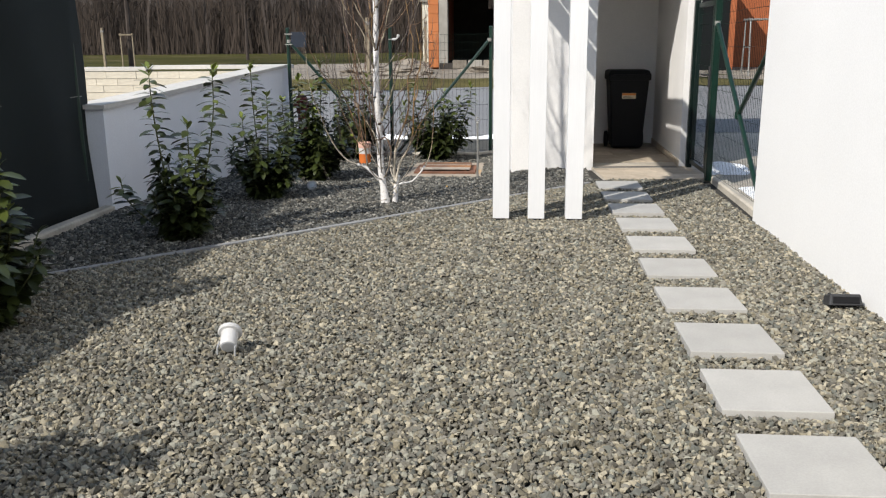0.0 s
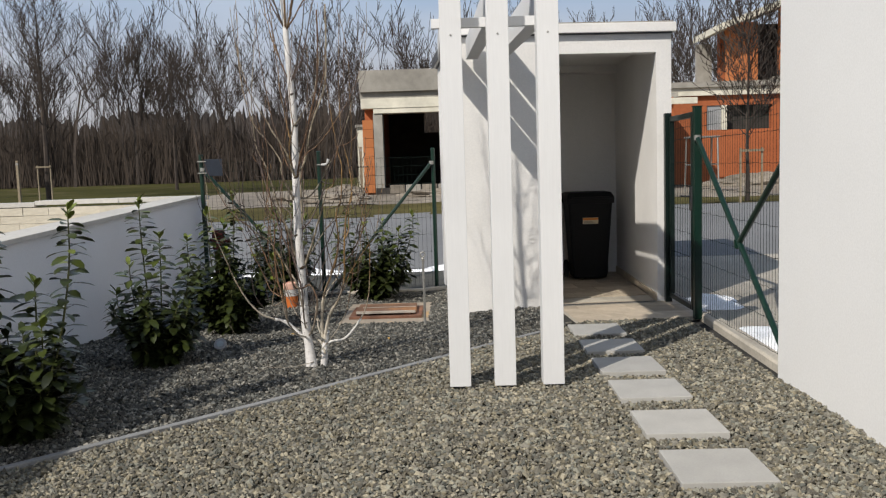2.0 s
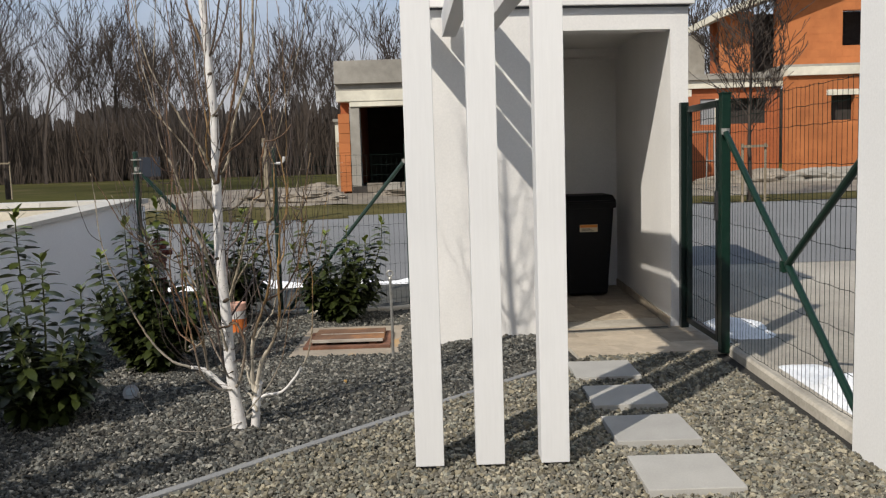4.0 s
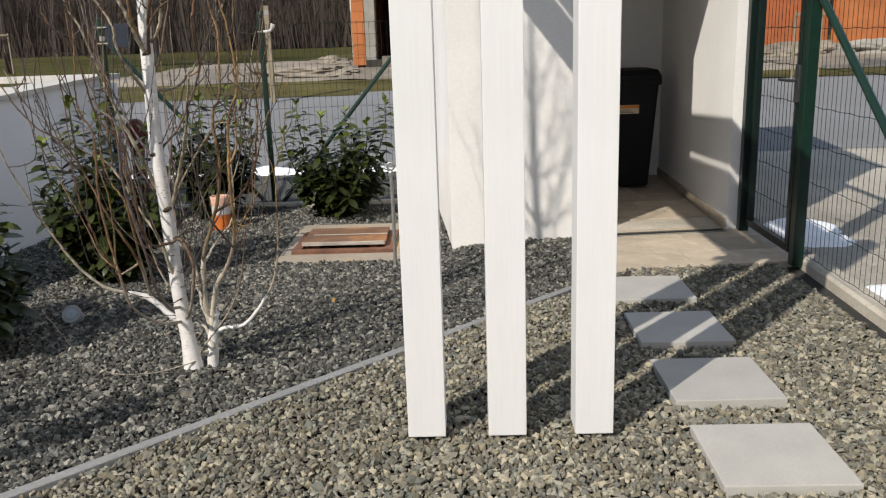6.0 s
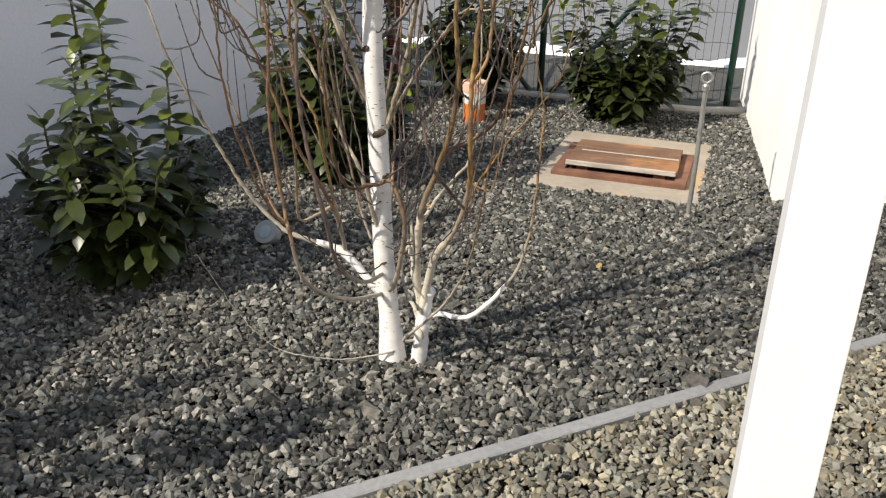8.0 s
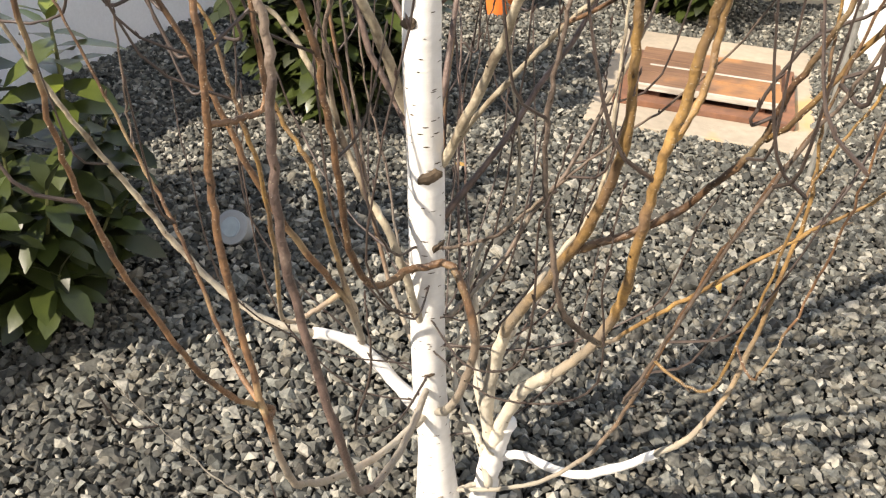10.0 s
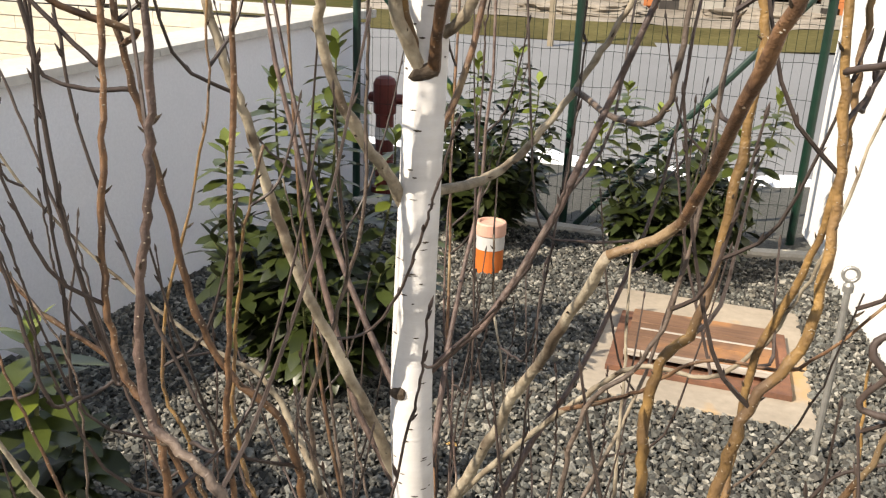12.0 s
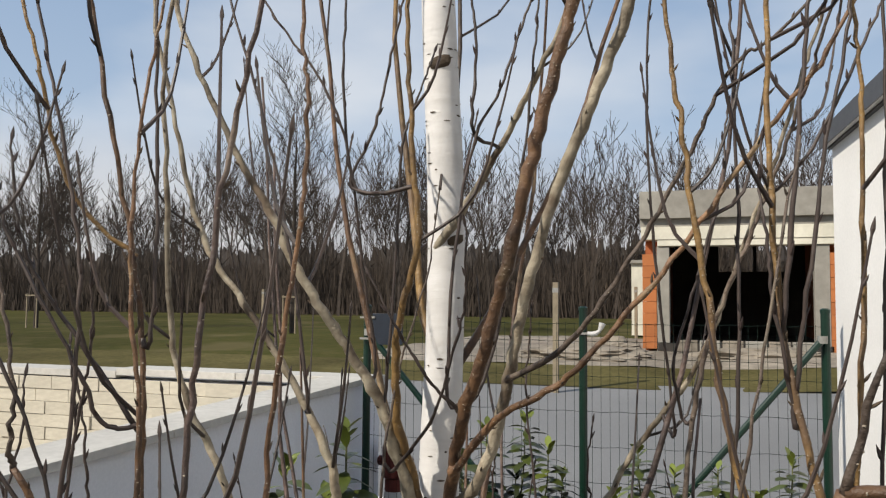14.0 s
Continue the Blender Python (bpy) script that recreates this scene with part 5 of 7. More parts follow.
branch("purple", 0.0072, 0.002, [(-0.908, 7.22, 0.587), (-0.949, 7.204, 0.822), (-0.953, 7.2, 0.956), (-0.948, 7.2, 1.035), (-0.961, 7.2, 1.085), (-1.005, 7.2, 1.122), (-1.009, 7.2, 1.187), (-0.998, 7.2, 1.25), (-0.991, 7.2, 1.308), (-0.987, 7.2, 1.379), (-0.985, 7.2, 1.473), (-0.974, 7.2, 1.564), (-0.96, 7.2, 1.648), (-0.937, 7.2, 1.745)])
branch("brown", 0.006, 0.0018, [(-1.044, 7.35, 0.919), (-1.044, 7.34, 1.009), (-1.027, 7.33, 1.155), (-1.006, 7.32, 1.392), (-0.985, 7.31, 1.533), (-0.968, 7.302, 1.62), (-0.964, 7.3, 1.701), (-0.968, 7.3, 1.77)])
branch("cream", 0.0105, 0.003, [(-1.026, 7.7, 0.758), (-1.045, 7.66, 0.859), (-1.061, 7.62, 0.944), (-1.08, 7.582, 1.029), (-1.099, 7.554, 1.114), (-1.116, 7.54, 1.187), (-1.13, 7.53, 1.255), (-1.146, 7.522, 1.306), (-1.16, 7.518, 1.359), (-1.173, 7.51, 1.405), (-1.195, 7.502, 1.447), (-1.214, 7.498, 1.506), (-1.22, 7.492, 1.587), (-1.222, 7.488, 1.698), (-1.221, 7.48, 1.821)])
branch("cream", 0.0108, 0.003, [(-0.993, 7.7, 1.26), (-1.013, 7.664, 1.327), (-1.027, 7.64, 1.389), (-1.039, 7.62, 1.446), (-1.064, 7.6, 1.5), (-1.093, 7.582, 1.551), (-1.121, 7.57, 1.601), (-1.144, 7.56, 1.652), (-1.176, 7.552, 1.706), (-1.216, 7.55, 1.781), (-1.258, 7.55, 1.875)])
branch("cream", 0.0092, 0.0027, [(-1.017, 7.7, 1.119), (-1.031, 7.66, 1.177), (-1.044, 7.624, 1.221), (-1.064, 7.6, 1.272), (-1.074, 7.582, 1.331), (-1.067, 7.57, 1.368), (-1.074, 7.562, 1.404), (-1.1, 7.56, 1.455), (-1.137, 7.56, 1.509), (-1.178, 7.56, 1.561), (-1.216, 7.56, 1.609), (-1.244, 7.56, 1.671), (-1.267, 7.56, 1.763), (-1.299, 7.56, 1.889)])
branch("ochre", 0.0075, 0.0025, [(-1.004, 7.70, 1.25), (-1.012, 7.665, 1.345), (-1.02, 7.622, 1.431), (-1.016, 7.6, 1.506), (-0.998, 7.582, 1.569), (-0.981, 7.572, 1.622), (-0.985, 7.57, 1.684), (-0.991, 7.57, 1.769), (-0.994, 7.57, 1.866)])
branch("brown", 0.0118, 0.0056, [(-0.992, 7.69, 1.285), (-0.966, 7.64, 1.372), (-0.94, 7.6, 1.451), (-0.913, 7.58, 1.512), (-0.89, 7.562, 1.581), (-0.868, 7.55, 1.658), (-0.848, 7.54, 1.731), (-0.828, 7.532, 1.798), (-0.812, 7.53, 1.854), (-0.80, 7.525, 1.95), (-0.79, 7.52, 2.1), (-0.785, 7.52, 2.35)])
branch("cream", 0.0118, 0.0056, [(-0.993, 7.7, 1.322), (-0.958, 7.69, 1.35), (-0.933, 7.68, 1.4), (-0.914, 7.67, 1.466), (-0.896, 7.66, 1.542), (-0.873, 7.65, 1.623), (-0.844, 7.64, 1.7), (-0.814, 7.63, 1.767), (-0.788, 7.622, 1.827), (-0.772, 7.62, 1.88), (-0.757, 7.61, 1.98), (-0.747, 7.60, 2.15), (-0.742, 7.60, 2.4)])
branch("cream", 0.0072, 0.0026, [(-1.008, 7.7, 1.616), (-0.972, 7.68, 1.657), (-0.934, 7.66, 1.704), (-0.897, 7.64, 1.755), (-0.863, 7.62, 1.808), (-0.834, 7.6, 1.86)])
branch("brown", 0.0054, 0.002, [(-0.957, 7.62, 1.384), (-0.925, 7.6, 1.423), (-0.893, 7.58, 1.452), (-0.851, 7.562, 1.474), (-0.814, 7.55, 1.502), (-0.777, 7.54, 1.543), (-0.736, 7.53, 1.591), (-0.696, 7.52, 1.644), (-0.66, 7.51, 1.694), (-0.628, 7.5, 1.734), (-0.6, 7.49, 1.776)])
branch("grey", 0.0045, 0.0016, [(-0.908, 7.66, 1.478), (-0.857, 7.622, 1.504), (-0.817, 7.594, 1.538), (-0.782, 7.58, 1.586), (-0.747, 7.57, 1.641), (-0.716, 7.56, 1.696), (-0.693, 7.55, 1.744), (-0.67, 7.54, 1.775), (-0.642, 7.53, 1.791)])
branch("cream", 0.0078, 0.0022, [(-0.996, 7.71, 1.149), (-0.964, 7.792, 1.145), (-0.933, 7.846, 1.163), (-0.898, 7.878, 1.206), (-0.862, 7.896, 1.261), (-0.832, 7.9, 1.316), (-0.801, 7.892, 1.373), (-0.759, 7.866, 1.429), (-0.721, 7.85, 1.487), (-0.693, 7.84, 1.556), (-0.667, 7.826, 1.63), (-0.634, 7.802, 1.719), (-0.607, 7.782, 1.81), (-0.581, 7.77, 1.888)])
branch("grey", 0.0052, 0.0016, [(-0.74, 7.72, 1.27), (-0.725, 7.716, 1.423), (-0.701, 7.7, 1.533), (-0.667, 7.68, 1.621), (-0.636, 7.66, 1.701), (-0.612, 7.64, 1.772), (-0.594, 7.62, 1.831)])
branch("ochre", 0.0112, 0.0022, [(-0.86, 7.672, 0.21), (-0.872, 7.664, 0.292), (-0.837, 7.604, 0.489), (-0.781, 7.562, 0.62), (-0.739, 7.532, 0.725), (-0.715, 7.512, 0.811), (-0.706, 7.502, 0.884), (-0.71, 7.5, 0.949), (-0.714, 7.5, 1.023), (-0.707, 7.5, 1.081), (-0.683, 7.5, 1.121), (-0.672, 7.5, 1.205), (-0.666, 7.5, 1.293), (-0.665, 7.5, 1.367), (-0.681, 7.5, 1.422), (-0.694, 7.5, 1.498), (-0.704, 7.5, 1.58), (-0.715, 7.5, 1.651), (-0.721, 7.5, 1.709), (-0.729, 7.5, 1.76), (-0.734, 7.5, 1.819)])
branch("cream", 0.0165, 0.0095, [(-0.860, 7.674, 0.19), (-0.868, 7.666, 0.27), (-0.856, 7.635, 0.38), (-0.838, 7.606, 0.485)])
branch("cream", 0.0175, 0.0105, [(-0.852, 7.676, 0.17), (-0.840, 7.662, 0.25), (-0.806, 7.632, 0.36), (-0.770, 7.612, 0.42)])
branch("cream", 0.0120, 0.0070, [(-0.866, 7.690, 0.17), (-0.900, 7.712, 0.27), (-0.912, 7.735, 0.36), (-0.925, 7.75, 0.43)])
branch("ochre", 0.0125, 0.0022, [(-0.850, 7.675, 0.19), (-0.838, 7.66, 0.258), (-0.804, 7.63, 0.362), (-0.747, 7.6, 0.451), (-0.703, 7.568, 0.544), (-0.679, 7.532, 0.651), (-0.672, 7.5, 0.763), (-0.664, 7.474, 0.865), (-0.653, 7.46, 0.938), (-0.646, 7.452, 1.011), (-0.634, 7.45, 1.08), (-0.604, 7.45, 1.143), (-0.6, 7.45, 1.235), (-0.608, 7.45, 1.323), (-0.621, 7.45, 1.406), (-0.638, 7.45, 1.473), (-0.649, 7.45, 1.551), (-0.655, 7.45, 1.652), (-0.656, 7.45, 1.786)])
branch("ochre", 0.008, 0.0022, [(-0.665, 7.475, 0.873), (-0.649, 7.491, 0.903), (-0.637, 7.508, 0.944), (-0.635, 7.518, 1.013), (-0.629, 7.514, 1.099), (-0.605, 7.494, 1.196), (-0.597, 7.482, 1.275), (-0.599, 7.48, 1.347), (-0.598, 7.48, 1.416), (-0.594, 7.48, 1.491), (-0.59, 7.48, 1.579), (-0.588, 7.48, 1.664), (-0.588, 7.48, 1.735), (-0.593, 7.48, 1.799)])
branch("cream", 0.0105, 0.0046, [(-0.978, 7.7, 0.682), (-0.926, 7.66, 0.794), (-0.884, 7.62, 0.892), (-0.852, 7.582, 0.976), (-0.815, 7.52, 1.055), (-0.782, 7.455, 1.135), (-0.752, 7.395, 1.208)])
branch("brown", 0.0042, 0.0040, [(-0.752, 7.395, 1.208), (-0.706, 7.380, 1.242), (-0.672, 7.235, 1.374), (-0.655, 7.208, 1.425), (-0.640, 7.19, 1.476)])
branch("brown", 0.0033, 0.0026, [(-0.640, 7.19, 1.476), (-0.615, 7.188, 1.479), (-0.585, 7.18, 1.486), (-0.545, 7.17, 1.51), (-0.51, 7.16, 1.55)])
branch("grey", 0.0028, 0.0012, [(-0.640, 7.19, 1.476), (-0.636, 7.186, 1.495), (-0.631, 7.180, 1.515), (-0.622, 7.172, 1.545)])
branch("cream", 0.0062, 0.002, [(-0.966, 7.7, 0.708), (-0.911, 7.68, 0.795), (-0.863, 7.66, 0.865), (-0.82, 7.642, 0.922), (-0.787, 7.63, 0.962), (-0.756, 7.62, 1.0), (-0.72, 7.61, 1.023), (-0.661, 7.6, 1.027), (-0.621, 7.59, 1.07), (-0.6, 7.58, 1.124), (-0.583, 7.57, 1.184)])
branch("brown", 0.0042, 0.0014, [(-0.809, 7.64, 0.937), (-0.763, 7.604, 0.975), (-0.73, 7.582, 1.004), (-0.705, 7.568, 1.034), (-0.664, 7.55, 1.069), (-0.6, 7.528, 1.082), (-0.56, 7.5, 1.14)])
branch("grey", 0.0056, 0.0018, [(-0.698, 7.57, 0.536), (-0.723, 7.476, 0.628), (-0.741, 7.434, 0.687), (-0.753, 7.422, 0.748), (-0.765, 7.42, 0.812), (-0.774, 7.42, 0.876), (-0.777, 7.42, 0.932), (-0.773, 7.42, 0.992), (-0.765, 7.42, 1.043), (-0.75, 7.42, 1.084), (-0.72, 7.42, 1.115), (-0.699, 7.42, 1.189), (-0.691, 7.42, 1.289), (-0.688, 7.42, 1.384)])
branch("grey", 0.0042, 0.0015, [(-0.965, 7.68, 0.557), (-0.904, 7.64, 0.606), (-0.857, 7.604, 0.655), (-0.824, 7.58, 0.703), (-0.788, 7.562, 0.759), (-0.748, 7.55, 0.813), (-0.707, 7.54, 0.863), (-0.671, 7.53, 0.905)])
branch("ochre", 0.0065, 0.002, [(-1.169, 7.55, 0.457), (-1.123, 7.47, 0.64), (-1.11, 7.428, 0.794), (-1.122, 7.42, 0.865), (-1.134, 7.42, 0.911), (-1.145, 7.42, 0.959), (-1.166, 7.42, 1.002), (-1.155, 7.42, 1.088)])
branch("brown", 0.0072, 0.003, [(-1.055, 7.315, 0.528), (-1.071, 7.269, 0.581), (-1.08, 7.22, 0.666), (-1.092, 7.174, 0.793), (-1.088, 7.142, 0.881), (-1.08, 7.12, 0.939), (-1.069, 7.1, 1.005)])
branch("brown", 0.0064, 0.002, [(-1.107, 7.33, 0.564), (-1.131, 7.348, 0.578), (-1.158, 7.36, 0.635), (-1.183, 7.37, 0.691), (-1.206, 7.378, 0.738), (-1.227, 7.38, 0.779), (-1.248, 7.38, 0.829), (-1.276, 7.38, 0.907), (-1.303, 7.38, 0.967), (-1.325, 7.38, 1.028)])
branch("grey", 0.0032, 0.0012, [(-1.239, 7.38, 0.813), (-1.254, 7.396, 0.839), (-1.254, 7.4, 0.884), (-1.251, 7.4, 0.946), (-1.253, 7.4, 1.008), (-1.284, 7.4, 1.069), (-1.365, 7.4, 1.155), (-1.4, 7.4, 1.261), (-1.41, 7.4, 1.351), (-1.412, 7.4, 1.431)])
branch("grey", 0.0062, 0.0026, [(-0.652, 7.42, 0.581), (-0.633, 7.4, 0.662), (-0.605, 7.38, 0.774), (-0.578, 7.36, 0.886), (-0.554, 7.34, 0.972), (-0.531, 7.32, 1.044), (-0.519, 7.3, 1.108)])
branch("ochre", 0.0055, 0.002, [(-0.691, 7.565, 0.543), (-0.654, 7.509, 0.63), (-0.609, 7.48, 0.702), (-0.565, 7.462, 0.766), (-0.521, 7.448, 0.824), (-0.474, 7.432, 0.884), (-0.448, 7.42, 0.938)])
branch("ochre", 0.0064, 0.0022, [(-0.573, 7.36, 0.681), (-0.559, 7.352, 0.747), (-0.547, 7.35, 0.839), (-0.541, 7.35, 0.913), (-0.531, 7.348, 0.966), (-0.516, 7.34, 1.013), (-0.507, 7.33, 1.066)])
branch("brown", 0.0082, 0.0026, [(-0.543, 7.31, 0.749), (-0.533, 7.302, 0.801), (-0.523, 7.296, 0.865), (-0.519, 7.282, 0.934), (-0.519, 7.268, 1.003), (-0.52, 7.25, 1.077)])
branch("brown", 0.0098, 0.003, [(-0.739, 7.545, 0.696), (-0.683, 7.557, 0.726), (-0.64, 7.556, 0.763), (-0.61, 7.542, 0.813), (-0.586, 7.53, 0.852), (-0.571, 7.518, 0.893), (-0.561, 7.5, 0.947), (-0.549, 7.48, 0.995), (-0.538, 7.462, 1.038), (-0.533, 7.45, 1.082), (-0.53, 7.44, 1.131)])
branch("ochre", 0.0062, 0.0028, [(-0.568, 7.52, 0.888), (-0.548, 7.486, 0.932), (-0.531, 7.47, 0.974), (-0.512, 7.458, 1.023), (-0.486, 7.44, 1.078)])
branch("cream", 0.0075, 0.003, [(-0.83, 7.62, 0.481), (-0.816, 7.68, 0.519), (-0.791, 7.736, 0.557), (-0.765, 7.776, 0.593), (-0.752, 7.8, 0.652), (-0.752, 7.818, 0.715), (-0.754, 7.83, 0.774)])
branch("cream", 0.0075, 0.0028, [(-0.877, 7.66, 0.31), (-0.911, 7.716, 0.338), (-0.938, 7.76, 0.391), (-0.934, 7.8, 0.486), (-0.901, 7.836, 0.524), (-0.893, 7.86, 0.584), (-0.903, 7.88, 0.666), (-0.924, 7.9, 0.735)])
branch("purple", 0.004, 0.0014, [(-0.953, 7.76, 0.457), (-0.991, 7.836, 0.654), (-1.014, 7.898, 0.812), (-1.036, 7.95, 0.839)])
branch("purple", 0.004, 0.0014, [(-0.938, 7.76, 0.439), (-0.985, 7.852, 0.64), (-1.036, 7.916, 0.893), (-1.049, 7.96, 1.178)])
branch("grey", 0.0038, 0.0013, [(-1.047, 7.72, 0.505), (-1.096, 7.788, 0.614), (-1.138, 7.82, 0.707), (-1.161, 7.84, 0.814), (-1.169, 7.858, 0.943), (-1.189, 7.87, 1.088)])
branch("grey", 0.004, 0.0014, [(-1.064, 7.64, 0.656), (-1.111, 7.692, 0.813), (-1.141, 7.72, 0.926), (-1.176, 7.736, 1.011), (-1.206, 7.74, 1.134)])
branch("grey", 0.0046, 0.0015, [(-1.112, 7.65, 0.738), (-1.106, 7.61, 0.884), (-1.082, 7.6, 0.971), (-1.059, 7.6, 1.044), (-1.034, 7.6, 1.142), (-1.03, 7.6, 1.267), (-1.026, 7.6, 1.402)])
branch("brown", 0.0066, 0.0036, [(-1.109, 7.35, 1.347), (-1.133, 7.328, 1.357), (-1.155, 7.302, 1.375), (-1.17, 7.282, 1.402), (-1.182, 7.27, 1.435)])
branch("grey", 0.0028, 0.0012, [(-1.176, 7.26, 1.456), (-1.175, 7.26, 1.493), (-1.187, 7.26, 1.553), (-1.211, 7.26, 1.628), (-1.249, 7.26, 1.707), (-1.293, 7.26, 1.788)])
branch("ochre", 0.0064, 0.0026, [(-1.151, 7.35, 1.598), (-1.179, 7.332, 1.627), (-1.195, 7.32, 1.663), (-1.203, 7.31, 1.709), (-1.209, 7.302, 1.759), (-1.223, 7.3, 1.81)])
shoot(0.0024, [(-1.281, 7.3, 1.061), (-1.286, 7.3, 1.188), (-1.284, 7.3, 1.319), (-1.297, 7.3, 1.427), (-1.312, 7.3, 1.529), (-1.319, 7.3, 1.617), (-1.314, 7.3, 1.701)])
shoot(0.0024, [(-1.119, 7.3, 1.086), (-1.138, 7.284, 1.223), (-1.14, 7.278, 1.336), (-1.151, 7.27, 1.418), (-1.172, 7.26, 1.489), (-1.204, 7.252, 1.541), (-1.242, 7.25, 1.586)])
shoot(0.0024, [(-1.209, 7.26, 1.632), (-1.241, 7.26, 1.674), (-1.295, 7.26, 1.73)])
shoot(0.0024, [(-1.169, 7.3, 1.39), (-1.157, 7.3, 1.487), (-1.155, 7.3, 1.559), (-1.163, 7.3, 1.626), (-1.184, 7.3, 1.709), (-1.208, 7.3, 1.797)])
shoot(0.0024, [(-1.129, 7.35, 1.524), (-1.125, 7.35, 1.591), (-1.128, 7.35, 1.712), (-1.132, 7.35, 1.811)])
shoot(0.0024, [(-1.065, 7.5, 1.471), (-1.091, 7.5, 1.627), (-1.119, 7.5, 1.741), (-1.155, 7.5, 1.847)])
shoot(0.0024, [(-1.046, 7.62, 1.491), (-1.054, 7.6, 1.596), (-1.059, 7.582, 1.68), (-1.07, 7.57, 1.746), (-1.097, 7.56, 1.802), (-1.146, 7.55, 1.871)])
shoot(0.0024, [(-1.057, 7.58, 1.683), (-1.068, 7.572, 1.782), (-1.065, 7.57, 1.873)])
shoot(0.0024, [(-1.061, 7.58, 1.683), (-1.036, 7.58, 1.734), (-1.024, 7.58, 1.781), (-1.012, 7.58, 1.837)])
shoot(0.0024, [(-1.034, 7.62, 1.463), (-1.023, 7.62, 1.641), (-1.019, 7.62, 1.722)])
shoot(0.0024, [(-1.155, 7.33, 1.46), (-1.166, 7.318, 1.497), (-1.192, 7.304, 1.552), (-1.231, 7.3, 1.615)])
shoot(0.0024, [(-1.137, 7.35, 1.453), (-1.181, 7.332, 1.523), (-1.214, 7.32, 1.573)])
shoot(0.0024, [(-1.247, 7.36, 1.0), (-1.271, 7.36, 1.089), (-1.288, 7.36, 1.182), (-1.271, 7.36, 1.297), (-1.282, 7.36, 1.371)])
shoot(0.0024, [(-1.113, 7.3, 1.333), (-1.169, 7.28, 1.395), (-1.217, 7.26, 1.462)])
shoot(0.0024, [(-1.188, 7.33, 1.318), (-1.19, 7.33, 1.38), (-1.178, 7.33, 1.47)])
shoot(0.0024, [(-1.097, 7.4, 0.966), (-1.152, 7.4, 1.083), (-1.194, 7.4, 1.179), (-1.222, 7.4, 1.288), (-1.229, 7.4, 1.376)])
shoot(0.0024, [(-1.258, 7.5, 0.887), (-1.302, 7.5, 0.999), (-1.34, 7.5, 1.116), (-1.37, 7.5, 1.212), (-1.406, 7.5, 1.299), (-1.432, 7.5, 1.357)])
shoot(0.0024, [(-1.382, 7.48, 0.933), (-1.382, 7.48, 1.035), (-1.393, 7.48, 1.082)])
shoot(0.0024, [(-1.292, 7.44, 0.957), (-1.293, 7.44, 1.059), (-1.298, 7.44, 1.156), (-1.299, 7.44, 1.274), (-1.287, 7.44, 1.397)])
shoot(0.0024, [(-1.274, 7.5, 0.942), (-1.313, 7.5, 0.991), (-1.348, 7.5, 1.032)])
shoot(0.0024, [(-1.241, 7.5, 0.836), (-1.285, 7.518, 0.907), (-1.32, 7.53, 0.966), (-1.349, 7.54, 1.028)])
shoot(0.0028, [(-0.585, 7.4, 1.365), (-0.57, 7.4, 1.435), (-0.554, 7.4, 1.532), (-0.546, 7.4, 1.595)])
shoot(0.0024, [(-0.557, 7.36, 1.369), (-0.546, 7.36, 1.487), (-0.533, 7.36, 1.575)])
shoot(0.0024, [(-0.69, 7.55, 1.306), (-0.679, 7.55, 1.47), (-0.677, 7.55, 1.614), (-0.679, 7.55, 1.77)])
shoot(0.0024, [(-0.749, 7.84, 1.409), (-0.766, 7.808, 1.6), (-0.775, 7.8, 1.763), (-0.771, 7.8, 1.916)])
shoot(0.0024, [(-0.585, 7.5, 1.329), (-0.575, 7.5, 1.483), (-0.57, 7.5, 1.635), (-0.568, 7.5, 1.803)])
shoot(0.0024, [(-0.642, 7.45, 1.478), (-0.631, 7.442, 1.576), (-0.619, 7.44, 1.666), (-0.602, 7.44, 1.757)])
shoot(0.0024, [(-0.649, 7.45, 1.538), (-0.639, 7.442, 1.649), (-0.63, 7.44, 1.76)])
shoot(0.0024, [(-0.637, 7.66, 1.674), (-0.605, 7.66, 1.715), (-0.574, 7.66, 1.777), (-0.545, 7.66, 1.844)])
shoot(0.0024, [(-0.941, 7.6, 1.447), (-0.92, 7.616, 1.489), (-0.897, 7.62, 1.608), (-0.88, 7.62, 1.747), (-0.872, 7.62, 1.829)])
shoot(0.0024, [(-0.958, 7.6, 1.467), (-0.948, 7.6, 1.641), (-0.93, 7.6, 1.728), (-0.906, 7.6, 1.772), (-0.887, 7.6, 1.825)])
shoot(0.0024, [(-0.933, 7.6, 1.735), (-0.93, 7.6, 1.79), (-0.932, 7.6, 1.849)])
shoot(0.0024, [(-1.014, 7.6, 1.387), (-0.959, 7.558, 1.448), (-0.932, 7.54, 1.516)])
shoot(0.0024, [(-0.941, 7.6, 1.447), (-0.965, 7.582, 1.472), (-0.987, 7.57, 1.508)])
shoot(0.0024, [(-0.733, 7.72, 1.437), (-0.741, 7.704, 1.497), (-0.721, 7.7, 1.57), (-0.698, 7.7, 1.651)])
shoot(0.002, [(-0.64, 7.45, 1.478), (-0.656, 7.44, 1.564)])
shoot(0.0024, [(-0.509, 7.4, 0.993), (-0.521, 7.4, 1.122), (-0.532, 7.4, 1.214), (-0.53, 7.4, 1.31), (-0.533, 7.4, 1.417)])
shoot(0.0034, [(-0.558, 7.45, 1.1), (-0.522, 7.432, 1.165), (-0.492, 7.42, 1.218)])
shoot(0.0036, [(-0.589, 7.3, 1.205), (-0.568, 7.298, 1.227), (-0.549, 7.29, 1.253)])
shoot(0.0024, [(-0.589, 7.5, 0.915), (-0.559, 7.496, 0.998), (-0.511, 7.48, 1.042), (-0.473, 7.46, 1.092)])
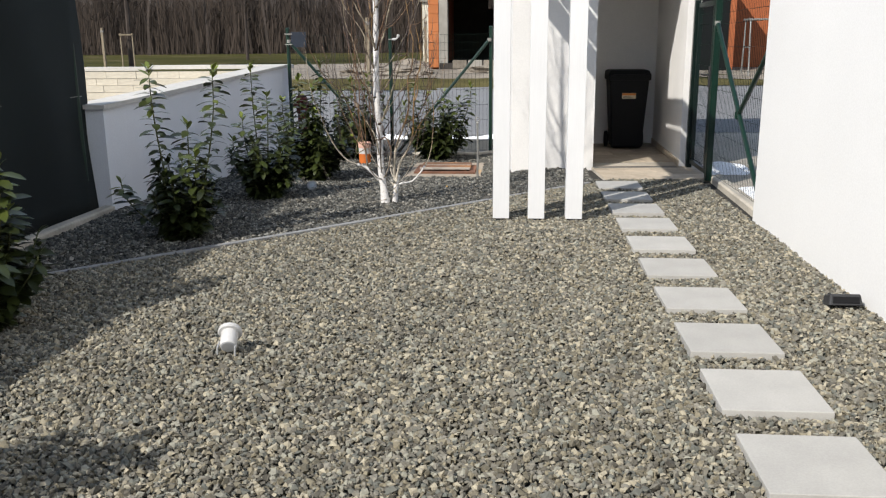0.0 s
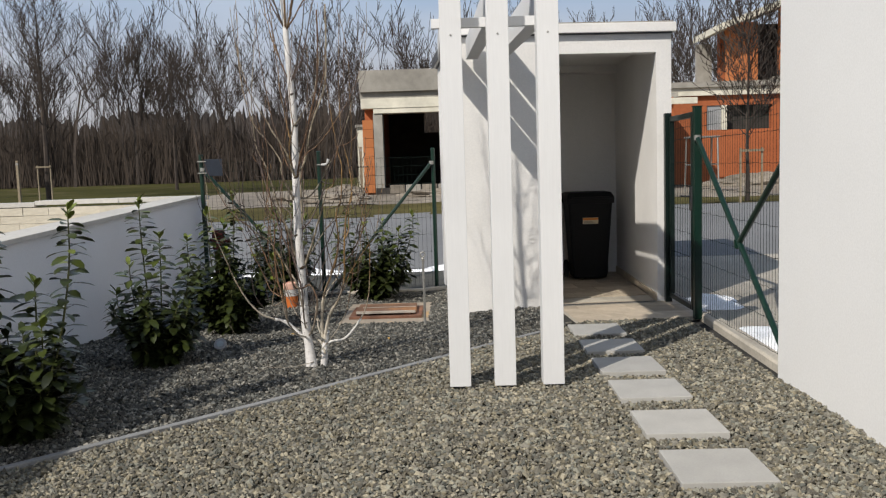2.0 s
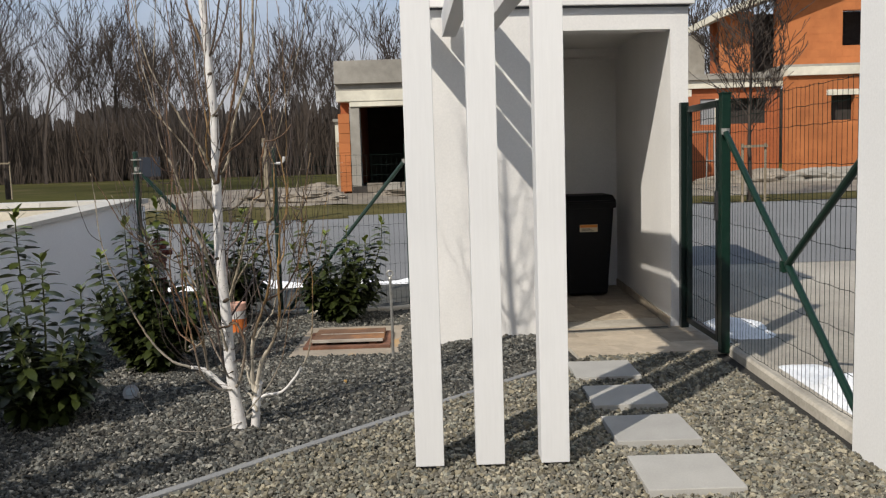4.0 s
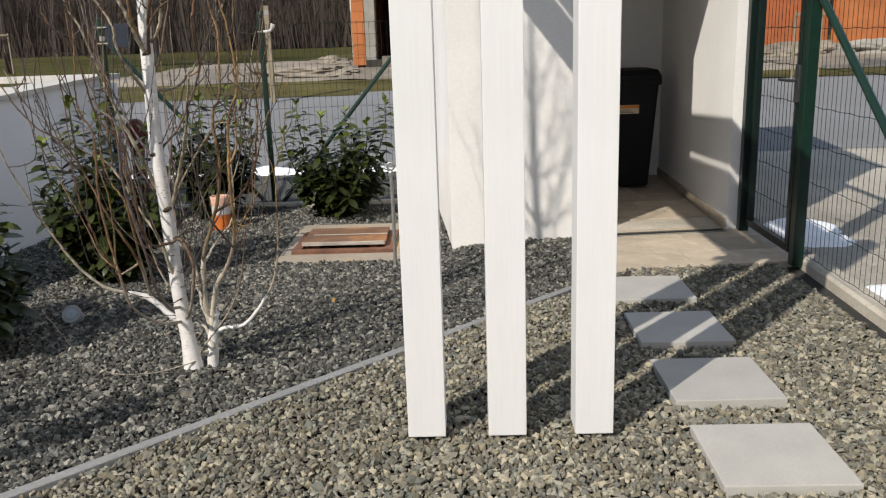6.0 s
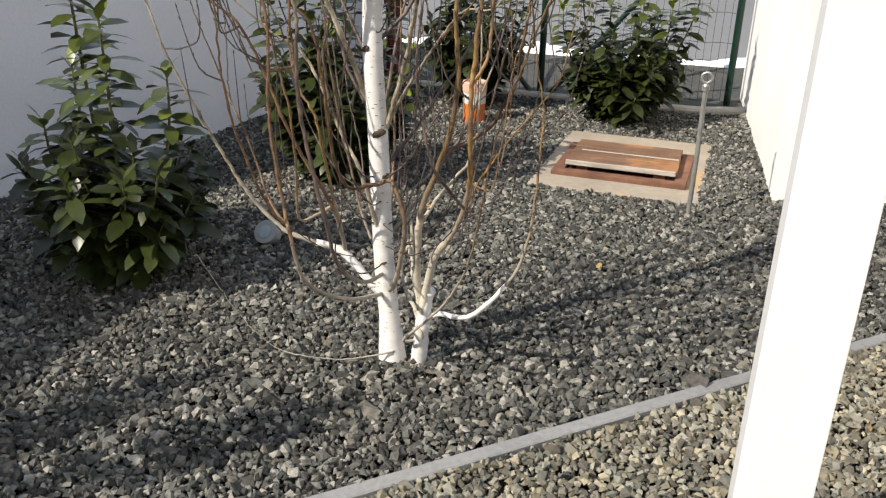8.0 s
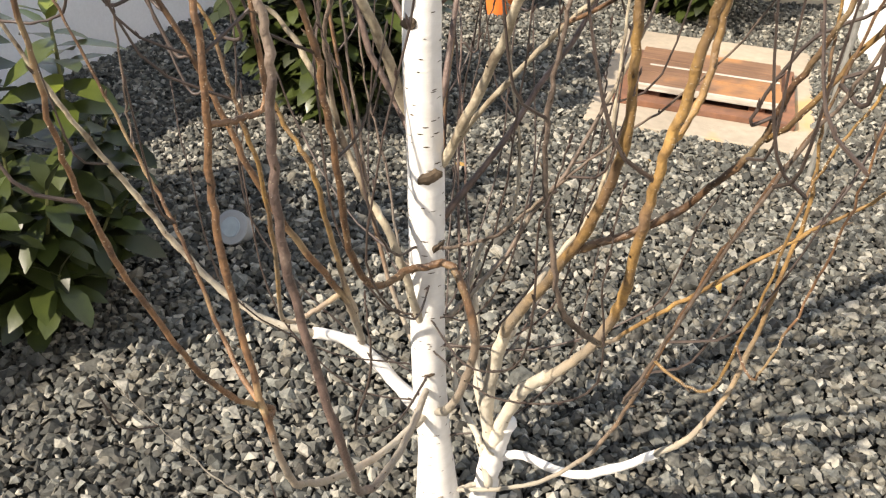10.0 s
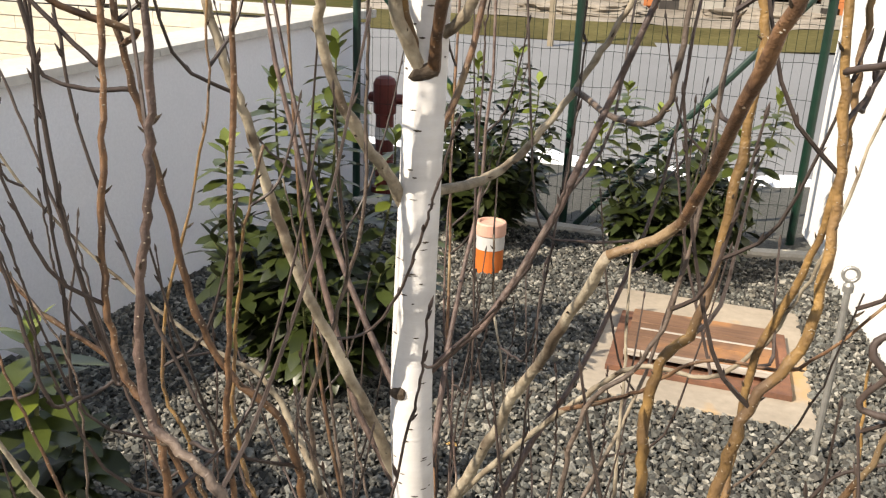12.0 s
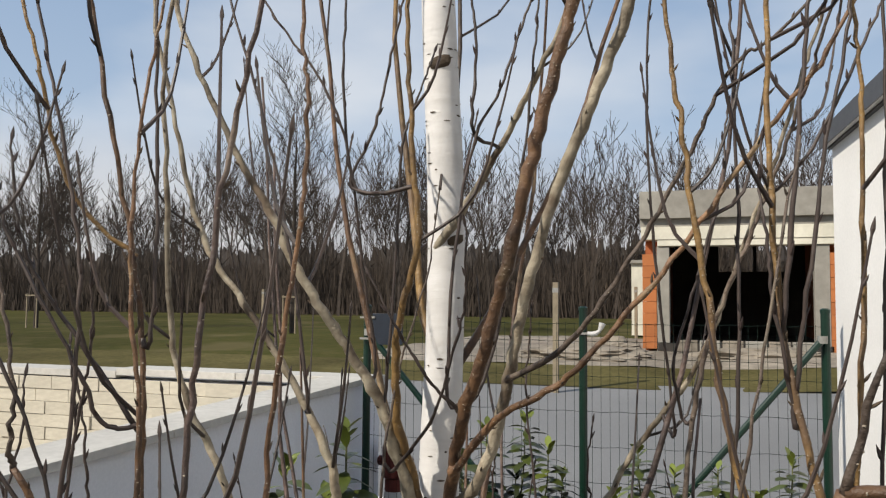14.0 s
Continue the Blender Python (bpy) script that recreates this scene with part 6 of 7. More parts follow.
shoot(0.0024, [(-1.031, 7.62, 1.004), (-0.978, 7.57, 1.08), (-0.947, 7.55, 1.157)])
shoot(0.0024, [(-0.971, 7.66, 0.948), (-0.91, 7.608, 1.026), (-0.86, 7.58, 1.096), (-0.827, 7.56, 1.167)])
shoot(0.0024, [(-0.891, 7.85, 0.901), (-0.869, 7.86, 1.09), (-0.855, 7.87, 1.291)])
shoot(0.0024, [(-0.891, 7.85, 1.085), (-0.918, 7.86, 1.262), (-0.938, 7.87, 1.433)])
shoot(0.0024, [(-0.985, 7.9, 0.804), (-0.992, 7.9, 1.054), (-0.992, 7.9, 1.281)])
for z0, a, s in ((0.30, -1.2, 0.010), (0.68, -1.0, 0.020), (0.40, -2.2, 0.010), (0.90, -2.0, 0.016), (0.545, -0.5, 0.014), (1.29, -1.3, 0.018), (1.63, -0.7, 0.012), (1.85, -1.3, 0.014)):
    knot(z0, a, s)

# thin dark shoots crossing in the low bowl of the tree
for k in range(22):
    a = 2.4 * k + rb.uniform(-0.4, 0.4)
    p, r = on_stem(rb.uniform(0.10, 0.55))
    d = Vector((math.cos(a), math.sin(a), 0))
    R, H = rb.uniform(0.16, 0.40), rb.uniform(0.25, 0.62)
    side = Vector((-d.y, d.x, 0)) * rb.uniform(-0.12, 0.12)
    shoot(rb.uniform(0.0018, 0.0030), [p + d * r, p + d * R * 0.5 + side * 0.4 + Vector((0, 0, 0.10 * H)), p + d * R * 0.9 + side + Vector((0, 0, 0.45 * H)), p + d * R + side * 0.6 + Vector((0, 0, 0.95 * H))])

# slimmer shoots on the far side and up the stem
k = 100
for z0, count, reach in ((0.30, 3, 0.44), (0.60, 3, 0.42), (0.9, 2, 0.38), (1.2, 2, 0.34), (1.55, 3, 0.32), (1.9, 5, 0.30), (2.25, 7, 0.26), (2.6, 6, 0.22), (3.0, 5, 0.18)):
    for i in range(count):
        k += 1
        a = 2 * math.pi * (i + rb.uniform(-0.35, 0.35)) / count + z0 * 2.1
        if z0 < 1.7:
            a = math.pi * (0.04 + 0.92 * (i + rb.uniform(0.1, 0.9)) / count)
        p, r = on_stem(z0 + rb.uniform(-0.08, 0.08))
        R, H = reach * rb.uniform(0.6, 1.1), rb.uniform(0.75, 1.3)
        d = Vector((math.cos(a), math.sin(a), 0))
        pts = [p, p + d * R * 0.35 + Vector((0, 0, 0.15)), p + d * R * 0.70 + Vector((0, 0, 0.08 + 0.30 * H)), p + d * R * 0.95 + Vector((0, 0, 0.65 * H)), p + d * R * 1.05 + Vector((0, 0, H))]
        ob, line, rad = limb("branch", pts, rb.uniform(0.0050, 0.0080), 0.0018, rb.choice((M_bark_ochre, M_bark_brown, M_bark_grey, M_bark_purple)), 12, 7, wobble=0.005)
        twigs(ob, line, rad, 6 if z0 > 1.8 or z0 < 0.5 else 2, 0.40, M_twig, 0.25, k)


# ---- garage shell across the street ----
def block_wall(parent, name, material, x0, x1, y, z0, z1, bw=0.38, bh=0.24, depth=0.25, holes=()):
    """Courses of hollow blocks with open joints, as real pieces in one mesh, leaving holes (x0, x1, z0, z1)."""
    verts, faces = [], []
    j, z = 0, z0
    while z < z1 - 0.02:
        h = min(bh, z1 - z)
        x = x0 - (bw / 2 if j % 2 else 0)
        while x < x1 - 0.01:
            a, b = max(x, x0), min(x + bw, x1)
            cuts = [(a, b)]
            for hx0, hx1, hz0, hz1 in holes:
                if z + h > hz0 + 0.05 and z < hz1 - 0.05:
                    cuts = [q for c in cuts for q in ((c[0], min(c[1], hx0)), (max(c[0], hx1), c[1])) if q[1] - q[0] > 0.02]
            for a, b in cuts:
                k, e = len(verts), rnd.uniform(0, 0.002)
                for yy in (y + e, y + depth):
                    verts += [(a + 0.002, yy, z + 0.003), (b - 0.002, yy, z + 0.003), (b - 0.002, yy, z + h - 0.003), (a + 0.002, yy, z + h - 0.003)]
                faces += [(k, k + 1, k + 2, k + 3), (k + 5, k + 4, k + 7, k + 6), (k + 1, k + 5, k + 6, k + 2), (k + 4, k, k + 3, k + 7), (k + 3, k + 2, k + 6, k + 7), (k + 4, k + 5, k + 1, k)]
            x += bw
        z += bh
        j += 1
    if holes == ():
        part(name + "_core", one_box((x0, y + 0.005, z0), (x1, y + depth - 0.01, z1)), material, parent)
    else:
        core = bmesh.new()
        xs = sorted({x0, x1, *(v for q in holes for v in q[:2])})
        for a, b in zip(xs, xs[1:]):
            cut = [q for q in holes if q[0] <= a and q[1] >= b]
            zs = [(z0, cut[0][2]), (cut[0][3], z1)] if cut else [(z0, z1)]
            for u, v in zs:
                box(core, (a, y + 0.005, u), (b, y + depth - 0.01, v))
        part(name + "_core", core, material, parent)
    return tagged(mesh_object(name, verts, faces, material, parent), kind="stuff")


GY = 24.3
gz = 0.79
garage = thing("garage_shell", "unfinished garage shell with orange block pier and grey concrete top", "garage")
for x0, x1 in ((-2.30, -2.02), (1.215, 1.50)):
    for k in range(8):
        part("block", one_box((x0, GY + 0.008 * (k % 2), gz + 0.24 * k - 0.10), (x1, GY + 0.36, gz + 0.24 * k + 0.135), 0.006), M_brick, garage)
for x0, x1 in ((-2.015, -1.77), (0.94, 1.21)):
    part("column", one_box((x0, GY + 0.02, gz - 0.3), (x1, GY + 0.38, 2.77), 0.008), M_concrete, garage)
part("lintel", one_box((-2.32, GY - 0.04, 2.90), (1.9, GY + 0.40, 3.16), 0.01), M_lintel, garage, "pale insulating board over the opening")
part("lintel_edge", one_box((-2.0, GY - 0.02, 2.77), (1.9, GY + 0.38, 2.90), 0.01), M_lintel, garage)
part("slab_edge", one_box((-2.34, GY - 0.02, 3.16), (2.5, GY + 6.2, 3.32)), M_concrete, garage, "dark grey concrete slab edge")
part("parapet", one_box((-2.34, GY - 0.14, 3.32), (2.5, GY + 0.24, 3.88), 0.01), M_concrete, garage, "grey concrete parapet")
part("side_wall", one_box((-2.27, GY + 0.4, gz - 0.3), (-2.03, GY + 6.0, 3.16)), M_brick_red, garage)
part("side_wall", one_box((1.25, GY + 0.4, gz - 0.3), (1.6, GY + 6.0, 3.16)), M_brick_red, garage)
# Back wall and floor carry the interior shade in their colour.
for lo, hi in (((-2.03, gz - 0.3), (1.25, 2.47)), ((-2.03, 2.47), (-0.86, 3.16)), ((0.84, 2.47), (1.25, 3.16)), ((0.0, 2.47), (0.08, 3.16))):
    part("back_wall", one_box((lo[0], GY + 5.8, lo[1]), (hi[0], GY + 6.0, hi[1])), M_shade, garage, "back wall coloured near black for shade, between high window openings")
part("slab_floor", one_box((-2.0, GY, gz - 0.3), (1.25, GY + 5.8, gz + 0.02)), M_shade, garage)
for k in range(6):
    part("stacked_block", one_box((-1.6 + 0.42 * k, GY - 0.45, gz - 0.12), (-1.22 + 0.42 * k, GY - 0.2, gz + 0.10), 0.01), M_concrete if k % 2 else M_dirt, garage)

# rubble heaps before it
def heap(name, label, x, y, w, d, h, material, seed):
    b = bmesh.new()
    bmesh.ops.create_icosphere(b, subdivisions=4, radius=1.0)
    for v in b.verts:
        f = 1 + 0.35 * noise.noise(v.co * 2.3 + Vector((seed, 0, 0))) + 0.15 * noise.noise(v.co * 7 + Vector((seed, 0, 0)))
        v.co = Vector((v.co.x * w * f, v.co.y * d * f, max(-0.3, v.co.z * h * f)))
    ob = part(name, b, material)
    ob.location = (x, y, ground_z(x, y) + 0.02)
    return tagged(ob, label, "rubble", "rubble heaps on the plot", kind="stuff")


heap("rubble_heap", "low heap of pale soil and broken blocks", -3.3, 23.1, 1.3, 0.6, 0.20, M_dirt, 2)
heap("rubble_heap", "pale rubble beside the garage shell", -2.8, 23.9, 0.55, 0.35, 0.27, M_dirt, 5)
heap("rubble_heap", "broken blocks before the garage", 0.0, 23.4, 1.2, 0.35, 0.16, M_dirt, 8)
heap("rubble_heap", "grey rubble before the orange house", 9.6, 28.4, 1.6, 0.6, 0.35, M_dirt, 11)
heap("rubble_heap", "pale rubble before the orange house", 12.6, 28.0, 2.2, 0.6, 0.42, M_concrete, 14)

# ---- orange block house ----
house = thing("orange_house", "unfinished two-storey house of orange hollow blocks", "house")
HY = 30.0
block_wall(house, "lower_wall", M_brick_red, 5.2, 10.95, HY, 0.02, 3.37, holes=((8.45, 10.58, 2.25, 3.05),))
block_wall(house, "front_wing", M_brick, 10.95, 19.0, HY - 0.5, -0.03, 3.64, holes=((12.35, 13.09, 2.25, 3.02), (16.2, 17.4, 1.5, 3.1)))
# Boxes behind the holes, near black in place of room shade.
part("window_void", one_box((8.35, HY + 0.35, 2.15), (10.70, HY + 1.6, 3.15)), M_shade, house, "unglazed opening filled with a painted-shade box")
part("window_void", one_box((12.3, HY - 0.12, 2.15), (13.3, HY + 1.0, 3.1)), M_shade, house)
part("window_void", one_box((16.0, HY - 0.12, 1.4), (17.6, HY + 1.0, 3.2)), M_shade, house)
part("window_lintel", one_box((12.2, HY - 0.53, 3.02), (13.4, HY - 0.4, 3.19)), M_lintel, house)
part("window_jamb", one_box((8.93, HY - 0.02, 2.25), (9.10, HY + 0.1, 3.05)), M_lintel, house)
part("window_sheet", one_box((8.45, HY + 0.05, 2.25), (8.93, HY + 0.08, 3.05)), M_grey_plastic, house, "grey sheet in the opening")
part("ring_beam", one_box((5.0, HY - 0.15, 3.37), (11.0, HY + 0.4, 3.63), 0.01), M_lintel, house, "pale ring beam")
part("ring_beam", one_box((10.95, HY - 0.62, 3.64), (19.2, HY + 0.0, 3.90), 0.01), M_lintel, house)
part("floor_slab", one_box((5.0, HY - 0.25, 3.63), (10.95, HY + 7.0, 3.81)), M_concrete, house)
part("floor_slab", one_box((10.95, HY - 0.25, 3.905), (19.2, HY + 7.0, 4.01)), M_concrete, house)
block_wall(house, "upper_wall", M_brick, 9.22, 10.22, HY + 0.3, 3.81, 5.75)
block_wall(house, "upper_wall", M_brick, 10.92, 19.0, HY + 0.2, 4.01, 6.25, holes=((13.0, 14.2, 4.6, 5.7),))
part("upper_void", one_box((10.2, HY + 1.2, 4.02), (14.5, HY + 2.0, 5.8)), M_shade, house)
part("upper_back", one_box((9.5, HY + 2.0, 3.82), (19.0, HY + 2.3, 5.8)), M_brick_red, house)
rf = bmesh.new()
vs = [rf.verts.new(p) for p in ((8.75, HY - 0.5, 5.41), (14.5, HY - 0.5, 7.46), (14.5, HY + 2.6, 7.46), (8.75, HY + 2.6, 5.41), (8.75, HY - 0.5, 5.61), (14.5, HY - 0.5, 7.66), (14.5, HY + 2.6, 7.66), (8.75, HY + 2.6, 5.61))]
for f in ((3, 2, 1, 0), (4, 5, 6, 7), (0, 1, 5, 4), (1, 2, 6, 5), (2, 3, 7, 6), (3, 0, 4, 7)):
    rf.faces.new([vs[i] for i in f])
part("roof", rf, M_lintel, house, "pale sloping roof edge")
part("upper_side", one_box((8.70, HY + 2.0, 3.82), (9.22, HY + 2.2, 5.30)), M_concrete, house, "raw grey gable wall")
part("porch_wall", one_box((6.60, HY - 2.3, 0.1), (6.76, HY - 0.01, 3.20)), M_brick_red, house)
part("porch_lintel", one_box((4.6, HY - 2.42, 2.98), (7.45, HY - 2.31, 3.17), 0.01), M_lintel, house, "pale lintel board")
part("porch_slab", one_box((4.6, HY - 2.3, 3.20), (6.9, HY - 0.16, 3.34)), M_concrete, house)
# Added black panel across the open porch, painting the shade inside it.
part("porch_shade_panel", one_box((4.7, HY - 2.22, 0.1), (6.60, HY - 2.14, 3.20)), M_bin, house, "near-black panel standing in for the shade inside the open porch")
part("side_shell", one_box((18.8, HY + 0.5, 0.3), (19.0, HY + 7, 5.6)), M_brick_red, house)

trestle = thing("scaffold_trestle", "light grey steel trestle standing before the orange house", "trestle", at=(6.66, 24.5, ground_z(6.66, 24.5)))
for x in (-0.34, 0.34):
    for y in (-0.25, 0.25):
        b = bmesh.new()
        tube(b, [(x, y * 1.5, -0.02), (x, y, 1.46)], [0.022, 0.022], 8)
        part("leg", b, M_galv, trestle)
    b = bmesh.new()
    tube(b, [(x, -0.31, 0.75), (x, 0.31, 0.75)], [0.016, 0.016], 8)
    part("brace", b, M_galv, trestle)
part("top_board", one_box((-0.40, -0.28, 1.455), (0.40, 0.28, 1.495), 0.004), M_galv, trestle)

# ---- bare trees ----
def grow(r, p, d, length, rad, level, out, spread):
    """Recursive bare branching; out collects rods."""
    n = 3 if level < 2 else 2
    for k in range(n):
        d2 = (d + Vector((r.uniform(-1, 1), r.uniform(-1, 1), r.uniform(-0.2, 0.5))) * 0.16).normalized()
        q = p + d2 * length / n
        r2 = rad * (0.86 if level < 3 else 0.75)
        out.append((tuple(p), tuple(q), rad, r2))
        p, d, rad = q, d2, r2
        if level < 4 and (level > 0 or k > 0):
            for _ in range(2 if level < 3 else 1 + (r.random() < 0.5)):
                side = Vector((r.uniform(-1, 1), r.uniform(-1, 1), r.uniform(0.2, 0.9))).normalized()
                grow(r, p, (d * (1 - spread) + side * spread).normalized(), length * r.uniform(0.45, 0.66), rad * 0.55, level + 1, out, spread)


def tree_rods(seed, height, rad, spread=0.55):
    r = random.Random(seed)
    out = []
    grow(r, Vector((0, 0, -0.2)), Vector((0, 0, 1)), height * 0.62, rad, 0, out, spread)
    return out


def place_rods(rods, x, y, z, turn, s, sz, min_r):
    c, q = math.cos(turn) * s, math.sin(turn) * s
    return [((a[0] * c - a[1] * q + x, a[0] * q + a[1] * c + y, a[2] * sz + z), (b[0] * c - b[1] * q + x, b[0] * q + b[1] * c + y, b[2] * sz + z), max(min_r, ra * s), max(min_r, rb_ * s)) for a, b, ra, rb_ in rods]


templates = [tree_rods(40 + k, 11.0, 0.13, 0.42 + 0.03 * k) for k in range(6)]
rw = random.Random(77)
rods = []
for row, (y, count) in enumerate(((55, 24), (57, 28), (60, 30), (64, 32), (69, 28), (73, 26))):
    for k in range(count):
        x = -78 + 135 * (k + rw.uniform(0.1, 0.9)) / count
        s = rw.uniform(0.55, 0.84)
        rods += place_rods(templates[rw.randrange(6)], x, y + rw.uniform(-2, 2), ground_z(x, y), rw.uniform(0, 6.28), s, s * rw.uniform(1.0, 1.2), 0.015)
tagged(segments("woods", rods, M_wood_far), "leafless grey-brown woodland edge behind the meadow", "woods", kind="stuff")
brush = []
for k in range(12000):
    x, y = rw.uniform(-80, 58), rw.uniform(56, 72)
    g, h = ground_z(x, y), rw.uniform(1.0, 3.6) * (0.75 + 0.4 * noise.noise((x * 0.15, 0, 2)))
    dx, dy = rw.uniform(-0.25, 0.25) * h, rw.uniform(-0.2, 0.2) * h
    brush.append(((x, y, g - 0.1), (x + dx, y + dy, g + h), rw.uniform(0.02, 0.05), 0.012))
for k in range(8500):
    x, y = rw.uniform(-80, 58), rw.uniform(57, 75)
    g, h = ground_z(x, y), rw.uniform(3.0, 7.0) * (0.8 + 0.55 * noise.noise((x * 0.13, y * 0.1, 6)))
    lean = Vector((rw.uniform(-0.10, 0.10), rw.uniform(-0.1, 0.1), 1)) * h
    bend = Vector((rw.uniform(-0.09, 0.09), rw.uniform(-0.09, 0.09), 0)) * h
    p0 = Vector((x, y, g - 0.1))
    p1 = p0 + lean * rw.uniform(0.4, 0.6) + bend
    p2 = p0 + lean
    q = p1 + Vector((rw.uniform(-0.22, 0.22), rw.uniform(-0.15, 0.15), rw.uniform(0.15, 0.35))) * h
    r0 = rw.uniform(0.028, 0.055)
    brush += [(tuple(p0), tuple(p1), r0, r0 * 0.7), (tuple(p1), tuple(p2), r0 * 0.7, 0.009), (tuple(p1), tuple(q), r0 * 0.45, 0.008)]
tagged(segments("undergrowth", brush, M_brush), "brown leafless undergrowth below the trees", "undergrowth", kind="stuff")
bank_v, bank_f = [], []
for k in range(421):
    x = -90 + k * 0.385
    bank_v += [(x, 76, 0.2), (x, 77, 5.2 + 1.6 * noise.noise((x * 0.3, 0, 7)) + 1.1 * noise.noise((x * 2.3, 0, 3)))]
for k in range(420):
    bank_f.append((2 * k, 2 * k + 2, 2 * k + 3, 2 * k + 1))
tagged(mesh_object("backdrop", bank_v, bank_f, M_far_hill), "dark brown depth of the woods", "woods", kind="structure")
bank_v, bank_f = [], []
for k in range(1001):
    x = -100 + k * 0.18
    bank_v += [(x, 80, 0.2), (x, 81, 6.9 + 1.8 * noise.noise((x * 0.22, 0, 1)) + 1.2 * noise.noise((x * 1.3, 0, 5)) + 1.5 * noise.noise((x * 5.1, 0, 9)))]
for k in range(1000):
    bank_f.append((2 * k, 2 * k + 2, 2 * k + 3, 2 * k + 1))
tagged(mesh_object("backdrop_far", bank_v, bank_f, M_far_twigs), "grey-brown haze of twigs deep in the woods", "woods", kind="structure")


def upright_rods(seed, height, rad, spread):
    """A straight young tree: a leader with many steep side branches and fine twigs."""
    r = random.Random(seed)
    out, lead = [], [Vector((0, 0, -0.1))]
    for k in range(1, 15):
        lead.append(Vector((r.uniform(-1, 1) * 0.012 * k / 3, r.uniform(-1, 1) * 0.012 * k / 3, height * k / 14)))
    for k in range(14):
        out.append((tuple(lead[k]), tuple(lead[k + 1]), rad * (1 - k / 14.5), rad * (1 - (k + 1) / 14.5)))

    def side(p, d, length, r0, level):
        n = 5 if level == 0 else 3
        for j in range(n):
            d = (d + Vector((r.uniform(-1, 1), r.uniform(-1, 1), r.uniform(0.0, 0.7))) * 0.20).normalized()
            q = p + d * length / n
            out.append((tuple(p), tuple(q), r0 * (1 - j / (n + 1)), r0 * (1 - (j + 1) / (n + 1))))
            p = q
            if level < 2:
                for _ in range(2 if level == 0 else 1):
                    o = Vector((r.uniform(-1, 1), r.uniform(-1, 1), r.uniform(-0.1, 0.9))).normalized()
                    side(p, (d * 0.5 + o * 0.5).normalized(), length * r.uniform(0.28, 0.5), r0 * 0.5, level + 1)

    for k in range(44):
        u = 0.26 + 0.72 * k / 44
        i = min(13, int(u * 14))
        p = lead[i].lerp(lead[i + 1], u * 14 - i)
        az = 2.4 * k + r.uniform(-0.5, 0.5)
        d = Vector((math.cos(az), math.sin(az), r.uniform(0.7, 1.3))).normalized()
        side(p, d, height * spread * (0.30 - 0.20 * abs(u - 0.42)) * r.uniform(0.7, 1.2), rad * 0.30 * (1.1 - u), 0)
    return out


def lone_tree(label, x, y, height, rad, seed, spread, stakes):
    z = ground_z(x, y)
    t = thing("young_tree", label, "tree", "staked young street trees", at=(x, y, z))
    all_rods = upright_rods(seed, height, rad, spread)
    thick = [r for r in all_rods if r[2] > 0.03 * rad / 0.09]
    thin = [(a, b_, max(0.007, p), max(0.006, q)) for a, b_, p, q in all_rods if p <= 0.03 * rad / 0.09]
    tagged(segments("trunk", thick, M_wood_far, t, 6))
    tagged(segments("crown", thin, M_wood_far, t, 3), "fine bare twigs", kind="stuff")
    for k in range(stakes):
        sx = -0.22 + 0.44 * k / max(1, stakes - 1)
        part("stake", one_box((sx - 0.018, -0.235, -0.1), (sx + 0.018, -0.20, 1.12)), M_stake, t, "pale wooden stake")
    if stakes > 1:
        part("tie_rail", one_box((-0.25, -0.27, 1.04), (0.25, -0.25, 1.09)), M_stake, t)


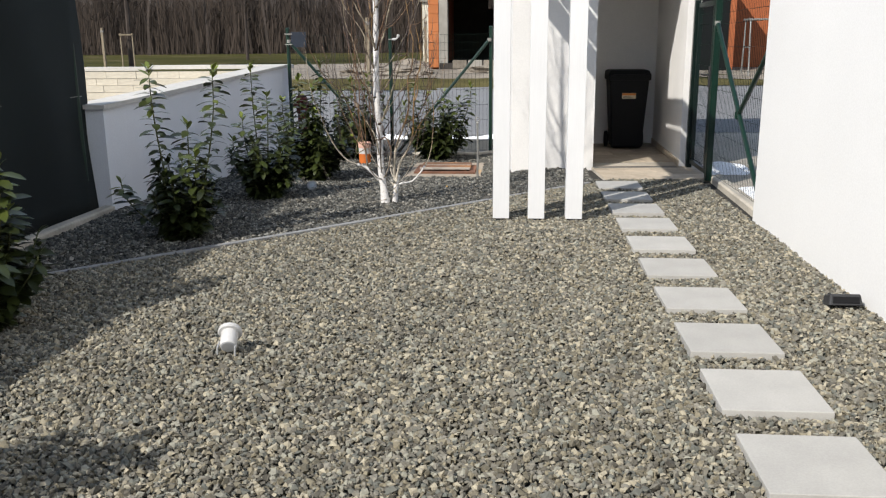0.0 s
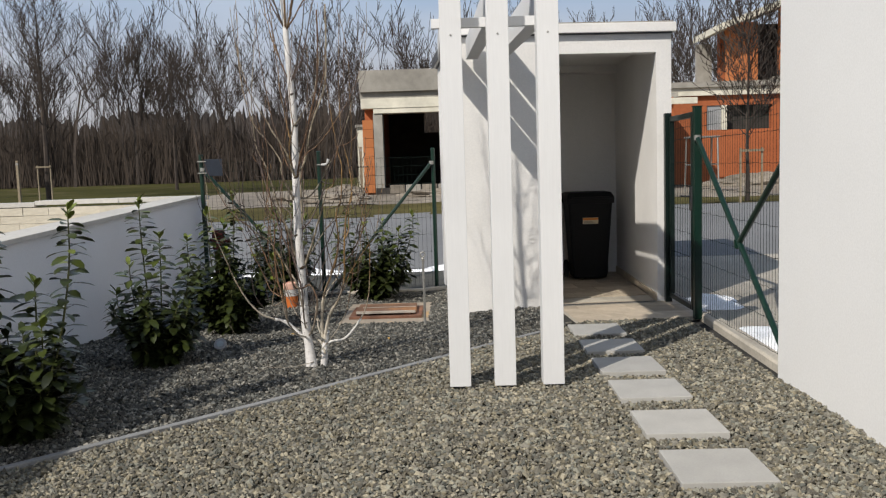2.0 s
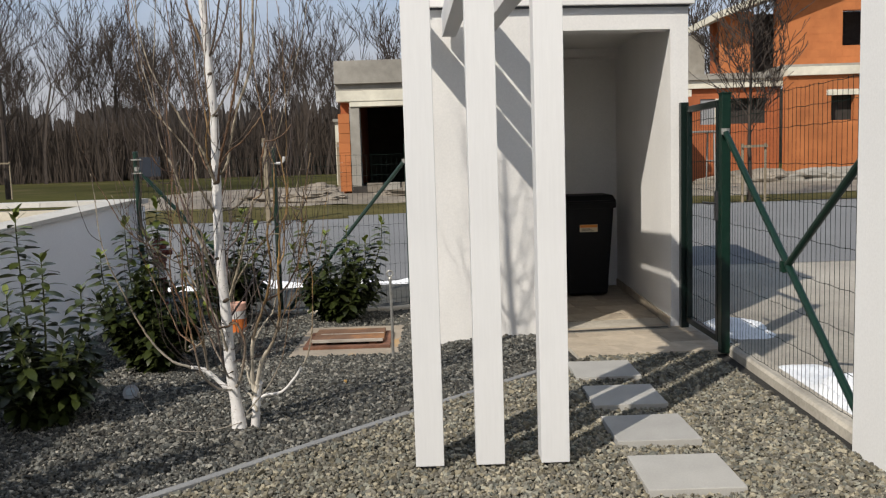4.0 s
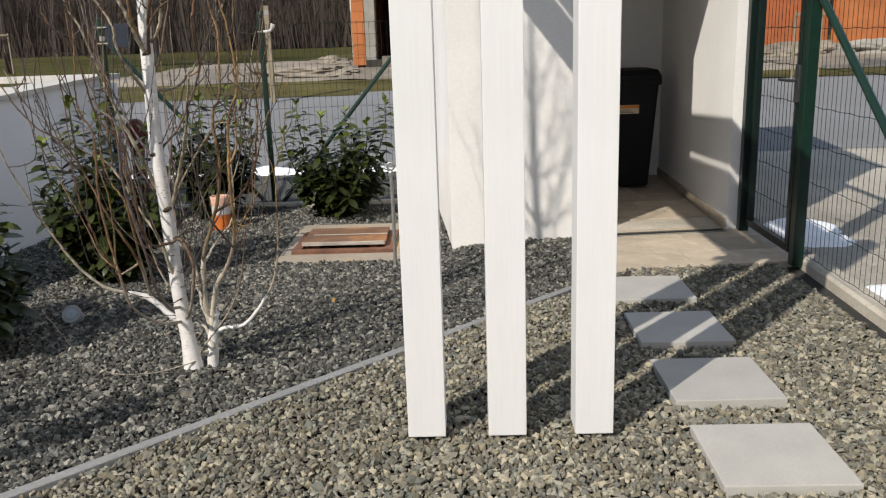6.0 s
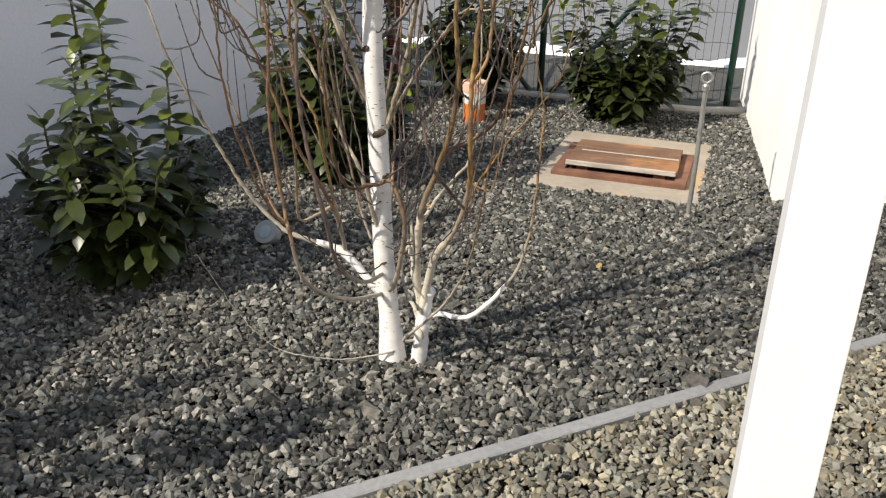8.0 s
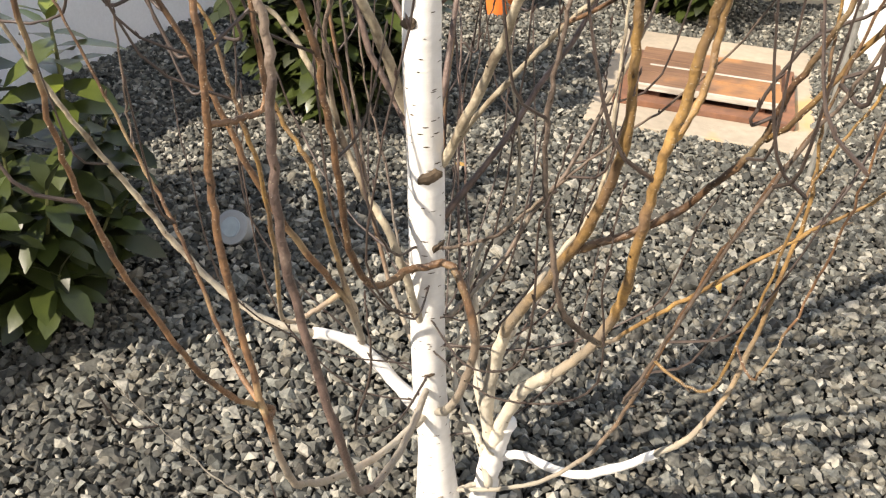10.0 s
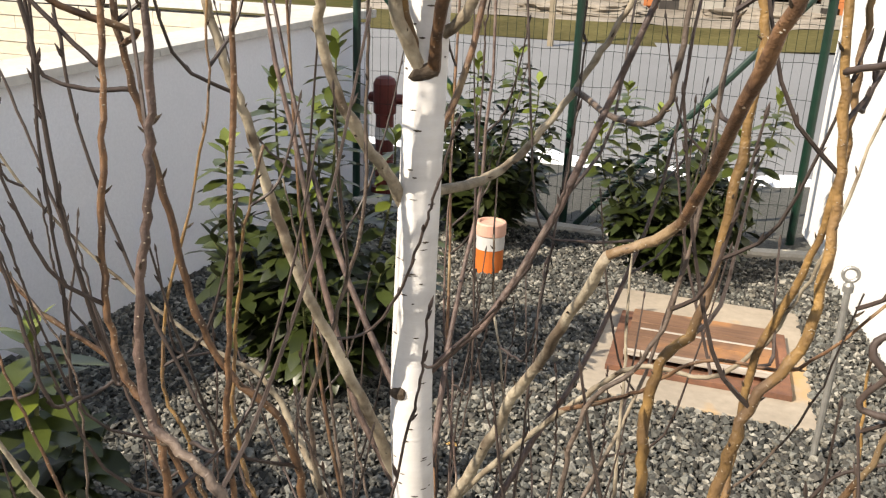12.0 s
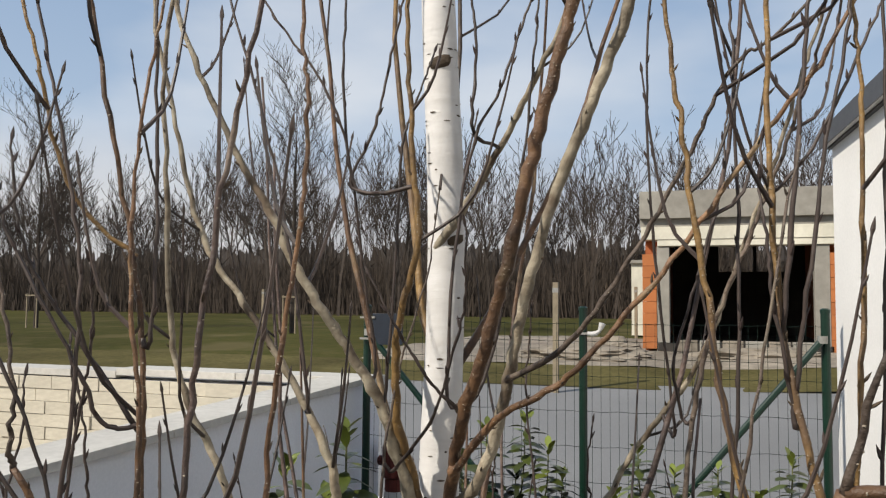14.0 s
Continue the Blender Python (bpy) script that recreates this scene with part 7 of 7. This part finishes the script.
lone_tree("bare young tree tied to wooden stakes on the meadow", -13.9, 30.8, 8.3, 0.095, 91, 0.80, 2)
lone_tree("bare young tree tied to stakes farther along the meadow", -24.0, 30.5, 7.6, 0.088, 95, 0.85, 2)
lone_tree("bare slim tree on the meadow before the woods", -12.5, 40.0, 6.2, 0.08, 92, 0.8, 0)
lone_tree("bare street tree tied to stakes before the orange house", 6.2, 19.7, 4.9, 0.046, 93, 0.90, 2)
lone_tree("bare tree on the meadow at the edge of the woods", 2.6, 46.0, 8.5, 0.10, 94, 0.8, 0)
for x, y, h in ((-3.05, 18.95, 1.6), (-14.5, 30.0, 1.3), (-3.0, 30.0, 1.4)):
    st = thing("marker_stake", "weathered wooden stake standing in the grass", "stake", "stakes on the meadow", at=(x, y, ground_z(x, y)))
    part("shaft", one_box((-0.04, -0.04, -0.1), (0.04, 0.04, h), 0.005), M_stake, st)
    part("top_band", one_box((-0.042, -0.042, h - 0.15), (0.042, 0.042, h - 0.08)), M_galv, st)
shed = thing("far_shed", "small pale hut at the edge of the plot", "shed", at=(-3.25, 33, 0.95))
part("wall", one_box((-0.18, 0, -0.3), (0.9, 1.4, 1.9)), M_lintel, shed)
part("roof", one_box((-0.24, -0.1, 1.9), (1.0, 1.5, 2.0)), M_concrete, shed)

# ---- fallen leaves and single stones ----
for k, (x, y) in enumerate(((0.35, 7.75), (-2.4, 7.0), (-0.5, 8.6), (-1.35, 9.0), (-0.75, 9.3))):
    o = new("dry_leaf", LEAF[1][0].copy())
    o.data.materials.clear()
    o.data.materials.append(M_dry_leaf)
    o.matrix_basis = leaf_pose((x, y, ground_z(x, y) + 0.022), k * 1.7, 0.15, 0.3, 0.36)
    tagged(o, "small dry yellow-brown leaf on the gravel", "leaf", "fallen leaves")

# ---- cladding stones of the low wall ----
wall_ret = bpy.data.objects["wall_left_return"]
stone_mesh = {}
z, j = 0.36, 0
while z < 0.96:
    x = -3.13 - (0.0, 0.22, 0.11, 0.33)[j % 4]
    while x > -7.4:
        w = rnd.choice((0.30, 0.42, 0.52))
        key = (w, rnd.choice((0.018, 0.026, 0.034)))
        if key not in stone_mesh:
            bmt = one_box((-w + 0.003, -key[1], 0), (0, 0.0, 0.089), 0.003)
            me = bpy.data.meshes.new("stone")
            bmt.to_mesh(me)
            bmt.free()
            me.materials.append(M_ledger)
            stone_mesh[key] = me
        o = new("stone", stone_mesh[key])
        o.parent, o.location = wall_ret, (x, 11.75, z)
        x -= w
    z += 0.092
    j += 1
